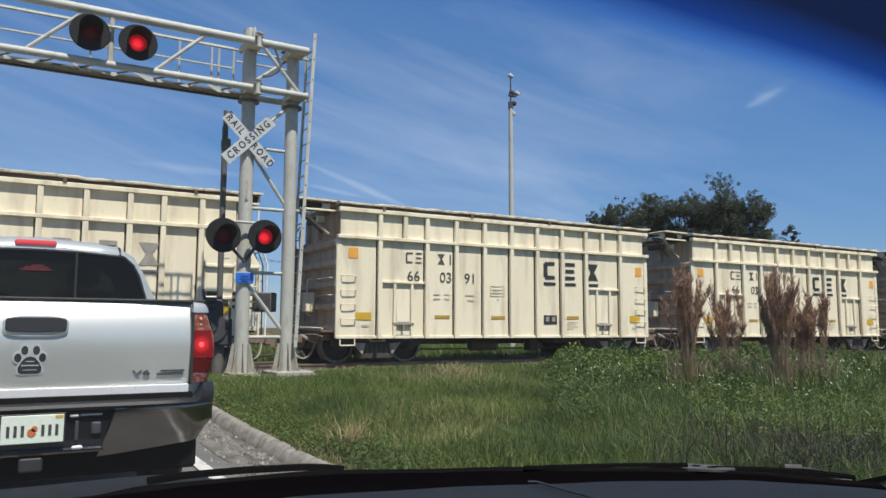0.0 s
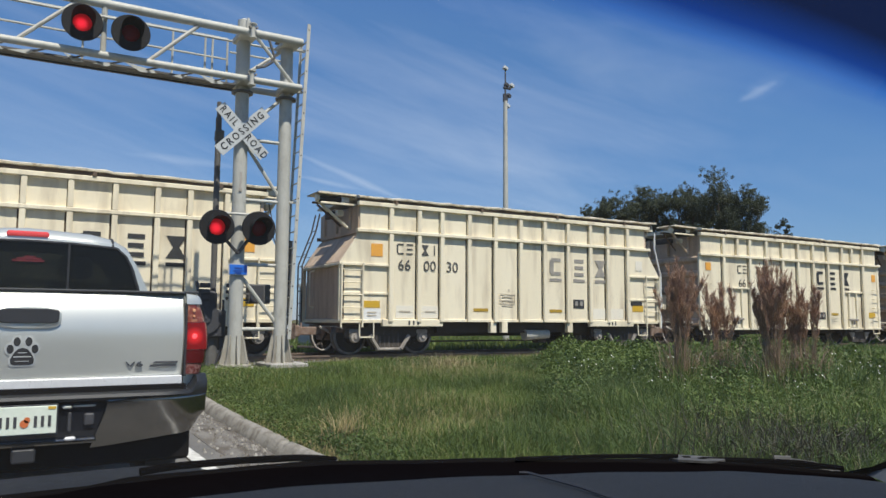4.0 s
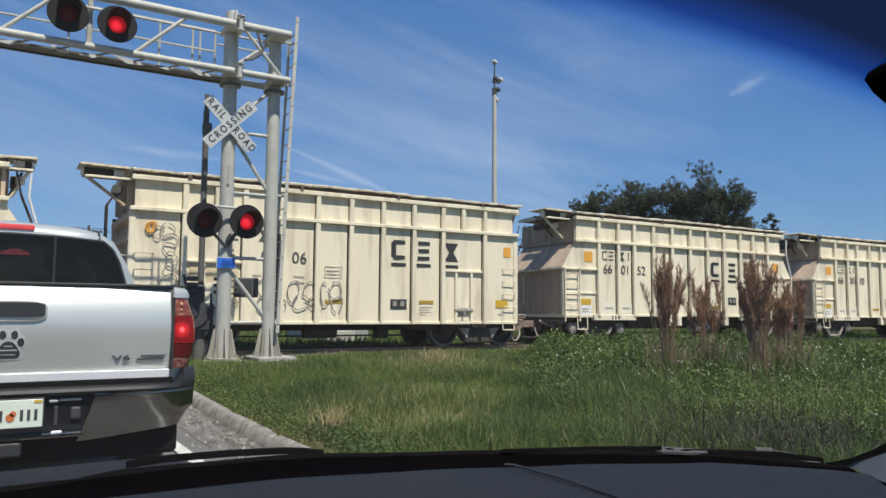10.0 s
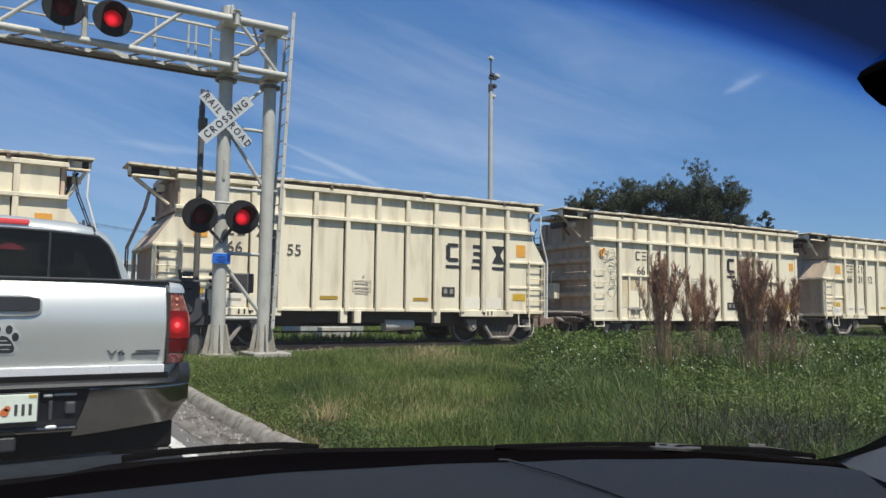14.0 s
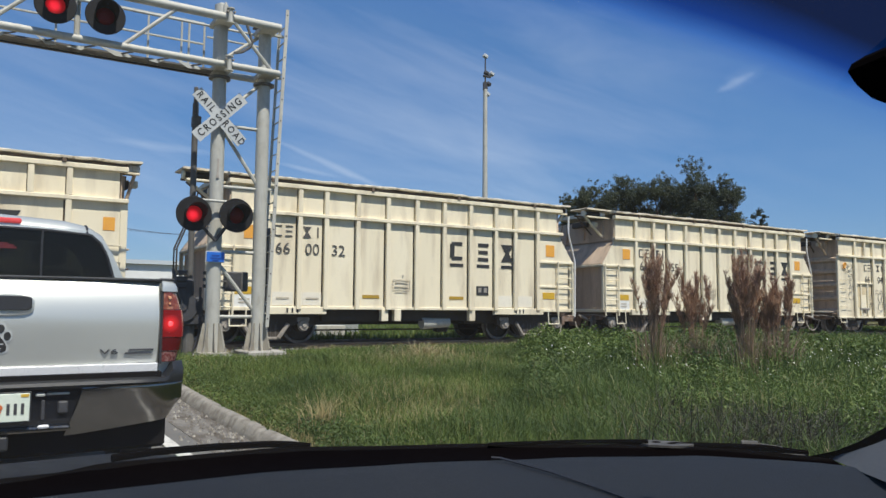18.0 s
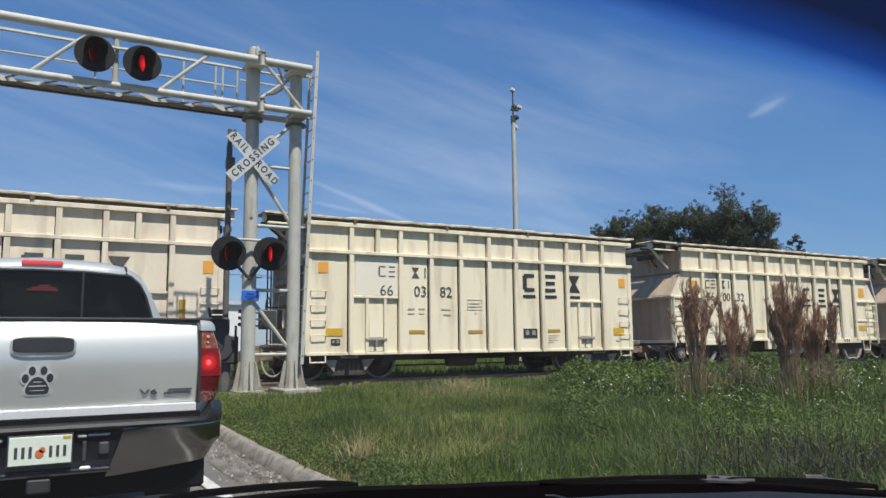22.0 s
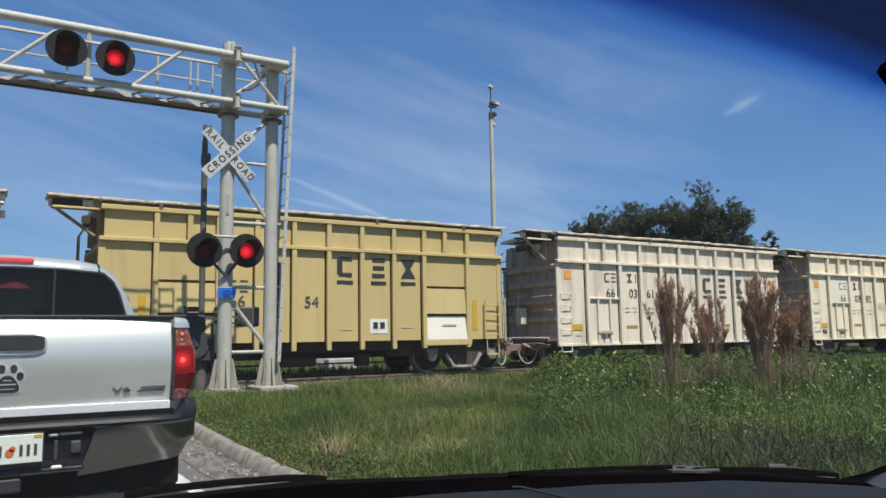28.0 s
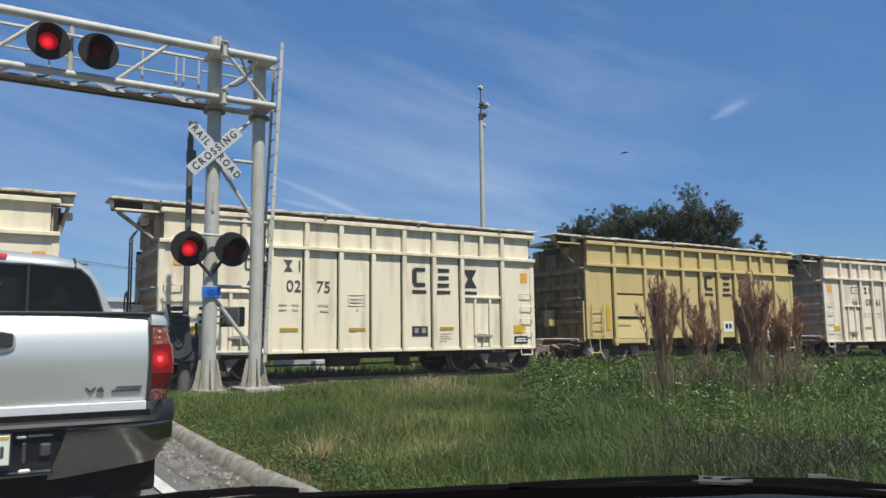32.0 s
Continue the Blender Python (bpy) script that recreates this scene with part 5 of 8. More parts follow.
        gp("lacing_plate", B((prism, [(x0 - w, ZB - 0.045 - lean), (x0 - 0.06, ZB - 0.03 + lean * 0.4), (x0, ZB - 0.05 + lean), (x0 - w * 0.5, ZB - 0.115)], "y", F + 0.195, F + 0.205)), "sign_white", "pale lacing plate")
        gp("lacing_bar", B((rod, (x0, F + 0.05, ZB - 0.04), (x0 - 0.28, F + 0.32, ZB - 0.07), 0.016, 6)), "gate_grey")
    # hand rails at the back
    for z in (6.34, 5.95):
        gp("hand_rail", B((rod, (L, 13.76, z), (3.35, 13.76, z), 0.02, 6)))
    for x in [2.95, 3.08, 3.35] + [2.38 - 1.45 * k for k in range(8)]:
        gp("rail_post", B((rod, (x, 13.76, ZB + 0.06), (x, 13.76, 6.34), 0.02, 6)))
    gp("hand_rail", B((rod, (3.4, 13.76, 6.1), (4.45, 13.76, 6.1), 0.02, 6)))
    # collars that hold the arm on the posts
    for x in (3.53, 4.34):
        for z in (ZT, ZB):
            gp("collar", B((box, x - 0.16, x + 0.16, F - 0.02, K + 0.02, z - 0.05, z + 0.05, 0.02)))
    # pinned clamps before the left post, flanges under the arm on both posts
    for z in (ZT, ZB):
        gp("clamp", B((rod, (3.56, F - 0.10, z - 0.12), (3.56, F - 0.10, z + 0.13), 0.042, 10), (rod, (3.56, F - 0.10, z - 0.135), (3.56, F - 0.10, z - 0.115), 0.075, 10), (rod, (3.56, F - 0.10, z + 0.115), (3.56, F - 0.10, z + 0.135), 0.07, 10)), lab="bolted pin clamp", smooth=True)
        gp("clamp_bolt", B((rod, (3.50, F - 0.10, z + 0.06), (3.50, F - 0.16, z + 0.06), 0.018, 6), (rod, (3.62, F - 0.10, z + 0.06), (3.62, F - 0.16, z + 0.06), 0.018, 6)), "iron")
    for x in (3.53, 4.34):
        gp("flange", B((rod, (x, Y, ZB - 0.17), (x, Y, ZB - 0.13), 0.19, 20)), "gate_grey", "dark round flange")
    gp("cap_plate", B((box, 4.16, 4.52, Y - 0.2, Y + 0.2, 6.31, 6.345, 0.008)), "gate_grey")
    gp("finial", B((rod, (3.5, F, ZT + 0.05), (3.5, F, ZT + 0.20), 0.05, 8, 0.045), (rod, (3.5, F, ZT + 0.20), (3.5, F, ZT + 0.26), 0.028, 8, 0.02)))
    gp("rail_stanchion", B((box, 3.52, 3.62, 13.70, 13.80, ZB - 0.05, 6.62, 0.01)), lab="square stanchion behind the post")
    gp("diagonal", B((rod, (3.6, F, ZT), (4.33, F, ZB + 0.05), 0.035)))
    gp("diagonal", B((rod, (3.6, K, ZB + 0.25), (4.33, K, ZT), 0.03)))
    gp("cable_guard", B((bent, [(3.66, F - 0.02, 5.60), (3.80, F - 0.02, 5.64), (3.93, F - 0.02, 5.74), (3.98, F - 0.02, 5.84), (3.95, F - 0.02, 5.95), (3.88, F - 0.02, 6.14)], 0.026)), "gate_grey", "dark bent conduit")
    # bracing between the posts
    for z in (4.38, 3.28, 2.12, 0.98):
        gp("brace", B((rod, (3.6, Y, z), (4.30, Y, z), 0.032, 10)))
    for z0, z1 in ((4.32, 3.34), (1.92, 1.06)):
        gp("diagonal", B((rod, (3.6, Y, z0), (4.28, Y, z1), 0.035)))
    gp("diagonal", B((rod, (3.62, Y, 4.6), (4.3, Y, 5.25), 0.03)))
    # ladder: a wide punched stile towards the road, a slim one behind, a dark climbing guard low down
    rail_x = lambda z: 4.405 + 0.0415 * z
    for y, w, lo, hi, m, lab in ((13.07, 0.031, 0.8, 6.66, "galv", "punched ladder stile"), (13.46, 0.026, 0.8, 6.5, "galv", "ladder stile")):
        bm = bmesh.new()
        loft(bm, [[(rail_x(z) - w, y - 0.008, z), (rail_x(z) + w, y - 0.008, z), (rail_x(z) + w, y + 0.03, z), (rail_x(z) + w - 0.012, y + 0.03, z), (rail_x(z) + w - 0.012, y + 0.006, z), (rail_x(z) - w, y + 0.006, z)] for z in (lo, hi)])
        gp("ladder_stile", bm, m, lab)
    for k in range(15):
        z = 0.95 + 0.40 * k
        gp("stile_hole", B((rod, (rail_x(z), 13.058, z), (rail_x(z), 13.0625, z), 0.013, 8)), "grey_dark")
    for k in range(19):
        z = 0.95 + 0.3 * k
        gp("ladder_rung", B((rod, (rail_x(z), 13.08, z), (rail_x(z), 13.46, z), 0.014, 6)))
    gp("climb_guard", B((box, 4.50, 4.56, 13.34, 13.42, 1.05, 2.60, 0.004)), "gate_grey", "dark climbing guard")
    for z in (1.2, 3.3, 5.4, 6.2):
        gp("ladder_bracket", B((box, 4.40, rail_x(z) + 0.02, 13.24, 13.30, z - 0.02, z + 0.02)))
    # crossbuck
    for rot, words, yy in ((-45, (("RAIL", -0.345), ("ROAD", 0.355)), 13.12), (45, (("CROSSING", 0.0),), 13.105)):
        bm = bmesh.new()
        box(bm, -0.575, 0.575, -0.005, 0.003, -0.108, 0.108)
        bmesh.ops.rotate(bm, verts=bm.verts[:], matrix=Matrix.Rotation(radians(-rot), 3, "Y"))
        bmesh.ops.translate(bm, verts=bm.verts[:], vec=(3.505, yy, 4.475))
        blade = gp("crossbuck_blade", bm, "sign_white", "white crossbuck blade with black words")
        for w, u in words:
            me = lettering(w, 0.178, 0.002, 1.45, 0.003)
            me.transform(Matrix.Diagonal((0.80 if w != "CROSSING" else 0.88, 1, 1, 1)))
            me.materials.append(M["black"])
            me.transform(Matrix.Translation(Vector((3.505, yy - 0.008, 4.475)) - o) @ Matrix.Rotation(radians(-rot), 4, "Y") @ Matrix.Translation((u, 0, 0)))
            part("words", me, "black", blade)
    gp("blue_sign", B((box, 3.36, 3.66, 13.13, 13.145, 1.93, 2.10)), "blue", "small blue notice plate")
    gp("sign_frame", B((box, 3.345, 3.675, 13.146, 13.155, 1.915, 2.115)), "sign_white")
    gp("notice_bar", B((box, 3.44, 3.58, 13.122, 13.128, 2.03, 2.05), (box, 3.42, 3.60, 13.122, 13.128, 1.985, 2.0), (box, 3.46, 3.56, 13.122, 13.128, 1.95, 1.965)), "navy")
    jb = gp("junction_box", B((box, 3.90, 4.30, 13.78, 14.02, 1.44, 1.80, 0.02)), "gate_grey", "dark electrical box on brackets")
    gp("box_lid", B((box, 3.92, 4.17, 13.772, 13.78, 1.46, 1.78, 0.004)), "grey_dark", parent=jb)
    for z in (1.50, 1.62, 1.74):
        gp("box_bracket", B((box, 3.55, 3.92, 13.80, 13.84, z - 0.015, z + 0.015), (box, 3.53, 3.57, 13.36, 13.84, z - 0.015, z + 0.015)), "gate_grey")
    gp("slot_cover", B((box, 3.50, 3.53, 13.165, 13.185, 3.45, 3.75), (box, 3.49, 3.54, 13.16, 13.185, 3.4, 3.46)), "iron")
    # lower flashers on a cross arm
    gp("lamp_arm", B((rod, (3.08, 13.05, 2.98), (3.80, 13.05, 2.98), 0.025)))
    for x in (3.08, 3.80):
        gp("lamp_bracket", B((bent, [(3.5, 13.15, 2.3), (x + (0.1 if x < 3.4 else -0.1), 13.08, 2.6), (x, 13.03, 2.72)], 0.03)), "grey_dark")
    drums = [lamp_head(g, 3.08, 12.95, 2.72, o), lamp_head(g, 3.80, 12.95, 2.74, o)]
    # upper flashers on the arm
    gp("lamp_arm", B((rod, (0.84, 12.78, 5.95), (1.55, 12.78, 5.95), 0.022), (rod, (1.18, 12.78, 5.95), (1.18, F, 5.95), 0.03)))
    drums += [lamp_head(g, 0.84, 12.70, 5.77, o), lamp_head(g, 1.55, 12.70, 5.74, o)]
    return drums


def build_gate_mast():
    g = thing("gate_mast", (3.26, 13.85, 0.2), "dark grey gate mast with its drive box behind the gantry", "crossing gate")
    part("mast", B((rod, (0, 0, 0.1), (0, 0, 4.65), 0.055, 12)), "gate_grey", g, smooth=True)
    part("drive_box", B((box, -0.17, 0.2, -0.2, 0.2, 0.62, 1.12, 0.03)), "grey_dark", g)
    part("gear_box", B((box, -0.24, 0.05, -0.16, 0.16, 1.12, 1.45, 0.04)), "grey_dark", g)
    part("foot", B((rod, (0, 0, 0.0), (0, 0, 0.62), 0.11, 12)), "gate_grey", g)
    part("counterweight", B((box, -0.34, -0.22, -0.1, 0.1, 0.3, 0.9, 0.03)), "grey_dark", g)
    part("top_bracket", B((box, -0.06, 0.10, -0.06, 0.06, 4.2, 4.42, 0.02)), "gate_grey", g)
    part("mast_tip", B((rod, (0, 0, 4.6), (0, 0, 4.95), 0.04, 10)), "gate_grey", g)
    for k in range(4):
        part("weight_plate", B((box, -0.30 + 0.01 * k, -0.10, -0.22, -0.05, 1.18 + 0.11 * k, 1.26 + 0.11 * k, 0.008)), "grey_dark", g, "dark counterweight plate")
    for k in range(3):
        part("weight_plate", B((box, 0.26, 0.50, 0.04, 0.14, 1.30 + 0.12 * k, 1.36 + 0.12 * k, 0.006)), "grey_dark", g, "dark counterweight plate")
    part("crank_disc", B((rod, (-0.16, -0.24, 0.95), (-0.16, -0.18, 0.95), 0.26, 20), (rod, (-0.16, -0.27, 0.95), (-0.16, -0.24, 0.95), 0.07, 10)), "grey_dark", g, "round crank cover", smooth=True)
    part("crank_arm", B((bent, [(-0.16, -0.26, 0.95), (-0.30, -0.26, 1.35), (-0.34, -0.2, 1.62)], 0.028)), "grey_dark", g)
    part("conduit", B((bent, [(0.05, -0.1, 0.1), (0.16, -0.14, 0.5), (0.16, -0.12, 1.3)], 0.022)), "grey_dark", g)


DRUMS = build_gantry()
build_gate_mast()


def flash():
    """The lamps alternate: each added drum makes half a turn in place of switching on or off, right-hand ones first
    lit.
    """
    half, t = 0.5405, 0.92 - 2 * 0.5405
    turns = []
    lit_right = True
    while t < 33:
        turns.append((t, lit_right))
        t += half
        lit_right = not lit_right
    for k, drum in enumerate(DRUMS):
        right = k % 2 == 1
        x, y, z = drum.location
        rows, ang = [], 0.0 if right else 180.0
        for t, lit in turns[1:]:
            if t < 0.05 or t > 31.9:
                continue
            f0 = round(t * FPS) - 1
            goal = ang + 180.0
            if not rows:
                rows.append((0.0, ang))
            for j in range(4):
                rows.append(((f0 + j) / FPS, ang + 60.0 * j))
            ang = goal
        rows.append((32.0, ang))
        walk(drum, [(t, pose(x, y, z, 0, 0, a)) for t, a in rows])

# ---- pickup ahead ----
def build_pickup():
    g = thing("pickup_truck", (0.14, 4.97, 0.0), "silver pickup truck with lit brake lamps standing at the crossing", "pickup truck")
    P = lambda name, bm, m, lab="", parent=g, smooth=False: part(name, bm, m, parent, lab, smooth=smooth)
    # tailgate: a bowed panel with a rolled top edge that leans in below its crease
    TAIL = [(0.80, 0.034), (0.90, 0.016), (1.0, 0.002), (1.07, -0.001), (1.12, 0.005), (1.18, 0.018), (1.23, 0.034), (1.27, 0.050)]

    def tail(z):
        return next(y0 + (y1 - y0) * (z - z0) / (z1 - z0) for (z0, y0), (z1, y1) in zip(TAIL, TAIL[1:]) if z <= z1 + 1e-6)

    def laid(bm, dy=0.0):
        """Lays flat work on the leaning panel."""
        for v in bm.verts:
            v.co.y += tail(min(1.27, max(0.80, v.co.z))) + dy
        return bm

    bm = bmesh.new()
    rings = []
    for x in (-0.875, -0.86, -0.5, 0, 0.5, 0.86, 0.875):
        e = 0.02 if abs(x) > 0.87 else 0.0
        c = 0.03 * (x / 0.87) ** 2
        rings.append([(x, tail(z) + c + e, z) for z in (0.80, 0.86, 0.90, 0.94, 0.98, 1.02, 1.06, 1.10, 1.14, 1.18, 1.23, 1.27)] + [(x, 0.062 + c, 1.295), (x, 0.08 + c, 1.308), (x, 0.105 + c, 1.308), (x, 0.11 + c, 1.28), (x, 0.11 + c, 0.80)])
    loft(bm, rings)
    P("tailgate", bm, "silver", "silver tailgate", smooth=True)
    P("tailgate_cap", B((box, -0.87, 0.87, 0.06, 0.15, 1.308, 1.325, 0.006)), "plastic", "black cap along the tailgate's top")
    P("tailgate_trim", B((box, -0.86, 0.86, 0.018, 0.06, 0.735, 0.798, 0.006)), "silver_white", "bright strip along the tailgate's foot")
    bm = bmesh.new()

    def rounded(cx, cz, w, h, n=3.6):
        pts = []
        for k in range(32):
            c, s = math.cos(math.pi * k / 16), math.sin(math.pi * k / 16)
            pts.append((cx + w / 2 * math.copysign(abs(c) ** (2 / n), c), cz + h / 2 * math.copysign(abs(s) ** (2 / n), s)))
        return pts

    loft(bm, [[(x, y, z) for x, z in rounded(-0.008, 1.163, 0.315 * k, 0.085 * k, 6.0)] for y, k in ((0.02, 1.0), (-0.014, 1.0), (-0.021, 0.97), (-0.023, 0.92))])
    P("tailgate_handle", bm, "plastic", "black tailgate handle")
    bm = bmesh.new()
    loft(bm, [[(x, y, z) for x, z in rounded(-0.008, 1.150 + d, 0.335 * k, 0.125 * k, 3.6)] for y, k, d in ((0.02, 1.03, 0.0), (-0.004, 1.0, 0.0), (-0.011, 0.94, 0.004))])
    P("handle_surround", bm, "silver", "silver dished rim round the handle", smooth=True)
    # paw-shaped sticker
    toes = ((-0.076, 0.972), (-0.036, 1.022), (0.036, 1.022), (0.076, 0.972))
    pad = [(0.0, 0.982), (0.03, 0.972), (0.055, 0.942), (0.074, 0.902), (0.07, 0.874), (0.05, 0.864), (-0.05, 0.864), (-0.07, 0.874), (-0.074, 0.902), (-0.055, 0.942), (-0.03, 0.972)]

    def oval(cx, cz, rx, rz):
        return [(cx + rx * math.cos(0.4488 * k), cz + rz * math.sin(0.4488 * k)) for k in range(14)]

    def shifted(poly, grow=1.0):
        return [(x * 0.82 * grow - 0.030, 0.948 + 0.85 * ((z - 0.92) * grow - 0.022)) for x, z in poly]

    st = P("paw_sticker", laid(B((prism, shifted(pad, 1.17), "y", -0.003, 0.003), *[(prism, shifted(oval(x, z, 0.034, 0.042)), "y", -0.0025, 0.003) for x, z in toes])), "sign_white", "white-edged black paw sticker")
    P("paw_pads", laid(B((prism, shifted(pad), "y", -0.0045, -0.003), *[(prism, shifted(oval(x, z, 0.022, 0.030)), "y", -0.004, -0.0025) for x, z in toes])), "black", parent=st)
    P("sticker_bar", laid(B((box, -0.052, -0.008, -0.006, -0.0045, 0.950, 0.955), (box, -0.074, 0.014, -0.006, -0.0045, 0.926, 0.933), (box, -0.066, 0.006, -0.006, -0.0045, 0.902, 0.906))), "sign_white", parent=st)
    # badges, as plain bars
    me = lettering("V6", 0.052)
    me.transform(Matrix.Translation((0.576, 0.029, 0.870)) @ Matrix.Diagonal((1.85, 1, 0.85, 1)))
    me.materials.append(M["grey_dark"])
    P("badge", me, "grey_dark", "small dark engine badge")
    P("badge", B((prism, [(0.665, 0.854), (0.82, 0.854), (0.825, 0.865), (0.67, 0.865)], "y", 0.034, 0.056), (prism, [(0.685, 0.876), (0.83, 0.876), (0.835, 0.886), (0.695, 0.886)], "y", 0.032, 0.056)), "grey_dark", "small dark badge")
    # bed sides and tail lamps
    for s in (-1, 1):
        bm = bmesh.new()
        rings = []
        for y, w, zl in ((0.10, 0.97, 0.62), (0.2, 0.99, 0.60), (0.55, 1.01, 0.60), (1.0, 1.01, 0.60), (1.68, 1.0, 0.58)):
            rings.append([(s * 0.88, y, zl), (s * (w - 0.03), y, zl), (s * w, y, 0.85), (s * (w + 0.005), y, 1.02), (s * (w - 0.015), y, 1.2), (s * (w - 0.04), y, 1.30), (s * 0.90, y, 1.315), (s * 0.88, y, 1.29)])
        loft(bm, rings)
        P("bed_side", bm, "silver", "silver bed side", smooth=True)
        P("rail_cap", B((box, s * 0.87, s * 0.96, 0.08, 1.66, 1.312, 1.33, 0.006)), "plastic")
        bm = bmesh.new()
        lamp = None

        def lens_ring(z, inset=0.0):
            w = 0.978 + 0.045 * (1 - ((z - 1.0) / 0.23) ** 2) - inset
            return [(s * 0.886, 0.035 + inset, z), (s * (w - 0.05), 0.04 + inset, z), (s * (w - 0.018), 0.058 + inset, z), (s * w, 0.10, z), (s * w, 0.22, z), (s * 0.886, 0.22, z)]

        for z0, z1, m, lab, k in ((0.80, 0.868, "rev_lens", "clear reversing lens", 0.004), (0.868, 0.955, "red_lens", "red lens", 0.0), (0.955, 1.13, "brake_glow" if s > 0 else "red_lit", "lit red brake lens", -0.004), (1.13, 1.245, "turn_lens", "amber and clear turn lens", 0.003)):
            bm = bmesh.new()
            loft(bm, [lens_ring(z0 + 0.002 + (z1 - z0 - 0.004) * j / 4, k) for j in range(5)])
            ob = P("tail_lamp" if lamp is None else "lens", bm, m, lab, g if lamp is None else lamp, smooth=True)
            lamp = lamp or ob
        P("bulb", B((rod, (s * 0.931, 0.044, 1.040), (s * 0.931, 0.030, 1.040), 0.030, 14, 0.012)), "red_hot", "bright brake bulb", lamp)
        # the turn lens's bright spots, put on as pale amber discs
        for z, r in ((1.205, 0.013), (1.168, 0.010)):
            P("lens_spot", B((rod, (s * 0.925, 0.046, z), (s * 0.925, 0.033, z), r, 12, r * 0.6)), "lens_spot_tone", "pale amber disc for a bright spot on the lens", lamp)
        P("lamp_gap", B((box, s * 0.872, s * 0.886, 0.04, 0.15, 0.79, 1.25)), "plastic")
        bm = bmesh.new()
        loft(bm, [[(s * 0.876, 0.03 + q, z), (s * (w - 0.03), 0.048 + q, z), (s * (w - 0.008), 0.07 + q, z), (s * w, 0.11, z), (s * w, 0.2, z), (s * 0.876, 0.2, z)] for z, w, q in ((1.245, 0.985, 0.0), (1.27, 0.982, 0.002), (1.292, 0.972, 0.008), (1.306, 0.955, 0.02), (1.313, 0.93, 0.036))])
        P("lamp_top", bm, "silver", "silver corner above the lamp", smooth=True)
    P("bed_floor", B((box, -0.87, 0.87, 0.12, 1.66, 0.72, 0.78)), "plastic")
    P("bed_front", B((box, -0.87, 0.87, 1.62, 1.68, 0.76, 1.3)), "silver")
    # bumper: a chrome shell bent round the corners, a black top tread, a dark recess round the plate
    def bumper_ring(x, slant=0.0):
        """One section; slant leans the inner end so that it runs inwards towards the ground."""
        k = max(0.0, (abs(x) - 0.70) / 0.32)
        b = 0.15 * k ** 2.2
        up = 0.055 * smooth01((abs(x) - 0.30) / 0.62) + 0.11 * smooth01((abs(x) - 0.90) / 0.12)
        d = math.copysign(slant, x)
        return [(x, 0.12, 0.675), (x, -0.086 + b, 0.675), (x, -0.091 + b, 0.673), (x, -0.093 + b, 0.668), (x, -0.092 + b, 0.655), (x - d * 0.3, -0.086 + b, 0.57), (x - d * 0.7, -0.07 + b, 0.47 + up * 0.8), (x - d, -0.045 + b, 0.392 + up), (x - d, 0.0 + b, 0.380 + up), (x, 0.12, 0.40 + up)]

    for s in (-1, 1):
        bm = bmesh.new()
        loft(bm, [bumper_ring(s * (0.425 + 0.595 * k / 18), 0.085 * (1 - k / 18) ** 3) for k in range(19)])
        P("bumper", bm, "chrome", "dull chrome rear bumper corner", smooth=True)
        P("bumper_trim", B((bent, [(s * 0.41, -0.094, 0.660), (s * 0.55, -0.098, 0.671), (s * 0.74, -0.098, 0.676), (s * 0.84, -0.074, 0.680), (s * 0.905, -0.030, 0.700)], 0.005, 6)), "chrome", "bright rolled edge of the bumper", smooth=True)
    bm = bmesh.new()
    loft(bm, [[(x, 0.12, 0.70), (x, -0.045, 0.70), (x, -0.06, 0.66), (x, -0.055, 0.50), (x, -0.05, 0.44), (x, 0.12, 0.42)] for x in (-0.44, 0.44)])
    P("bumper_recess", bm, "black_gloss", "dark glossy recess round the number plate")
    P("bumper_lip", B((box, -0.37, 0.37, -0.088, -0.04, 0.432, 0.462, 0.01)), "chrome", "chrome lower lip")
    bm = bmesh.new()
    rings = []
    for k in range(83):
        x = -1.025 + 2.05 * k / 82
        q = max(0.0, (abs(x) - 0.70) / 0.32)
        b = 0.15 * q ** 2.2
        r = 0.085 * smooth01((abs(x) - 0.90) / 0.06)
        rings.append([(x, 0.12, 0.665), (x, -0.088 + b, 0.672), (x, -0.094 + b, 0.682), (x, -0.108 + b, 0.690 + r * 0.3), (x, -0.100 + b, 0.708 + r * 0.6), (x, -0.05 + b, 0.717 + r), (x, 0.12, 0.717 + r)])
    loft(bm, rings)
    P("bumper_pad", bm, "pad", "black step pad with raised ends", smooth=True)
    # a near-black strip stands in for the shade between tailgate and bumper
    P("tailgate_gap", B((box, -0.875, 0.875, -0.030, 0.10, 0.700, 0.748)), "shade_black", "black strip for the shade in the gap under the tailgate")
    for s in (-1, 1):
        P("plate_lamp", B((box, s * 0.185, s * 0.235, -0.085, -0.05, 0.632, 0.650, 0.006), (box, s * 0.24, s * 0.36, -0.075, -0.05, 0.638, 0.650, 0.004)), "silver")
        P("step_block", B((box, s * 0.30, s * 0.355, -0.078, -0.05, 0.53, 0.60, 0.008)), "grey_dark")
        P("step_block", B((box, s * 0.215, s * 0.235, -0.074, -0.05, 0.50, 0.61, 0.004)), "grey_dark")
        P("bolt_cover", B((box, s * 0.20, s * 0.26, -0.098, -0.08, 0.452, 0.474, 0.008)), "silver_white")
    # number plate with bars for its characters
    P("plate_frame", B((box, -0.163, 0.163, -0.119, -0.110, 0.497, 0.668, 0.003)), "plastic", "black plate frame")
    pl = P("number_plate", B((box, -0.155, 0.155, -0.125, -0.118, 0.505, 0.66, 0.004)), "plate_green", "pale green number plate")
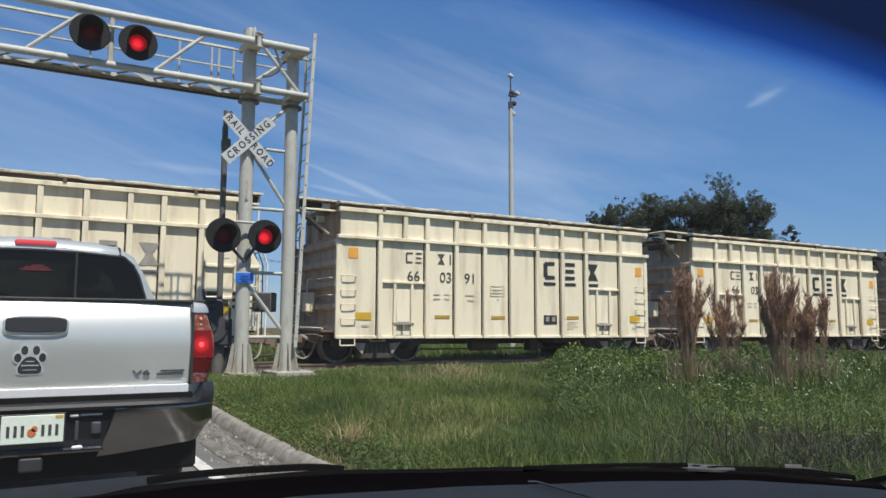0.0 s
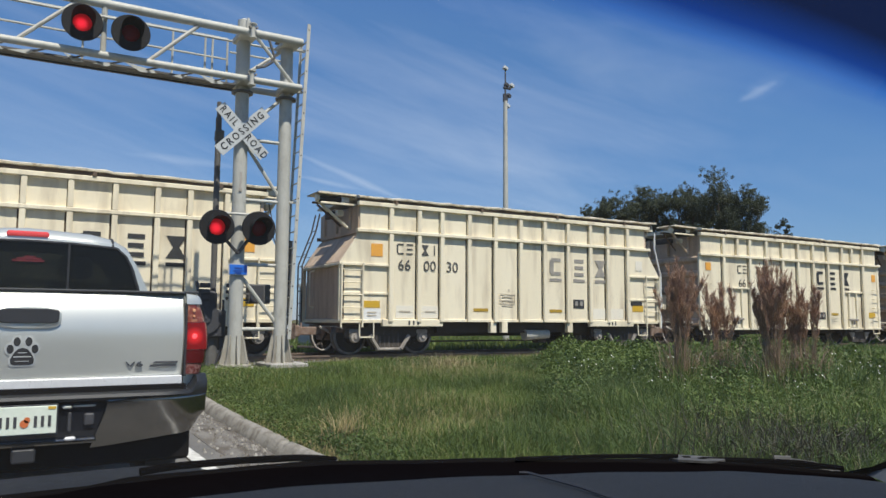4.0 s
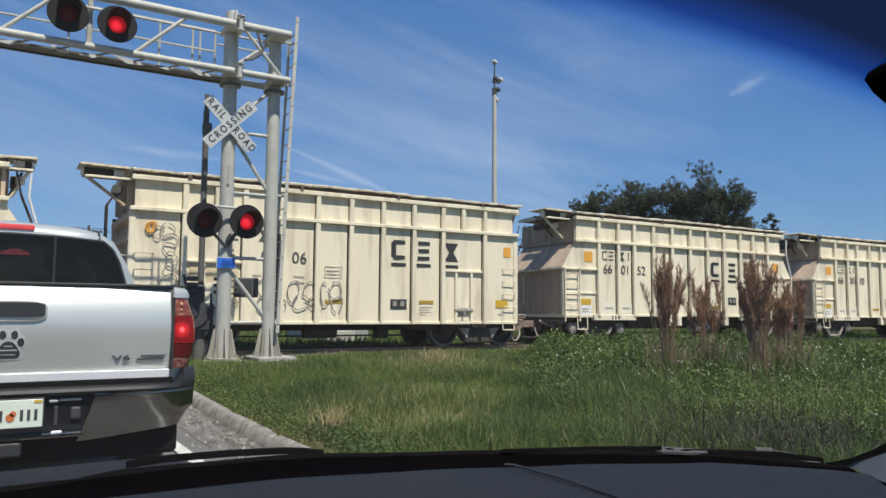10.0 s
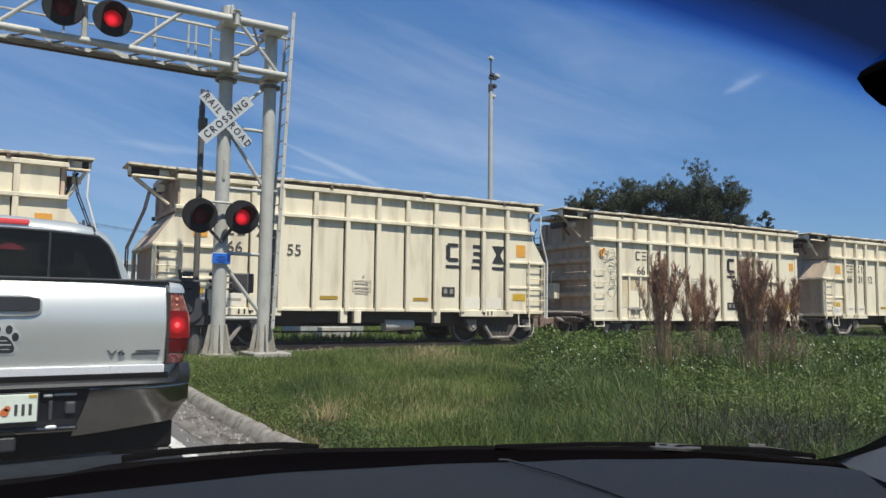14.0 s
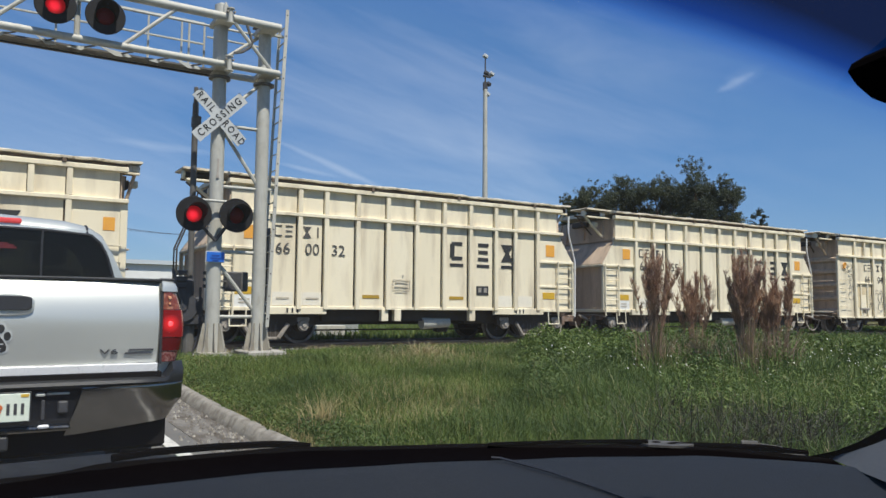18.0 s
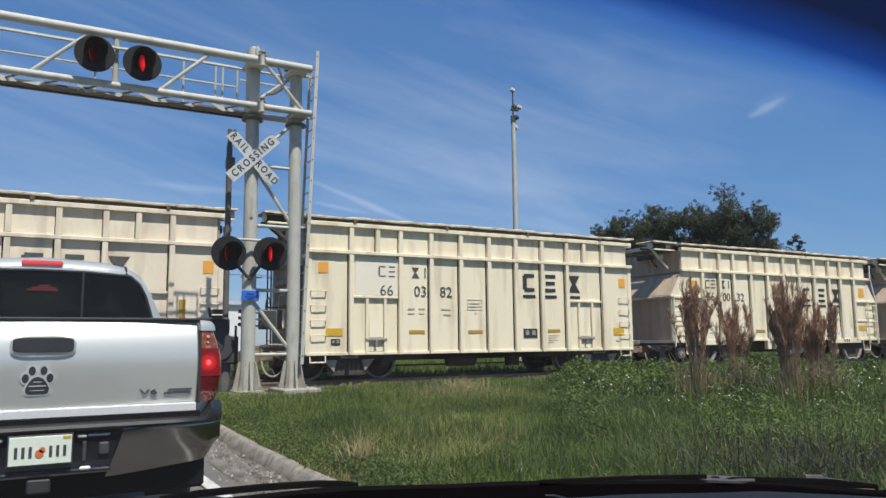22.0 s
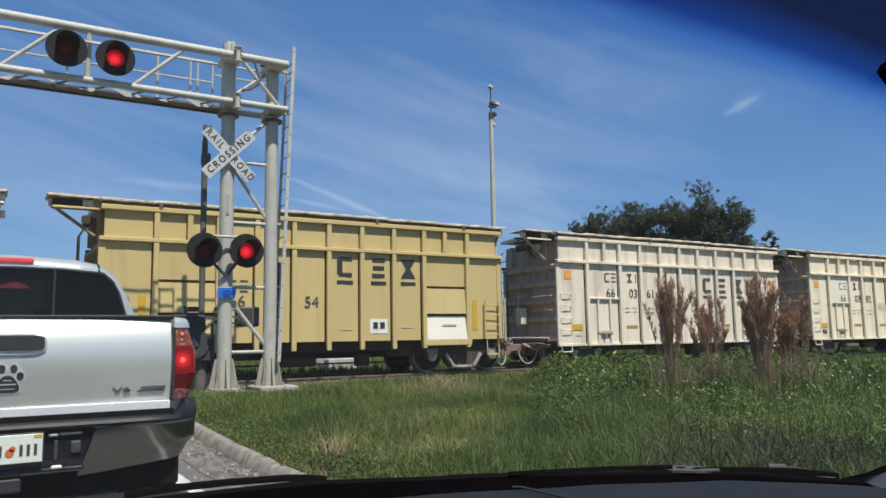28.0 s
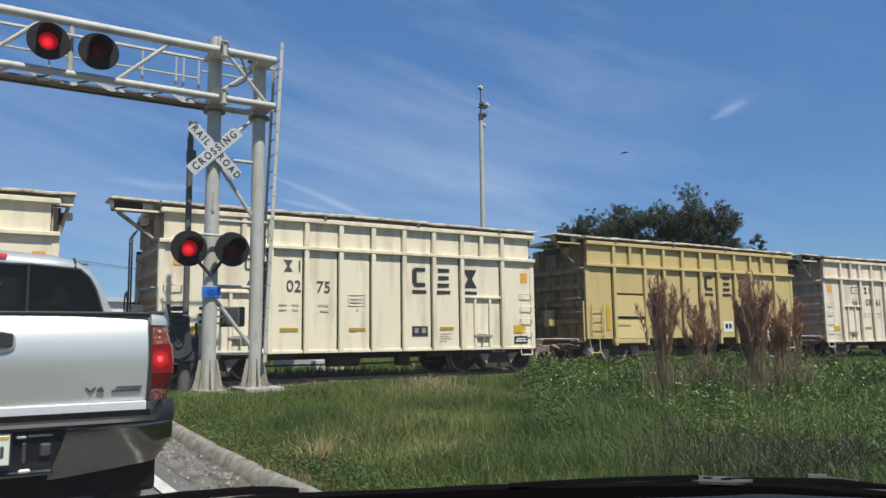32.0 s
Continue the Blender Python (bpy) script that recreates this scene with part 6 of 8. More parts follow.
    P("plate_bar", B(*[(box, x - 0.008, x + 0.008, -0.128, -0.125, 0.545, 0.605) for x in (-0.12, -0.085, -0.05, 0.05, 0.085, 0.12)]), "grey_dark", parent=pl)
    P("plate_emblem", B((rod, (-0.005, -0.125, 0.565), (-0.005, -0.129, 0.565), 0.022, 12), (rod, (0.008, -0.125, 0.585), (0.008, -0.129, 0.585), 0.016, 12)), "emblem", parent=pl)
    P("plate_tab", B((box, 0.11, 0.15, -0.128, -0.125, 0.64, 0.656)), "amber", parent=pl)
    P("hitch", B((box, -0.06, 0.06, -0.08, 0.25, 0.34, 0.42, 0.01)), "plastic", "dark hitch receiver")
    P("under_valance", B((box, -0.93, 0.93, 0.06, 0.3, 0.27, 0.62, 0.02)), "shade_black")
    # cab
    prof = [(-0.97, 0.55), (-0.98, 0.95), (-0.955, 1.25), (-0.90, 1.36), (-0.80, 1.62), (-0.73, 1.74), (-0.62, 1.805), (-0.45, 1.84), (0, 1.865), (0.45, 1.84), (0.62, 1.805), (0.73, 1.74), (0.80, 1.62), (0.90, 1.36), (0.955, 1.25), (0.98, 0.95), (0.97, 0.55)]
    bm = bmesh.new()
    rings = []
    for y, k, dz in ((1.692, 0.985, -0.078), (1.702, 0.99, -0.062), (1.73, 0.995, -0.036), (1.775, 1.0, -0.012), (1.84, 1.0, 0.0), (2.6, 1.0, 0.0), (3.3, 0.99, -0.04), (4.1, 1.0, 0.0)):
        top = 9 if y < 4 else 1.3
        rings.append([(x * k, y, min(z + dz * (z > 1.5), top)) for x, z in prof])
    loft(bm, rings, caps=False)
    gone = [f for f in bm.faces if 3.3 < f.calc_center_median().y < 4.1 and f.calc_center_median().z > 1.35 and abs(f.calc_center_median().x) < 0.78]
    bmesh.ops.delete(bm, geom=gone, context="FACES")
    P("cab", bm, "silver", "silver cab", smooth=True)
    glass = [(-0.835, 1.33), (-0.815, 1.40), (-0.765, 1.56), (-0.715, 1.655), (-0.64, 1.722), (-0.3, 1.745), (0, 1.75), (0.3, 1.745), (0.64, 1.722), (0.715, 1.655), (0.765, 1.56), (0.815, 1.40), (0.835, 1.33)]
    back = [(-0.955, 1.25), (-0.905, 1.36), (-0.81, 1.57), (-0.745, 1.68), (-0.64, 1.755), (-0.3, 1.782), (0, 1.790), (0.3, 1.782), (0.64, 1.755), (0.745, 1.68), (0.81, 1.57), (0.905, 1.36), (0.955, 1.25)]
    bm = bmesh.new()
    sheet(bm, [[(x, 1.73, z) for x, z in back], [(x, 1.695, z) for x, z in back], [(x, 1.69, z) for x, z in glass], [(x, 1.72, z) for x, z in glass]])
    P("cab_back", bm, "silver", "silver surround of the rear window", smooth=True)
    P("window_seal", B((bent, [(x, 1.688, z) for x, z in glass], 0.011, 6)), "plastic", "black rubber seal")
    bm = bmesh.new()
    sheet(bm, [[(x * 0.985, 3.32, z - 0.045) for x, z in prof[4:13]], [(x * 0.99, 4.08, 1.31) for x, z in prof[4:13]]])
    P("windscreen", bm, "see_through", "tinted windscreen", smooth=True)
    bm = bmesh.new()
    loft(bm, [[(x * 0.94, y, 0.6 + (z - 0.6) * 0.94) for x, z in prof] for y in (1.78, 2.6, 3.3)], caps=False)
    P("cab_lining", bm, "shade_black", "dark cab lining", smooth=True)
    for s in (-1, 1):
        seat = P("seat", B((box, s * 0.40 - 0.25, s * 0.40 + 0.25, 2.40, 2.56, 0.7, 1.47, 0.05)), "plastic", "dark seat back")
        P("headrest", B((box, s * 0.40 - 0.14, s * 0.40 + 0.14, 2.42, 2.52, 1.50, 1.70, 0.04), (rod, (s * 0.40 - 0.06, 2.47, 1.44), (s * 0.40 - 0.06, 2.47, 1.52), 0.008, 6), (rod, (s * 0.40 + 0.06, 2.47, 1.44), (s * 0.40 + 0.06, 2.47, 1.52), 0.008, 6)), "plastic", "dark headrest", seat)
    P("dash_panel", B((box, -0.86, 0.86, 3.55, 4.0, 0.8, 1.28, 0.05)), "plastic", "dark dashboard")
    P("rear_window", B((prism, glass, "y", 1.686, 1.691)), "see_through", "dark tinted rear window")
    P("window_bar", B((box, -0.30, -0.285, 1.679, 1.684, 1.33, 1.74), (box, 0.285, 0.30, 1.679, 1.684, 1.33, 1.74)), "plastic")
    P("window_mark", B((box, -0.07, 0.10, 1.678, 1.682, 1.606, 1.618), (box, -0.10, 0.12, 1.678, 1.682, 1.588, 1.602), (box, -0.02, 0.06, 1.678, 1.682, 1.622, 1.632)), "faint_red", "faint red lettering strip on the glass")
    for s in (-1, 1):
        bm = bmesh.new()
        sk = lambda z: 0.912 - (z - 1.34) * 0.385
        loft(bm, [[(s * (sk(z) + d), y, z) for y, z in ((1.95, 1.36), (2.02, 1.66), (3.15, 1.66), (3.7, 1.36))] for d in (-0.02, 0.012)])
        P("side_window", bm, "tint")
        P("roof_joint", B((bent, [(s * 0.612, 1.69, 1.735), (s * 0.612, 1.715, 1.768), (s * 0.612, 1.765, 1.796), (s * 0.612, 1.84, 1.808), (s * 0.612, 3.0, 1.806)], 0.009)), "plastic")
    P("high_brake_lamp", B((box, -0.145, 0.145, 1.676, 1.76, 1.785, 1.825, 0.012)), "high_lit", "lit red high-level brake lamp")
    bm = bmesh.new()
    loft(bm, [[(x, y, z) for x, z in ((-0.96, 0.5), (-0.98, 0.9), (-0.8, zt), (0.8, zt), (0.98, 0.9), (0.96, 0.5))] for y, zt in ((4.1, 1.28), (4.9, 1.2), (5.25, 1.1), (5.32, 0.9))])
    P("bonnet", bm, "silver", smooth=True)
    for s in (-1, 1):
        for y in (0.95, 4.35):
            wbm = bmesh.new()
            ring_profile(wbm, [(0.20, -0.12), (0.34, -0.125), (0.385, -0.09), (0.39, 0.09), (0.34, 0.125), (0.20, 0.12)], 28)
            bmesh.ops.rotate(wbm, verts=wbm.verts[:], matrix=Matrix.Rotation(radians(90), 3, "Z"))
            w = part("wheel", wbm, "rubber", g, "black tyre", at=(s * 0.85, y, 0.39), smooth=True)
            rb = bmesh.new()
            ring_profile(rb, [(0.0, -0.06), (0.06, -0.07), (0.19, -0.05), (0.21, -0.11), (0.21, 0.11), (0.0, 0.05)], 20)
            bmesh.ops.rotate(rb, verts=rb.verts[:], matrix=Matrix.Rotation(radians(90), 3, "Z"))
            part("rim", rb, "chrome", w, smooth=True)
    P("axle", B((rod, (-0.8, 0.95, 0.39), (0.8, 0.95, 0.39), 0.06, 10), (box, -0.9, 0.9, 0.3, 5.1, 0.42, 0.60)), "under")


build_pickup()

# ---- own car ----
def along(x, pts):
    for (x0, y0), (x1, y1) in zip(pts, pts[1:]):
        if x <= x1:
            return y0 + (y1 - y0) * smooth01((x - x0) / (x1 - x0)) * 0.4 + (y1 - y0) * (x - x0) / (x1 - x0) * 0.6
    return pts[-1][1]


CX = 0.30
OUTER = [(-0.75, 0.70), (-0.55, 1.0), (-0.3, 1.17), (0.03, 1.24), (0.12, 1.245), (0.19, 1.285), (0.45, 1.28), (0.72, 1.17), (1.04, 1.0), (1.16, 0.865), (1.24, 0.70)]
INNER = [(-0.75, 0.55), (-0.55, 0.9), (-0.3, 1.06), (0.03, 1.11), (0.38, 1.11), (0.6, 1.06), (0.83, 0.98), (1.05, 0.88), (1.15, 0.78), (1.22, 0.60)]


def build_cabin():
    xs = [-0.74 + 0.02 * k for k in range(99)]
    car = thing("own_car", (CX, 0.3, 0.0), "dark car from whose driver's seat the view is taken", "car")
    o = Vector((CX, 0.3, 0))

    def P(name, bm, m, lab="", parent=car, smooth=False):
        bmesh.ops.translate(bm, verts=bm.verts[:], vec=-o)
        return part(name, bm, m, parent, lab, smooth=smooth)

    # dashboard top, falling away to the driver
    bm = bmesh.new()
    rows = []
    for k, (u, z) in enumerate(((0, 0.903), (0.08, 0.908), (0.3, 0.915), (0.6, 0.92), (0.85, 0.915), (0.95, 0.90), (1.0, 0.86), (1.02, 0.7))):
        rows.append([(x, along(x, INNER) * (1 - u) + 0.22 * u, z) for x in xs])
    sheet(bm, rows)
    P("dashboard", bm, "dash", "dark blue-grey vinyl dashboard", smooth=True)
    # seam of the airbag lid
    P("airbag_seam", B((bent, [(0.722, 1.0, 0.9105), (0.73, 0.987, 0.9115), (0.718, 0.853, 0.917), (0.70, 0.727, 0.9195), (0.68, 0.6, 0.921)], 0.0022, 4)), "plastic")
    # black cowl between the dash and the glass
    bm = bmesh.new()
    sheet(bm, [[(x, along(x, INNER) - 0.004, 0.900) for x in xs], [(x, along(x, INNER) * 0.5 + along(x, OUTER) * 0.5, 0.888) for x in xs], [(x, along(x, OUTER) - 0.02, 0.898) for x in xs], [(x, along(x, OUTER), 0.906) for x in xs], [(x, along(x, OUTER) + 0.03, 0.88) for x in xs], [(x, along(x, OUTER) + 0.06, 0.80) for x in xs]])
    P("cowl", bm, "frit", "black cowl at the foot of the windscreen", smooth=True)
    # wipers lying on the cowl
    P("wiper_arm", B((bent, [(0.20, 1.29, 0.911), (0.26, 1.295, 0.914), (0.36, 1.295, 0.9135), (0.455, 1.285, 0.9115), (0.49, 1.28, 0.9085), (0.52, 1.265, 0.905)], 0.006)), "frit", "black wiper arm")
    P("wiper_arm", B((bent, [(0.80, 1.12, 0.906), (0.95, 1.05, 0.909), (1.06, 0.985, 0.910)], 0.004)), "frit", "black wiper arm")
    piv = P("wiper_pivot", B((prism, [(1.046, 1.03), (1.07, 1.026), (1.09, 1.01), (1.118, 0.978), (1.134, 0.955), (1.128, 0.938), (1.099, 0.93), (1.07, 0.952), (1.05, 0.975)], "z", 0.9025, 0.9065)), "pivot", "worn wiper pivot")
    for x, y in ((1.065, 1.0), (1.082, 0.985), (1.096, 0.962)):
        P("pivot_hole", B((rod, (x, y, 0.9066), (x, y, 0.9072), 0.008, 8)), "frit", parent=piv)
    P("nozzle_rail", B((bent, [(1.10, 0.965, 0.9025), (1.17, 0.915, 0.9025), (1.24, 0.87, 0.9), (1.29, 0.82, 0.893)], 0.006, 6)), "frit", "black rail under the washer nozzle")
    P("washer_nozzle", B((rod, (1.226, 0.911, 0.903), (1.248, 0.893, 0.903), 0.006, 8), (rod, (1.248, 0.893, 0.903), (1.259, 0.85, 0.902), 0.0022, 5), (rod, (1.149, 0.873, 0.902), (1.227, 0.786, 0.902), 0.0014, 5)), "pivot")
    # grey trim at the pillar's foot, with the black seal over it
    bm = bmesh.new()
    sheet(bm, [[(1.303, 0.8, 0.886), (1.274, 0.74, 0.909), (1.248, 0.68, 0.935), (1.22, 0.62, 0.964)], [(1.274, 0.76, 0.893), (1.177, 0.68, 0.907), (1.062, 0.58, 0.923), (0.979, 0.5, 0.933)]])
    P("pillar_trim", bm, "trim_grey", "grey trim at the pillar's foot", smooth=True)
    bm = bmesh.new()
    sheet(bm, [[(1.271, 0.82, 0.888), (1.283, 0.765, 0.908), (1.265, 0.715, 0.932), (1.258, 0.685, 0.95), (1.241, 0.63, 0.985)], [(1.300, 0.80, 0.885), (1.285, 0.755, 0.902), (1.262, 0.71, 0.922), (1.247, 0.677, 0.934), (1.22, 0.62, 0.962)]])
    P("pillar_seal", bm, "frit", "black rubber seal at the pillar's foot", smooth=True)
    # windscreen, with its blue shade band along the top
    glass = bpy.data.materials.new("windscreen_glass")
    glass.use_nodes = True
    nt = glass.node_tree
    nt.nodes.clear()
    out, tr = nt.nodes.new("ShaderNodeOutputMaterial"), nt.nodes.new("ShaderNodeBsdfTransparent")
    tc, sep, mr = nt.nodes.new("ShaderNodeTexCoord"), nt.nodes.new("ShaderNodeSeparateXYZ"), nt.nodes.new("ShaderNodeMapRange")
    ramp = nt.nodes.new("ShaderNodeValToRGB")
    mr.inputs["From Min"].default_value, mr.inputs["From Max"].default_value = 1.368, 1.423
    e = ramp.color_ramp.elements
    e[0].color, e[1].color = (0.97, 0.985, 0.98, 1), (0.012, 0.040, 0.10, 1)
    for at, tone in ((0.14, (0.91, 0.95, 0.98)), (0.375, (0.74, 0.85, 0.955)), (0.53, (0.38, 0.60, 0.90)), (0.70, (0.045, 0.18, 0.48))):
        e.new(at).color = (*tone, 1)
    nt.links.new(tc.outputs["Object"], sep.inputs[0])
    # the band follows the bowed top edge of the glass
    sq = nt.nodes.new("ShaderNodeMath")
    sq.operation = "MULTIPLY"
    nt.links.new(sep.outputs[0], sq.inputs[0])
    nt.links.new(sep.outputs[0], sq.inputs[1])
    bow = nt.nodes.new("ShaderNodeMath")
    bow.operation = "MULTIPLY_ADD"
    bow.inputs[1].default_value = 0.115
    nt.links.new(sq.outputs[0], bow.inputs[0])
    nt.links.new(sep.outputs[2], bow.inputs[2])
    nt.links.new(bow.outputs[0], mr.inputs[0])
    nt.links.new(mr.outputs[0], ramp.inputs[0])
    nt.links.new(ramp.outputs[0], tr.inputs[0])
    # a thin film of dust catches the sun
    dust, film = nt.nodes.new("ShaderNodeBsdfTranslucent"), nt.nodes.new("ShaderNodeMixShader")
    dust.inputs[0].default_value = (0.8, 0.8, 0.78, 1)
    film.inputs[0].default_value = 0.010
    nt.links.new(tr.outputs[0], film.inputs[1])
    nt.links.new(dust.outputs[0], film.inputs[2])
    nt.links.new(film.outputs[0], out.inputs[0])
    bm = bmesh.new()
    rows = []
    for k in range(9):
        u = k / 8
        row = []
        for i in range(25):
            x = -0.74 + 1.98 * i / 24
            y0 = along(x, OUTER) - 0.01
            z = 0.90 + 0.62 * u
            # true plane for the band's height, bowed less towards the top
            y = y0 * (1 - u) + (0.225 - 0.10 * ((x - CX) / 0.9) ** 2) * u
            row.append((x * (1 - 0.12 * u) + CX * 0.12 * u, y, z))
        rows.append(row)
    sheet(bm, rows)
    ws = P("windscreen", bm, glass, "clear windscreen with a blue shade band", smooth=True)
    ws.visible_shadow = False
    # rear-view mirror
    bm = bmesh.new()
    prism(bm, [(-0.127, 0.0), (-0.124, 0.005), (-0.114, 0.011), (-0.095, 0.018), (0.1, 0.024), (0.13, 0.0), (0.1, -0.022), (-0.095, -0.020), (-0.110, -0.016), (-0.121, -0.008)], "y", -0.012, 0.018)
    bmesh.ops.rotate(bm, verts=bm.verts[:], matrix=Matrix.Rotation(radians(-20), 3, "Z"))
    bmesh.ops.translate(bm, verts=bm.verts[:], vec=(0.581, 0.199, 1.299))
    mir = P("rear_view_mirror", bm, "frit", "black rear-view mirror")
    P("mirror_stem", B((rod, (0.74, 0.36, 1.36), (0.74, 0.36, 1.46), 0.012)), "plastic", parent=mir)
    # shell: bonnet, roof, pillars, sides, wheels
    bm = bmesh.new()
    rows = [[(CX + x * w, y, z - 0.06 * abs(x) ** 3 - 0.07 * smooth01((x * w - 0.02) / 0.35)) for x in (-1, -0.8, -0.4, -0.1, 0, 0.1, 0.2, 0.3, 0.4, 0.8, 1)] for y, z, w in ((0.72, 0.66, 0.90), (1.35, 0.80, 0.88), (1.6, 0.815, 0.87), (1.9, 0.81, 0.85), (2.15, 0.75, 0.82), (2.3, 0.6, 0.78), (2.3, 0.25, 0.76))]
    sheet(bm, rows)
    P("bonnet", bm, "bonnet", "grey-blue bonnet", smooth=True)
    bm = bmesh.new()
    rows = [[(CX + x * 0.88, y, z - 0.05 * x * x) for x in (-1, -0.5, 0, 0.5, 1)] for y, z in ((0.10, 1.53), (-0.1, 1.56), (-0.8, 1.58), (-1.5, 1.5), (-2.2, 1.05))]
    sheet(bm, rows)
    P("roof", bm, "plastic", "dark roof", smooth=True)
    for s in (-1, 1):
        P("pillar", B((rod, (CX + s * 1.0, 0.66, 0.88), (CX + s * 0.92, 0.10, 1.5), 0.045)), "frit", "dark windscreen pillar")
        bm = bmesh.new()
        sheet(bm, [[(CX + s * w, y, min(z, 0.85 * zk)) for y, zk in ((2.2, 0.55), (1.2, 0.7), (0.7, 1), (-0.8, 1), (-2.3, 1))] for w, z in ((0.82, 0.25), (0.93, 0.5), (0.95, 0.85))])
        P("body_side", bm, "plastic", "dark body side")
        for y in (1.45, -1.25):
            wb = bmesh.new()
            ring_profile(wb, [(0.18, -0.1), (0.30, -0.1), (0.325, -0.07), (0.325, 0.07), (0.30, 0.1), (0.18, 0.1)], 24)
            bmesh.ops.rotate(wb, verts=wb.verts[:], matrix=Matrix.Rotation(radians(90), 3, "Z"))
            part("wheel", wb, "rubber", car, "black tyre", at=(s * 0.82, y - 0.3, 0.325), smooth=True)
    P("floor_pan", B((box, CX - 0.85, CX + 0.85, -2.2, 2.1, 0.2, 0.3)), "plastic")
    for x in (CX - 0.38, CX + 0.38):
        P("seat", B((box, x - 0.25, x + 0.25, -0.75, -0.2, 0.3, 0.55, 0.05), (box, x - 0.25, x + 0.25, -0.95, -0.78, 0.5, 1.15, 0.06)), "plastic", "dark seat")


build_cabin()

# ---- plants ----
def blades(name, spots, material, label, rnd, kind="stuff", category="grass", parent=None, lean=0.5):
    """Curved tapering blades. spots: (x, y, z, height, width)."""
    vs, fs = [], []
    for x, y, z, h, w in spots:
        a = rnd.uniform(0, 2 * math.pi)
        b = rnd.uniform(0, 2 * math.pi)
        l = h * lean * rnd.random()
        dx, dy = math.cos(a) * w / 2, math.sin(a) * w / 2
        ex, ey = math.cos(b) * l, math.sin(b) * l
        n = len(vs)
        vs += [(x - dx, y - dy, z), (x + dx, y + dy, z), (x - dx * 0.8 + ex * 0.35, y - dy * 0.8 + ey * 0.35, z + h * 0.55), (x + dx * 0.8 + ex * 0.35, y + dy * 0.8 + ey * 0.35, z + h * 0.55), (x + ex, y + ey, z + h * (1 - 0.25 * l / h))]
        fs += [(n, n + 1, n + 3, n + 2), (n + 2, n + 3, n + 4)]
    me = bpy.data.meshes.new(name)
    me.from_pydata(vs, [], fs)
    me.materials.append(M[material])
    ob = new(name, me)
    if parent is not None:
        ob.parent = parent
        return tagged(ob, label)
    return tagged(ob, label, category, "", kind)


def leaf_mesh(name, pts, size, material, rs, ratio=0.5, flat=1.0):
    """Small four-sided leaves at the points, each turned its own way; flat below 1 lays them level."""
    u = rs.normal(size=pts.shape) * (1, 1, flat)
    u /= np.linalg.norm(u, axis=1, keepdims=True)
    v = np.cross(u, rs.normal(size=pts.shape) * (flat, flat, 1))
    v *= ratio / np.linalg.norm(v, axis=1, keepdims=True)
    k = np.asarray(size)[:, None]
    vs = np.stack([pts - u * k, pts - v * k, pts + u * k, pts + v * k], axis=1).reshape(-1, 3)
    me = bpy.data.meshes.new(name)
    me.from_pydata(vs.tolist(), [], np.arange(len(vs)).reshape(-1, 4).tolist())
    me.materials.append(M[material])
    return me


def tall_share(x, y):
    """How far the verge has grown up here: low by the kerb and the gantry, waist-high weeds further along."""
    return smooth01((x - 0.74 * y - 0.1 + 0.5 * noise.noise((x * 0.5, y * 0.5, 9))) / 1.3)


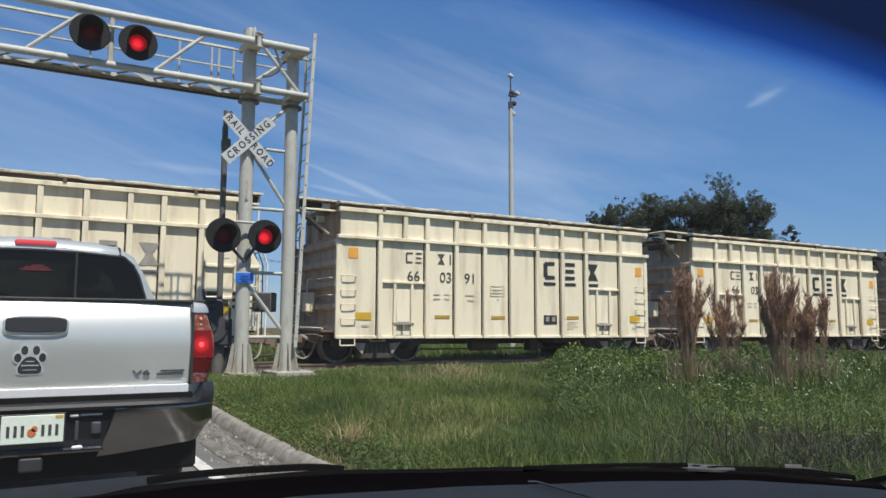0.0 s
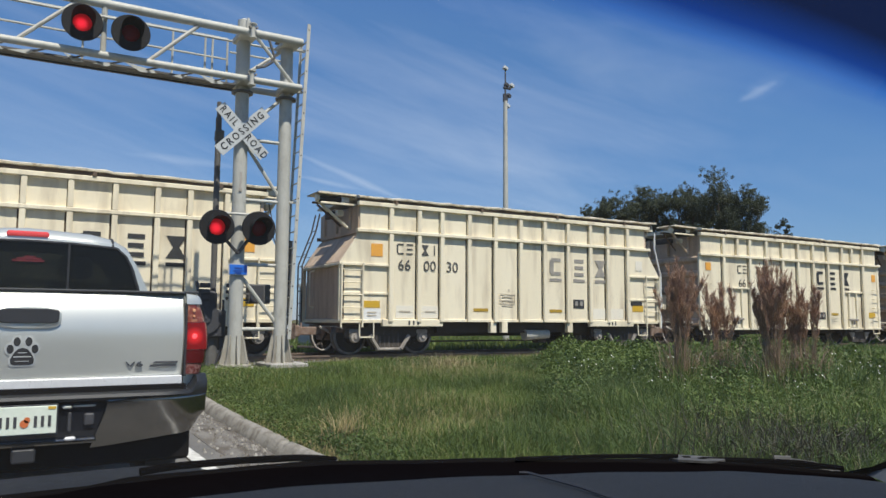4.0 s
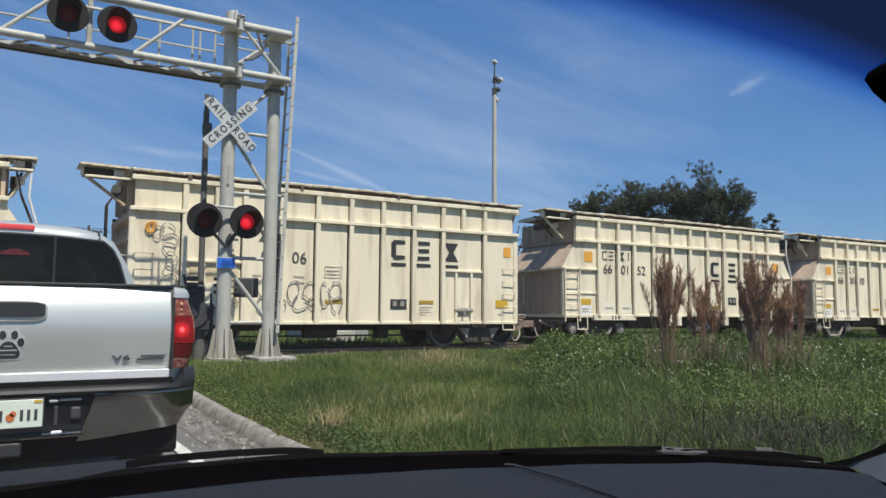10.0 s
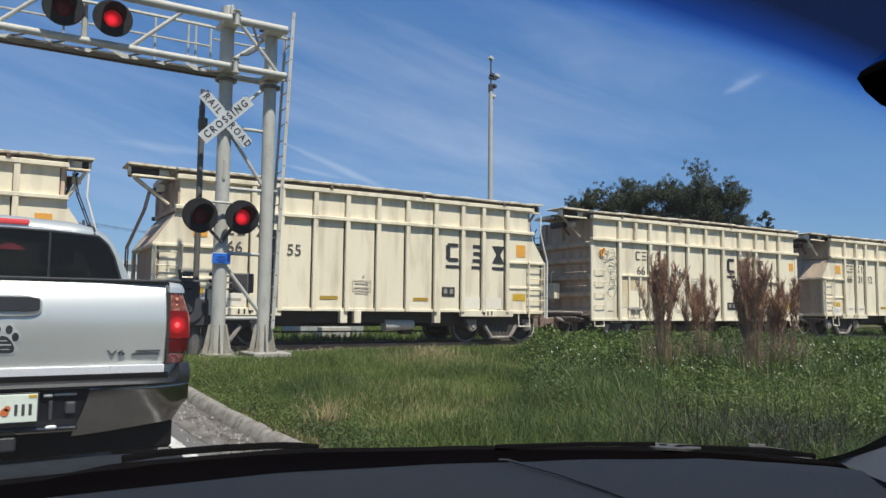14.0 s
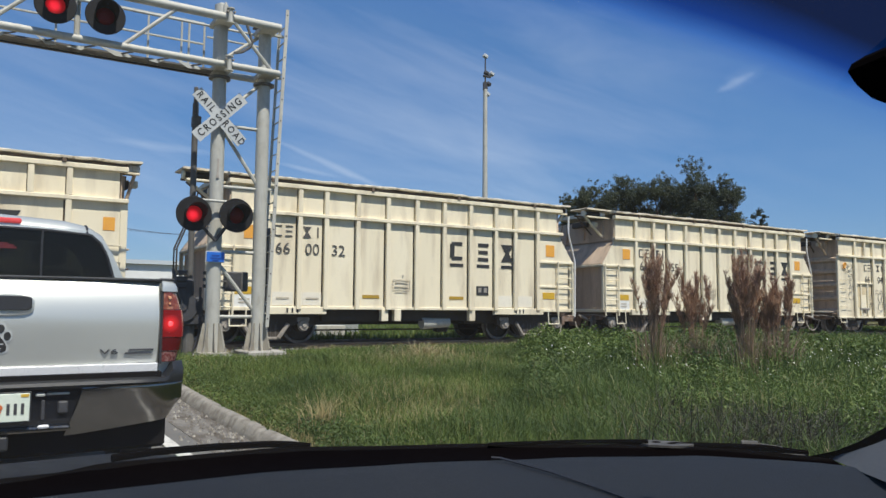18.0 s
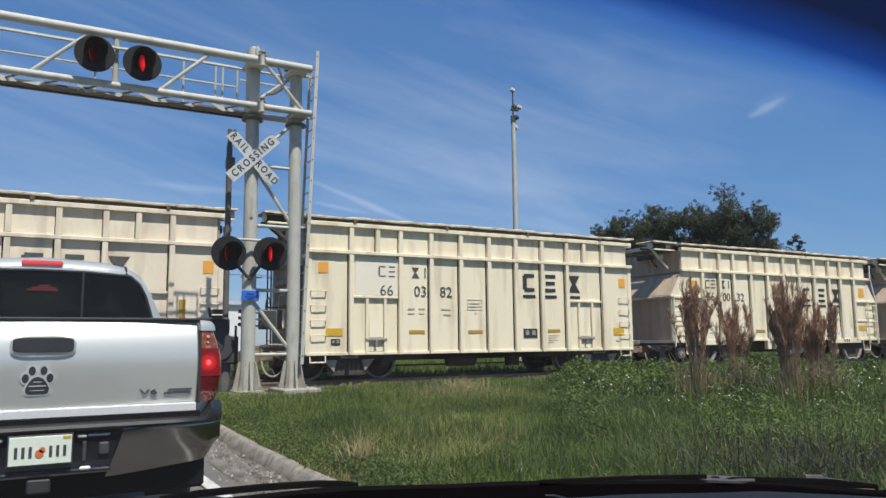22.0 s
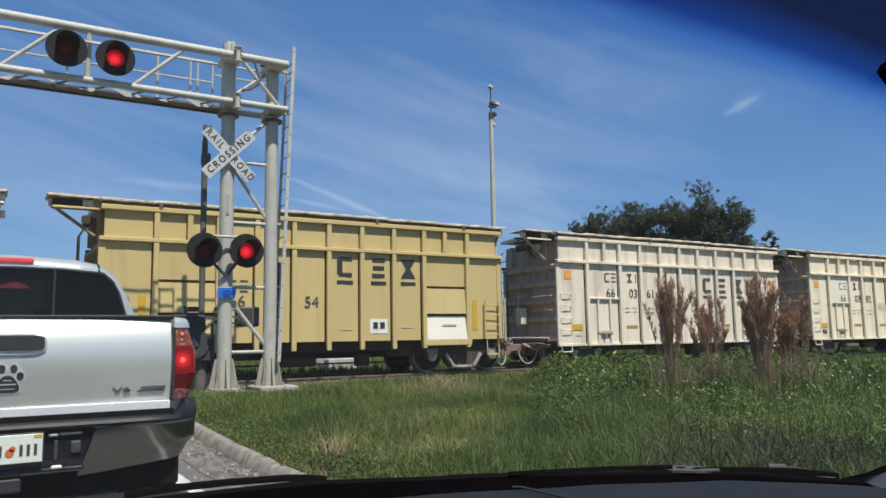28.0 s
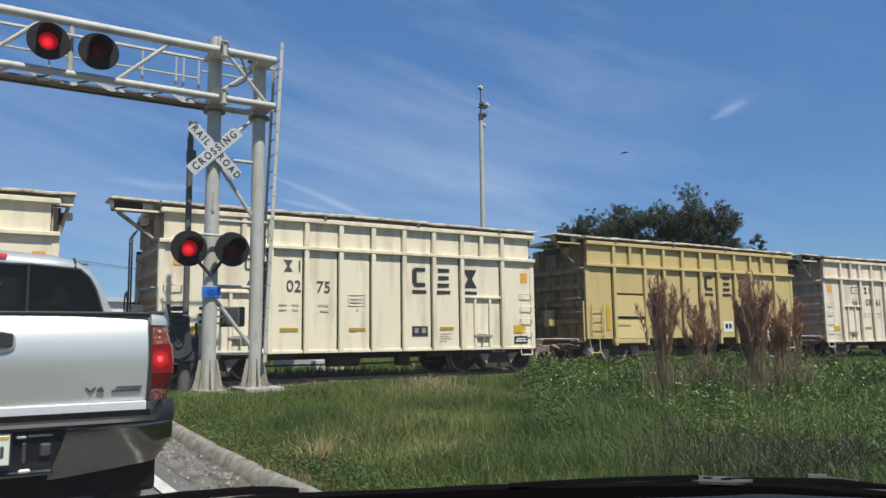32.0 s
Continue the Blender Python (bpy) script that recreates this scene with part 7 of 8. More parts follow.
def build_grass():
    rnd = random.Random(11)
    low, tall, dry, far = [], [], [], []
    def near(n, x0, x1, y0, y1, keep=lambda x, y: True, scale=1.0):
        for i in range(n):
            x, y = rnd.uniform(x0, x1), rnd.uniform(y0, y1)
            if x < KERB_X + 0.115 + 0.06 * noise.noise((y * 1.5, 0, 5)) or not keep(x, y):
                continue
            if 3.15 < x < 4.8 and 12.9 < y < 13.7 or 3.95 < x < 4.85 and 12.2 < y < 13.0 and rnd.random() < 0.85:
                continue
            patch = 0.5 + noise.noise((x * 0.9, y * 0.9, 1.0))
            t = tall_share(x, y)
            edge = smooth01((x - KERB_X) / 1.2)
            back = smooth01((14.0 - y) / 4.0)
            h = (0.07 + 0.17 * edge * back) * (1 - t) + (0.20 + 0.17 * back) * t
            h *= rnd.uniform(0.55, 1.25) * (0.75 + 0.4 * patch)
            z = ground_z(x, y) - 0.01
            w = rnd.uniform(0.004, 0.009) * scale
            straw = 0.03 + 0.20 * smooth01((noise.noise((x * 0.6, y * 0.6, 20)) - 0.12) / 0.3) + 0.55 * math.exp(-((x - 6.2) ** 2 + (y - 10.6) ** 2) / 0.8) + 0.30 * math.exp(-((x - 2.95) ** 2 + (y - 6.6) ** 2) / 0.5)
            straw += 0.45 * math.exp(-((x - KERB_X - 0.16) / 0.13) ** 2)
            if rnd.random() < straw:
                dry.append((x, y, z, h * 0.95, w * 0.8))
            else:
                (tall if rnd.random() < t else low).append((x, y, z, h, w))
    near(52000, 2.3, 6.5, 4.2, 10.0)
    near(36000, 2.3, 9.0, 10.0, 15.4, scale=1.25)
    hollow = lambda x, y: rnd.random() > 0.80 * smooth01((noise.noise((x * 1.4, y * 1.4, 71)) - 0.02) / 0.25) * tall_share(x, y)
    near(48000, 5.0, 13.0, 2.0, 10.0, hollow, scale=1.15)
    near(22000, 9.0, 24.0, 3.0, 15.4, scale=2.0)
    near(14000, 2.3, 6.0, 1.5, 4.3)
    near(9000, 2.2, 2.8, 3.0, 8.0)
    near(30000, 2.3, 11.0, -7.0, 2.0, scale=1.7)
    near(9000, 2.3, 18.0, -14.0, 2.0, scale=3.0)
    # thin dry growth creeping over the shoulder of the ballast
    for i in range(15000):
        x, y = rnd.uniform(2.3, 26), 15.75 + rnd.gauss(0, 0.34)
        if y > 16.45 or rnd.random() > 0.55 + 0.9 * noise.noise((x * 0.8, y * 1.2, 60)):
            continue
        z = 0.09 + 0.10 * smooth01((y - 15.2) / 0.9)
        (dry if rnd.random() < 0.42 + 0.5 * noise.noise((x * 0.5, y, 61)) else low).append((x, y, z, rnd.uniform(0.06, 0.17), rnd.uniform(0.010, 0.02)))
    # dry tuft by the kerb
    for i in range(260):
        a, r = rnd.uniform(0, 6.28), rnd.gauss(0, 0.35)
        x, y = 6.35 + r * math.cos(a), 10.75 + r * math.sin(a)
        dry.append((x, y, ground_z(x, y) - 0.01, rnd.uniform(0.22, 0.42), 0.012))
    for i in range(90):
        a, r = rnd.uniform(0, 6.28), abs(rnd.gauss(0, 0.07))
        x, y = 2.60 + r * math.cos(a), 6.12 + r * math.sin(a)
        dry.append((x, y, ground_z(x, y) - 0.01, rnd.uniform(0.15, 0.34), 0.010))
    # verge beyond the track
    for i in range(52000):
        y = 19.8 + 40 * rnd.random() ** 2.0
        x = rnd.uniform(-2, 0.9 * y + 22)
        if x < KERB_X + 0.3:
            continue
        far.append((x, y, ground_z(x, y) - 0.01, rnd.uniform(0.10, 0.38) * (0.6 + 0.8 * smooth01(0.5 + noise.noise((x * 0.3, y * 0.3, 8)))), rnd.uniform(0.02, 0.06)))
    blades("grass", low, "grass", "short green roadside grass", rnd, lean=1.2)
    blades("tall_grass", tall, "grass_tall", "tall rank green grass and weeds", rnd, lean=1.0)
    blades("dry_grass", dry, "straw", "dry straw-coloured grass among the green", rnd, lean=1.0)
    long = []
    lush = []
    for i in range(13000):
        x, y = rnd.uniform(4.5, 15), rnd.uniform(2.6, 12)
        if rnd.random() < tall_share(x, y) * (0.5 + noise.noise((x * 1.1, y * 1.1, 40))):
            (long if i % 9 == 0 else lush).append((x, y, ground_z(x, y), rnd.uniform(0.30, 0.62) * (1.0 if y < 9 else 0.75), 0.0012 * math.hypot(x, y)))
    blades("lush_blades", lush, "grass", "long fresh green grass blades in tufts", rnd, lean=0.9)
    blades("long_blades", long, "pale_blade", "long pale arching grass blades", rnd, lean=1.1)
    blades("far_grass", far, "grass", "green grass beyond the track", rnd, lean=0.8)
    # leafy weeds: clover by the kerb, rank growth in rounded mounds with dark hollows between
    rs = np.random.default_rng(11)
    spots, sizes = [], []
    for i in range(40000):
        if i % 5 < 2:
            x, y = rnd.uniform(4.0, 20), rnd.uniform(2.0, 15)
            if rnd.random() > tall_share(x, y) or noise.noise((x * 0.7, y * 0.7, 33)) < -0.15:
                continue
            z = ground_z(x, y) + (0.06 + 0.26 * smooth01((14.0 - y) / 4.0) * (0.6 + 0.6 * noise.noise((x * 0.9, y * 0.9, 1.0)))) * rnd.random() ** 0.6
            size = rnd.uniform(0.010, 0.024) * (1.0 if y < 8 else 1.4)
        else:
            y = rnd.uniform(3.2, 14)
            x = KERB_X + 0.11 + abs(rnd.gauss(0, 0.55)) + 0.25 * max(0, noise.noise((y * 1.3, 2, 7)))
            z = ground_z(x, y) + rnd.uniform(0.01, 0.10)
            size = rnd.uniform(0.007, 0.02)
        spots.append((x, y, z))
        sizes.append(size)
    pts, sz = [np.array(spots)], [np.array(sizes)]
    for c in range(600):
        cx, cy = rnd.uniform(4.2, 16.0), 2.6 + 10.8 * rnd.random() ** 1.25
        if rnd.random() > tall_share(cx, cy):
            continue
        back = smooth01((14.5 - cy) / 4.0)
        if noise.noise((cx * 1.4, cy * 1.4, 71)) > 0.16:
            continue
        rad, high = rnd.uniform(0.14, 0.50), rnd.uniform(0.20, 0.62) * (0.30 + 0.70 * back)
        n = int(330 * rad / 0.25)
        q, a, u = rs.random(n) ** 0.5, rs.uniform(0, 6.283, n), rs.random(n) ** 0.35
        p = np.empty((n, 3))
        p[:, 0], p[:, 1] = cx + rad * q * np.cos(a), cy + rad * q * np.sin(a)
        p[:, 2] = ground_z(cx, cy) + high * u * (1.05 - 0.75 * q * q) + rs.normal(0, 0.015, n)
        pts.append(p)
        sz.append(rs.uniform(0.0012, 0.0030, n) * math.hypot(cx, cy) * rnd.uniform(0.8, 1.25))
    me = leaf_mesh("weed_leaves", np.concatenate(pts), np.concatenate(sz), "weed", rs, 0.5, 0.7)
    tagged(new("weed_leaves", me), "small green leaves of clover and verge weeds", "weeds", "", "stuff")
    # white wild flowers
    vs, fs = [], []
    for i in range(760):
        x, y = rnd.uniform(5.5, 14), rnd.uniform(2.8, 9.5)
        if rnd.random() > tall_share(x, y) or noise.noise((x * 0.6, y * 0.6, 50)) < 0.05:
            continue
        z = ground_z(x, y) + rnd.uniform(0.26, 0.46)
        s = rnd.uniform(0.0006, 0.0012) * math.hypot(x, y)
        n = len(vs)
        vs.append((x, y, z + 0.004))
        for k in range(6):
            vs.append((x + s * math.cos(k * 1.047), y + s * math.sin(k * 1.047) - 0.3 * s, z + 0.8 * s * math.sin(k * 1.047)))
        fs += [(n, n + 1 + k, n + 1 + (k + 1) % 6) for k in range(6)]
    me = bpy.data.meshes.new("wild_flowers")
    me.from_pydata(vs, [], fs)
    me.materials.append(M["petal"])
    tagged(new("wild_flowers", me), "small white wild flowers among the weeds", "flowers", "", "stuff")


def reed(x, y, height, spread, stems, seed, label, leafage=1.0):
    """A clump of dead stalks that fan out into ragged feathery brown heads."""
    rnd = random.Random(seed)
    z0 = ground_z(x, y) - 0.02
    g = thing("reed_clump", (x, y, z0), label, "dry weeds", "brown reed clumps on the verge")
    bm = bmesh.new()
    lines = []
    for k in range(stems):
        a = rnd.uniform(0, 6.28)
        stray = rnd.random() < 0.22
        r = spread * (rnd.uniform(1.0, 1.65) if stray else math.sqrt(rnd.random()))
        h = height * (rnd.uniform(0.60, 0.85) if stray else rnd.uniform(0.70, 1.0) - 0.10 * (r / spread) ** 2)
        foot = Vector((0.35 * r * math.cos(a + 0.5), 0.35 * r * math.sin(a + 0.5), 0))
        mid = Vector((0.45 * r * math.cos(a), 0.45 * r * math.sin(a), 0.5 * h))
        bend = Vector((0.72 * r * math.cos(a) + rnd.gauss(0, 0.02), 0.72 * r * math.sin(a) + rnd.gauss(0, 0.02), 0.80 * h))
        tip = Vector((1.05 * r * math.cos(a) + rnd.gauss(0, 0.03), 1.05 * r * math.sin(a) + rnd.gauss(0, 0.03), h))
        rod(bm, foot, mid, 0.0045, 4, 0.0035)
        rod(bm, mid, bend, 0.0035, 4, 0.0025)
        rod(bm, bend, tip, 0.0025, 4, 0.001)
        lines.append((mid, bend, tip, rnd.uniform(0.12, 0.55)))
    part("stalks", bm, "stem", g, "thin brown stalks")
    vs, fs = [], []
    for mid, bend, tip, start in lines:
        # short side sprays along the upper stalk, each with its own bristles
        for j in range(rnd.randint(28, 42)):
            u = start + (1 - start) * rnd.random() ** 0.8
            p = mid.lerp(bend, u / 0.6) if u < 0.6 else bend.lerp(tip, (u - 0.6) / 0.4)
            a, e = rnd.uniform(0, 6.28), rnd.uniform(1.0, 1.45)
            way = Vector((math.cos(a) * math.cos(e), math.sin(a) * math.cos(e), math.sin(e)))
            long = rnd.uniform(0.07, 0.17) * (1.15 - 0.55 * u)
            for i in range(9):
                q = p + way * long * rnd.random()
                b, f = rnd.uniform(0, 6.28), rnd.uniform(0.3, 1.3)
                d = (way * 0.8 + Vector((math.cos(b) * math.cos(f), math.sin(b) * math.cos(f), math.sin(f) * 0.6)) * 0.55).normalized() * rnd.uniform(0.03, 0.085)
                w = Vector((-math.sin(b), math.cos(b), 0)) * rnd.uniform(0.002, 0.0045)
                n = len(vs)
                vs += [tuple(q - w), tuple(q + w), tuple(q + d)]
                fs.append((n, n + 1, n + 2))
    me = bpy.data.meshes.new("plume")
    me.from_pydata(vs, [], fs)
    me.materials.append(M["plume"])
    part("plume", me, "plume", g, "feathery red-brown heads")
    spots = [(0.55 * spread * rnd.gauss(0, 1), 0.55 * spread * rnd.gauss(0, 1), 0, rnd.uniform(0.3, 1.0) * height * 0.62, 0.009) for k in range(int(200 * leafage))]
    green = [(0.30 * rnd.gauss(0, 1), 0.30 * rnd.gauss(0, 1), 0, rnd.uniform(0.30, 0.75), 0.012) for k in range(int(320 * leafage))]
    blades("green_blades", green, "grass_tall", "green grass grown up through the clump", rnd, parent=g, lean=0.7)
    blades("dead_leaves", spots, "stem", "grey-brown dead leaves at the foot", rnd, parent=g, lean=0.6)


def tree(x, y, z, height, crown, seed, label, low=0.35, name="oak_tree"):
    """A tapered trunk with limbs and a crown of many small leaf clumps."""
    rnd = random.Random(seed)
    g = thing(name, (x, y, z), label, "tree", "trees behind the track")
    bm = bmesh.new()
    rod(bm, (0, 0, 0), (0.2, 0.1, height * 0.45), height * 0.035, 10, height * 0.022)
    ends = []
    for k in range(9):
        a = k * 2.4 + rnd.uniform(-0.4, 0.4)
        s = Vector((0.1, 0.1, height * rnd.uniform(0.25, 0.45)))
        e = Vector((crown * 0.62 * math.cos(a) * rnd.uniform(0.5, 1), crown * 0.62 * math.sin(a) * rnd.uniform(0.5, 1), height * rnd.uniform(0.55, 0.88)))
        m = s.lerp(e, 0.5) + Vector((0, 0, height * 0.04))
        rod(bm, s, m, height * 0.014, 6, height * 0.009)
        rod(bm, m, e, height * 0.009, 6, height * 0.003)
        ends += [m, e, e + Vector((rnd.gauss(0, crown * 0.2), rnd.gauss(0, crown * 0.2), rnd.uniform(0, height * 0.1)))]
    part("trunk", bm, "bark", g, "grey-brown trunk and limbs")
    ends.append(Vector((0, 0, height * 0.9)))
    for k in range(16):
        d = Vector((rnd.gauss(0, 1), rnd.gauss(0, 1), rnd.gauss(0, 1))).normalized() * rnd.random() ** 0.33
        ends.append(Vector((d.x * crown * 0.8, d.y * crown * 0.8, height * 0.66 + d.z * height * 0.24)))
    rs = np.random.default_rng(seed)
    heart = np.array([tuple(c) for c in ends])
    twig = np.repeat(heart, 26, axis=0)
    twig = twig + rs.normal(size=twig.shape) * (crown * 0.17, crown * 0.17, crown * 0.13)
    n, each = len(twig), 46
    d = rs.normal(size=(n, each, 3)) * (1, 1, 0.8)
    d /= np.linalg.norm(d, axis=2, keepdims=True)
    pts = (twig[:, None, :] + d * (crown * rs.uniform(0.05, 0.13, (n, 1, 1))) * rs.random((n, each, 1)) ** 0.4).reshape(-1, 3)
    pts = pts[pts[:, 2] > height * low * rs.uniform(0.9, 1.3, len(pts))]
    pts[:, 2] *= height / np.quantile(pts[:, 2], 0.997)
    me = leaf_mesh("crown", pts, rs.uniform(0.05, 0.095, len(pts)) * (0.4 + crown / 6), "leaf", rs, 0.6)
    part("crown", me, "leaf", g, "dark green crown with gaps")


def on_ray(az, d):
    """The spot d metres away at az degrees clockwise from the road's heading."""
    return d * math.sin(radians(az)), d * math.cos(radians(az))


def dead_brush(x, y, seed):
    """Low dark dead twigs in the weeds."""
    rnd = random.Random(seed)
    z0 = ground_z(x, y) - 0.02
    g = thing("dead_brush", (x, y, z0), "low dark dead brush among the tall weeds", "dead brush", "dead brush in the weeds")
    spots = [(0.28 * rnd.gauss(0, 1), 0.16 * rnd.gauss(0, 1), 0, rnd.uniform(0.25, 0.55), 0.010) for k in range(220)]
    blades("twigs", spots, "twig", "grey-brown twigs", rnd, parent=g, lean=1.3)


build_grass()
for i, (az, d) in enumerate(((51.0, 5.6), (52.5, 5.9), (54.0, 5.3), (56.0, 5.5), (57.5, 5.2), (59.0, 6.0), (48.5, 6.6))):
    dead_brush(*on_ray(az, d), i)
reed(*on_ray(47.5, 10.4), 1.86, 0.18, 42, 1, "tall brown dead reed clump standing in green grass")
reed(*on_ray(50.3, 10.6), 1.58, 0.25, 26, 2, "low wide brown reed clump, green at its foot", 1.5)
reed(*on_ray(53.75, 10.0), 1.80, 0.21, 52, 3, "large dense brown dead reed clump with dark heads")
reed(*on_ray(55.2, 10.1), 1.58, 0.11, 13, 4, "thin brown dead reed clump beside a larger one")
reed(*on_ray(56.1, 10.2), 1.58, 0.12, 13, 6, "small brown dead reed clump with a bushy top")
for az, d, h, c, seed in ((41.7, 74, 12.1, 2.0, 7), (43.3, 74, 13.1, 2.5, 1), (45.4, 76, 14.1, 2.9, 2), (48.2, 74, 13.7, 2.7, 3), (50.7, 74, 14.6, 3.0, 4), (52.4, 72, 13.0, 2.3, 5), (54.75, 72, 10.0, 0.75, 6)):
    x, y = on_ray(az, d)
    tree(x, y, 0.1, h, c, seed, "dark green live oak behind the track")

# ---- beyond the track ----
def build_camera_pole():
    x, y = on_ray(35.0, 34.5)
    g = thing("camera_pole", (x, y, 0.12), "tall slim grey concrete pole with cameras on top", "pole")
    part("shaft", B((rod, (0, 0, 0), (0, 0, 11.25), 0.155, 10, 0.10)), "galv", g, smooth=True)
    part("mast_tip", B((rod, (0, 0, 11.25), (0, 0, 12.8), 0.045, 8, 0.03)), "grey_dark", g)
    part("bracket", B((box, -0.1, 0.30, -0.06, 0.06, 11.85, 11.95, 0.01), (box, -0.12, 0.12, -0.05, 0.05, 11.2, 11.6, 0.02)), "grey_dark", g)
    for px, pz, m in ((0.04, 12.05, "grey_dark"), (0.34, 12.06, "sign_white"), (0.10, 11.05, "sign_white"), (0.16, 11.55, "grey_dark"), (-0.02, 12.85, "sign_white")):
        bm = bmesh.new()
        box(bm, -0.09, 0.14, -0.10, 0.1, -0.08, 0.09, 0.035)
        bmesh.ops.rotate(bm, verts=bm.verts[:], matrix=Matrix.Rotation(radians(25), 3, "Y"))
        bmesh.ops.translate(bm, verts=bm.verts[:], vec=(px, 0, pz))
        part("camera_head", bm, m, g, "small white camera housing" if m == "sign_white" else "dark camera housing")


def build_bungalow():
    x, y = on_ray(22.4, 29.0)
    g = thing("signal_bungalow", (x, y, 0.15), "grey sheet-metal signal hut beside the track", "equipment hut")
    part("walls", B((box, -1.25, 1.25, -1.0, 1.0, 0.1, 2.25, 0.02)), "shed", g)
    part("roof", B((prism, [(-1.35, 2.25), (1.35, 2.25), (1.3, 2.36), (0, 2.5), (-1.3, 2.36)], "y", -1.1, 1.1)), "shed", g, "low grey roof")
    part("door", B((box, -0.95, -0.1, -1.03, -1.0, 0.2, 2.05, 0.01)), "shed", g)
    part("vent", B((box, 0.4, 0.9, -1.02, -1.0, 1.6, 1.95, 0.01)), "shed", g)
    part("plinth", B((box, -1.3, 1.3, -1.05, 1.05, -0.05, 0.1)), "concrete", g)


def building(x, y, w, d, h, label, seed):
    rnd = random.Random(seed)
    g = thing("warehouse", (x, y, 0.12), label, "building")
    part("walls", B((box, -w / 2, w / 2, -d / 2, d / 2, 0, h)), "white", g, "pale metal walls")
    part("roof", B((prism, [(-d / 2 - 0.3, h), (d / 2 + 0.3, h), (0, h + 0.6)], "x", -w / 2 - 0.3, w / 2 + 0.3)), "shed", g, "low grey roof")
    n = max(2, int(w / 4))
    for k in range(n):
        cx = -w / 2 + w * (k + 0.5) / n
        if k % 3 == 0:
            part("roller_door", B((box, cx - 1.2, cx + 1.2, -d / 2 - 0.05, -d / 2, 0.02, min(2.8, h - 0.5), 0.02)), "shed", g)
        else:
            wd = part("window", B((box, cx - 0.6, cx + 0.6, -d / 2 - 0.04, -d / 2, 1.2, 2.1, 0.02)), "sign_white", g)
            part("pane", B((box, cx - 0.52, cx + 0.52, -d / 2 - 0.05, -d / 2 - 0.03, 1.28, 2.02)), "tint", wd)


def build_bird():
    g = thing("bird", (27.0, 30.0, 0.36), "small dark bird flying up over the train", "bird")
    part("body", B((rod, (-0.14, 0, 0), (0.05, 0, 0.01), 0.02, 8, 0.045), (rod, (0.05, 0, 0.01), (0.15, 0, 0.03), 0.045, 8, 0.02)), "black", g)
    part("tail", B((prism, [(-0.14, -0.015), (-0.25, -0.05), (-0.25, 0.05), (-0.14, 0.015)], "z", -0.004, 0.004)), "black", g)
    wings = []
    for s in (-1, 1):
        w = part("wing", B((prism, [(0.07, 0.0), (0.09, s * 0.16), (0.02, s * 0.32), (-0.03, s * 0.30), (-0.06, s * 0.14), (-0.06, 0.0)], "z", -0.005, 0.005)), "black", g, at=(0, 0, 0.03))
        wings.append((w, s))
    return g, wings


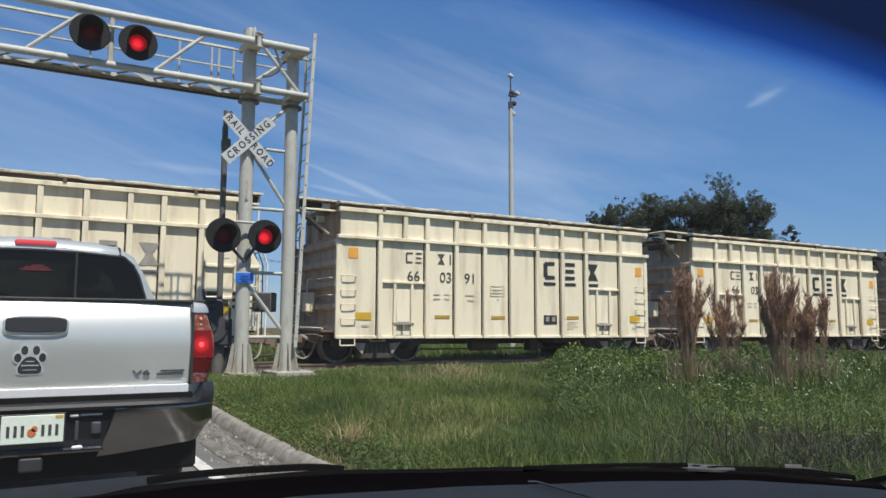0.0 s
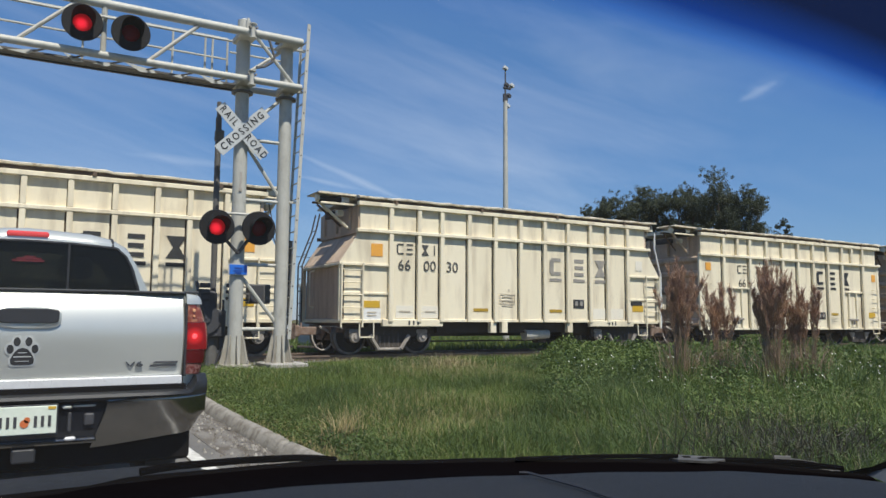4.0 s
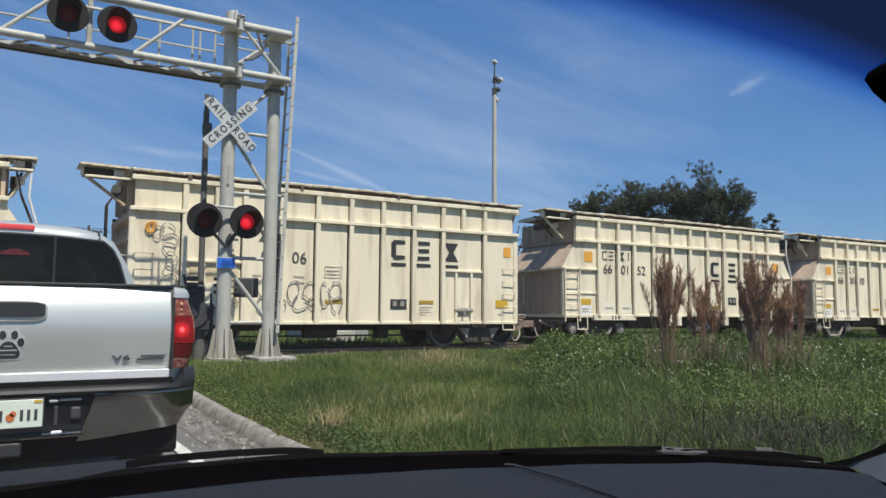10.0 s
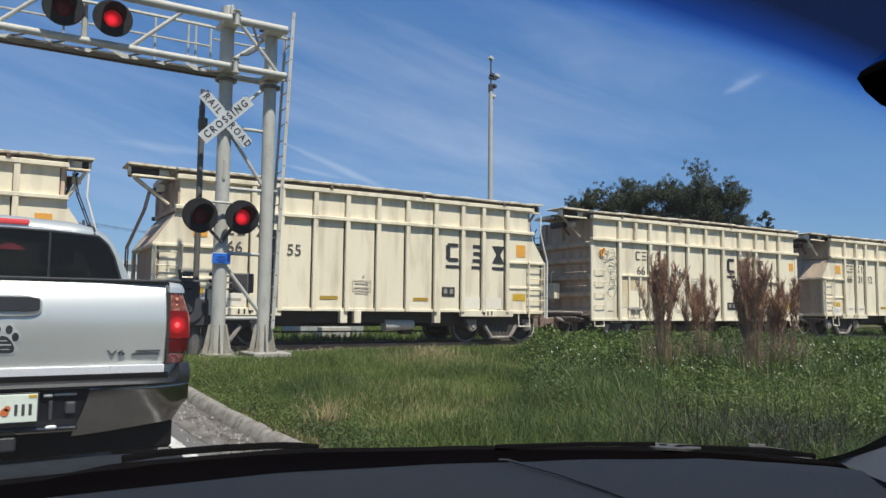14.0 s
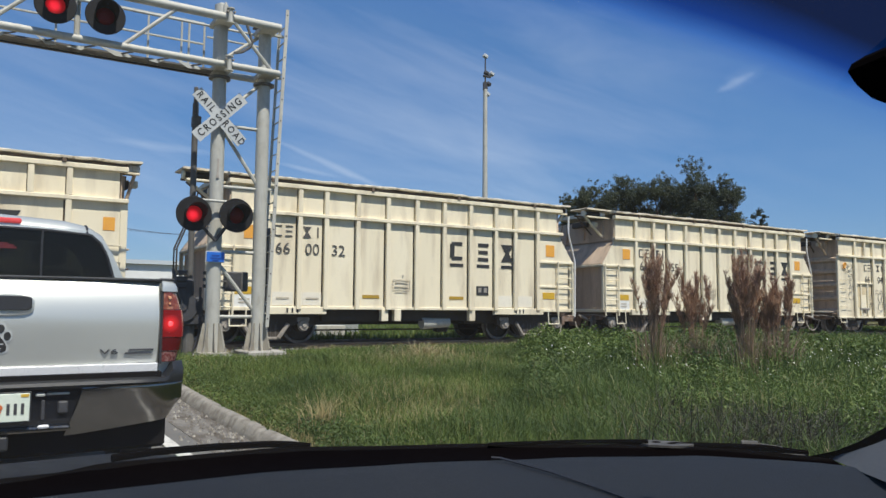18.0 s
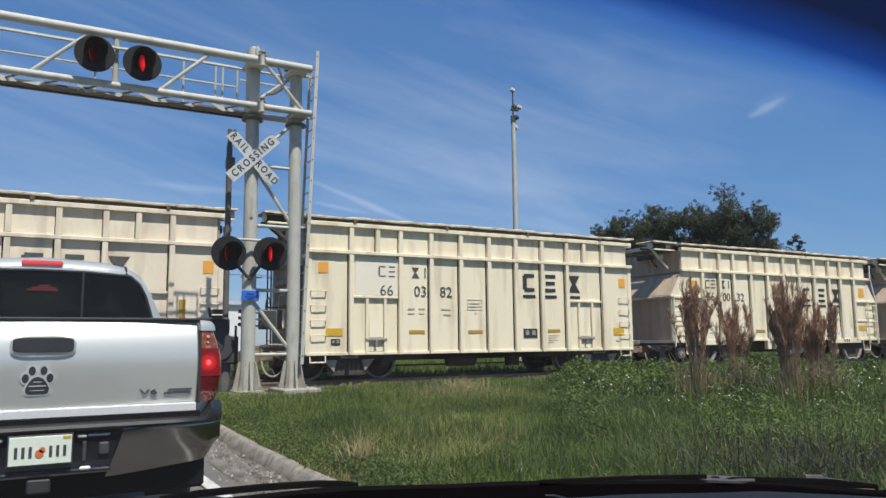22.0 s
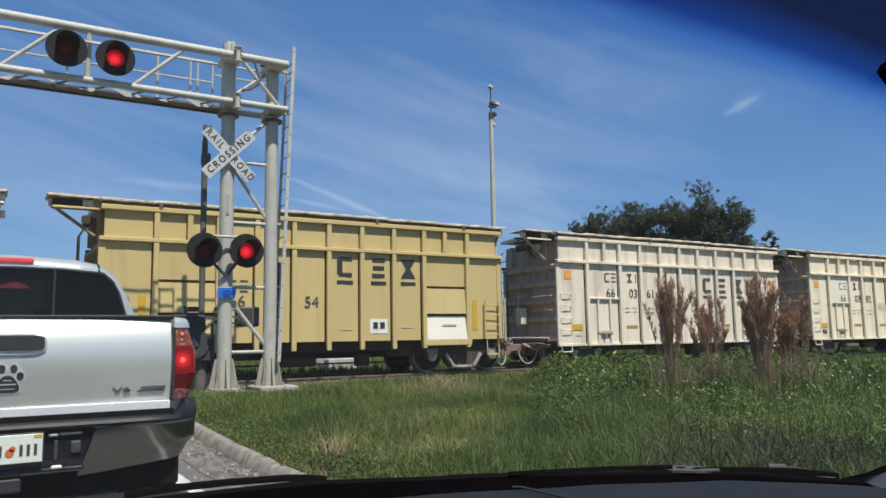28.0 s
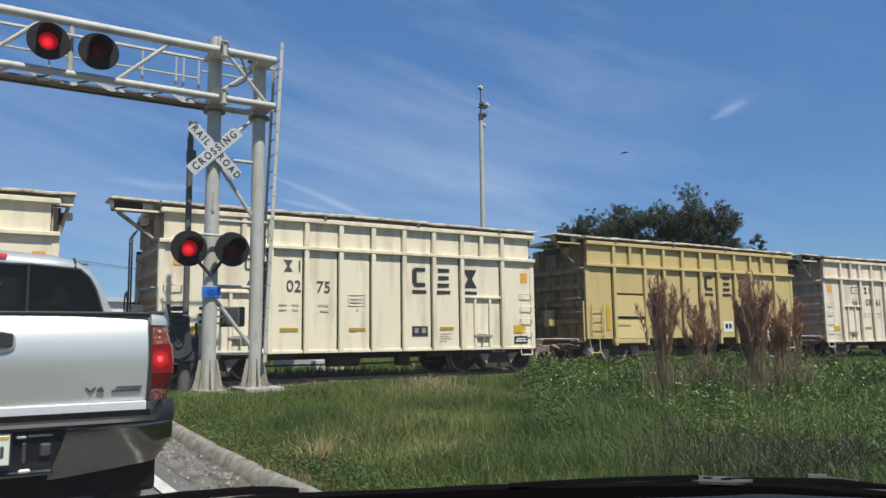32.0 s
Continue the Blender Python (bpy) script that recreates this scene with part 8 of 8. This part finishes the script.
def build_far():
    build_camera_pole()
    build_bungalow()
    building(11.2, 66.0, 10.0, 9.0, 4.3, "long low white metal warehouse beyond the track", 1)
    building(44.0, 80.0, 12.0, 8.0, 3.0, "white metal warehouse far beyond the track", 2)
    building(-14.0, 74.0, 18.0, 9.0, 3.4, "white metal warehouse across the road", 3)
    poles = []
    for x, y in ((7.2, 72.0), (21.0, 78.0), (36.0, 84.0), (-8.0, 66.0)):
        g = thing("utility_pole", (x, y, 0.12), "brown wooden utility pole with a cross arm", "utility pole", "utility poles")
        part("pole", B((rod, (0, 0, 0), (0, 0, 8.6), 0.15, 8, 0.10)), "bark", g)
        part("cross_arm", B((box, -1.1, 1.1, -0.06, 0.06, 8.0, 8.14)), "bark", g)
        for dx in (-1.0, -0.4, 0.4, 1.0):
            part("insulator", B((rod, (dx, 0, 8.14), (dx, 0, 8.28), 0.04, 6)), "grey_dark", g)
        poles.append((x, y))
    poles.sort()
    wires = thing("power_lines", (poles[0][0], poles[0][1], 8.4), "thin dark power lines between the poles", "power line")
    for (x0, y0), (x1, y1) in zip(poles, poles[1:]):
        for dx in (-1.0, 0.4, 1.0):
            pts = []
            for k in range(9):
                u = k / 8
                pts.append((x0 + (x1 - x0) * u + dx - poles[0][0], y0 + (y1 - y0) * u - poles[0][1], 0.08 - 1.2 * u * (1 - u)))
            part("wire", B((bent, pts, 0.012, 4)), "under", wires)
    # small things on the far verge
    g = thing("marker_box", (22.65, 24.0, 0.10), "small yellow utility box with a white cap", "utility box")
    part("box", B((box, -0.24, 0.24, -0.15, 0.15, 0.0, 0.46, 0.03)), "marker_yellow", g)
    part("cap", B((box, -0.26, 0.26, -0.17, 0.17, 0.46, 0.54, 0.02)), "white", g, "white cap")
    g = thing("relay_case", (9.8, 22.8, 0.13), "small pale equipment case on short legs", "equipment case")
    part("case", B((box, -0.5, 0.5, -0.2, 0.2, 0.12, 0.46, 0.02)), "galv", g)
    for dx in (-0.4, 0.4):
        part("leg", B((box, dx - 0.03, dx + 0.03, -0.15, 0.15, 0.0, 0.12)), "iron", g)


build_far()
BIRD, WINGS = build_bird()

# ---- what moves ----
def run(t):
    """Metres that the train has gone at t: it gathers a little speed."""
    return 3.024 * t + 0.00366 * t * t


def motions():
    for car, kind, number, x in CARS:
        walk(car, [(t, pose(x + run(t), TRACK_Y, RAIL)) for t in range(0, 33)])
    wheels = [o for car, *rest in CARS for b in car.children if b.name.startswith("bogie") for o in b.children if o.name.startswith("wheelset")]
    for w in wheels:
        x, y, z = w.location
        walk(w, [(0.2 * k, pose(x, y, z, 0, math.degrees(run(0.2 * k) / 0.42), 0)) for k in range(161)])
    flash()
    # the bird rises from behind the train near the end
    way = [(0, 27.0, 0.36), (28.6, 27.0, 0.36), (29.2, 27.6, 3.5), (30.0, 28.6, 8.7), (30.4, 29.5, 9.9), (30.8, 30.7, 11.2), (31.2, 31.3, 11.8), (31.6, 31.3, 11.75), (32.0, 30.9, 11.6)]
    walk(BIRD, [(t, pose(x, 30.0, z, 0, 0, 20)) for t, x, z in way])
    for wing, s in WINGS:
        walk(wing, [(0, pose(0, 0, 0.03, 8 * s, 0, 0)), (28.6, pose(0, 0, 0.03, 8 * s, 0, 0))] + [(28.8 + 0.2 * k, pose(0, 0, 0.03, s * (25 if k % 2 else -18), 0, 0)) for k in range(17)])


motions()
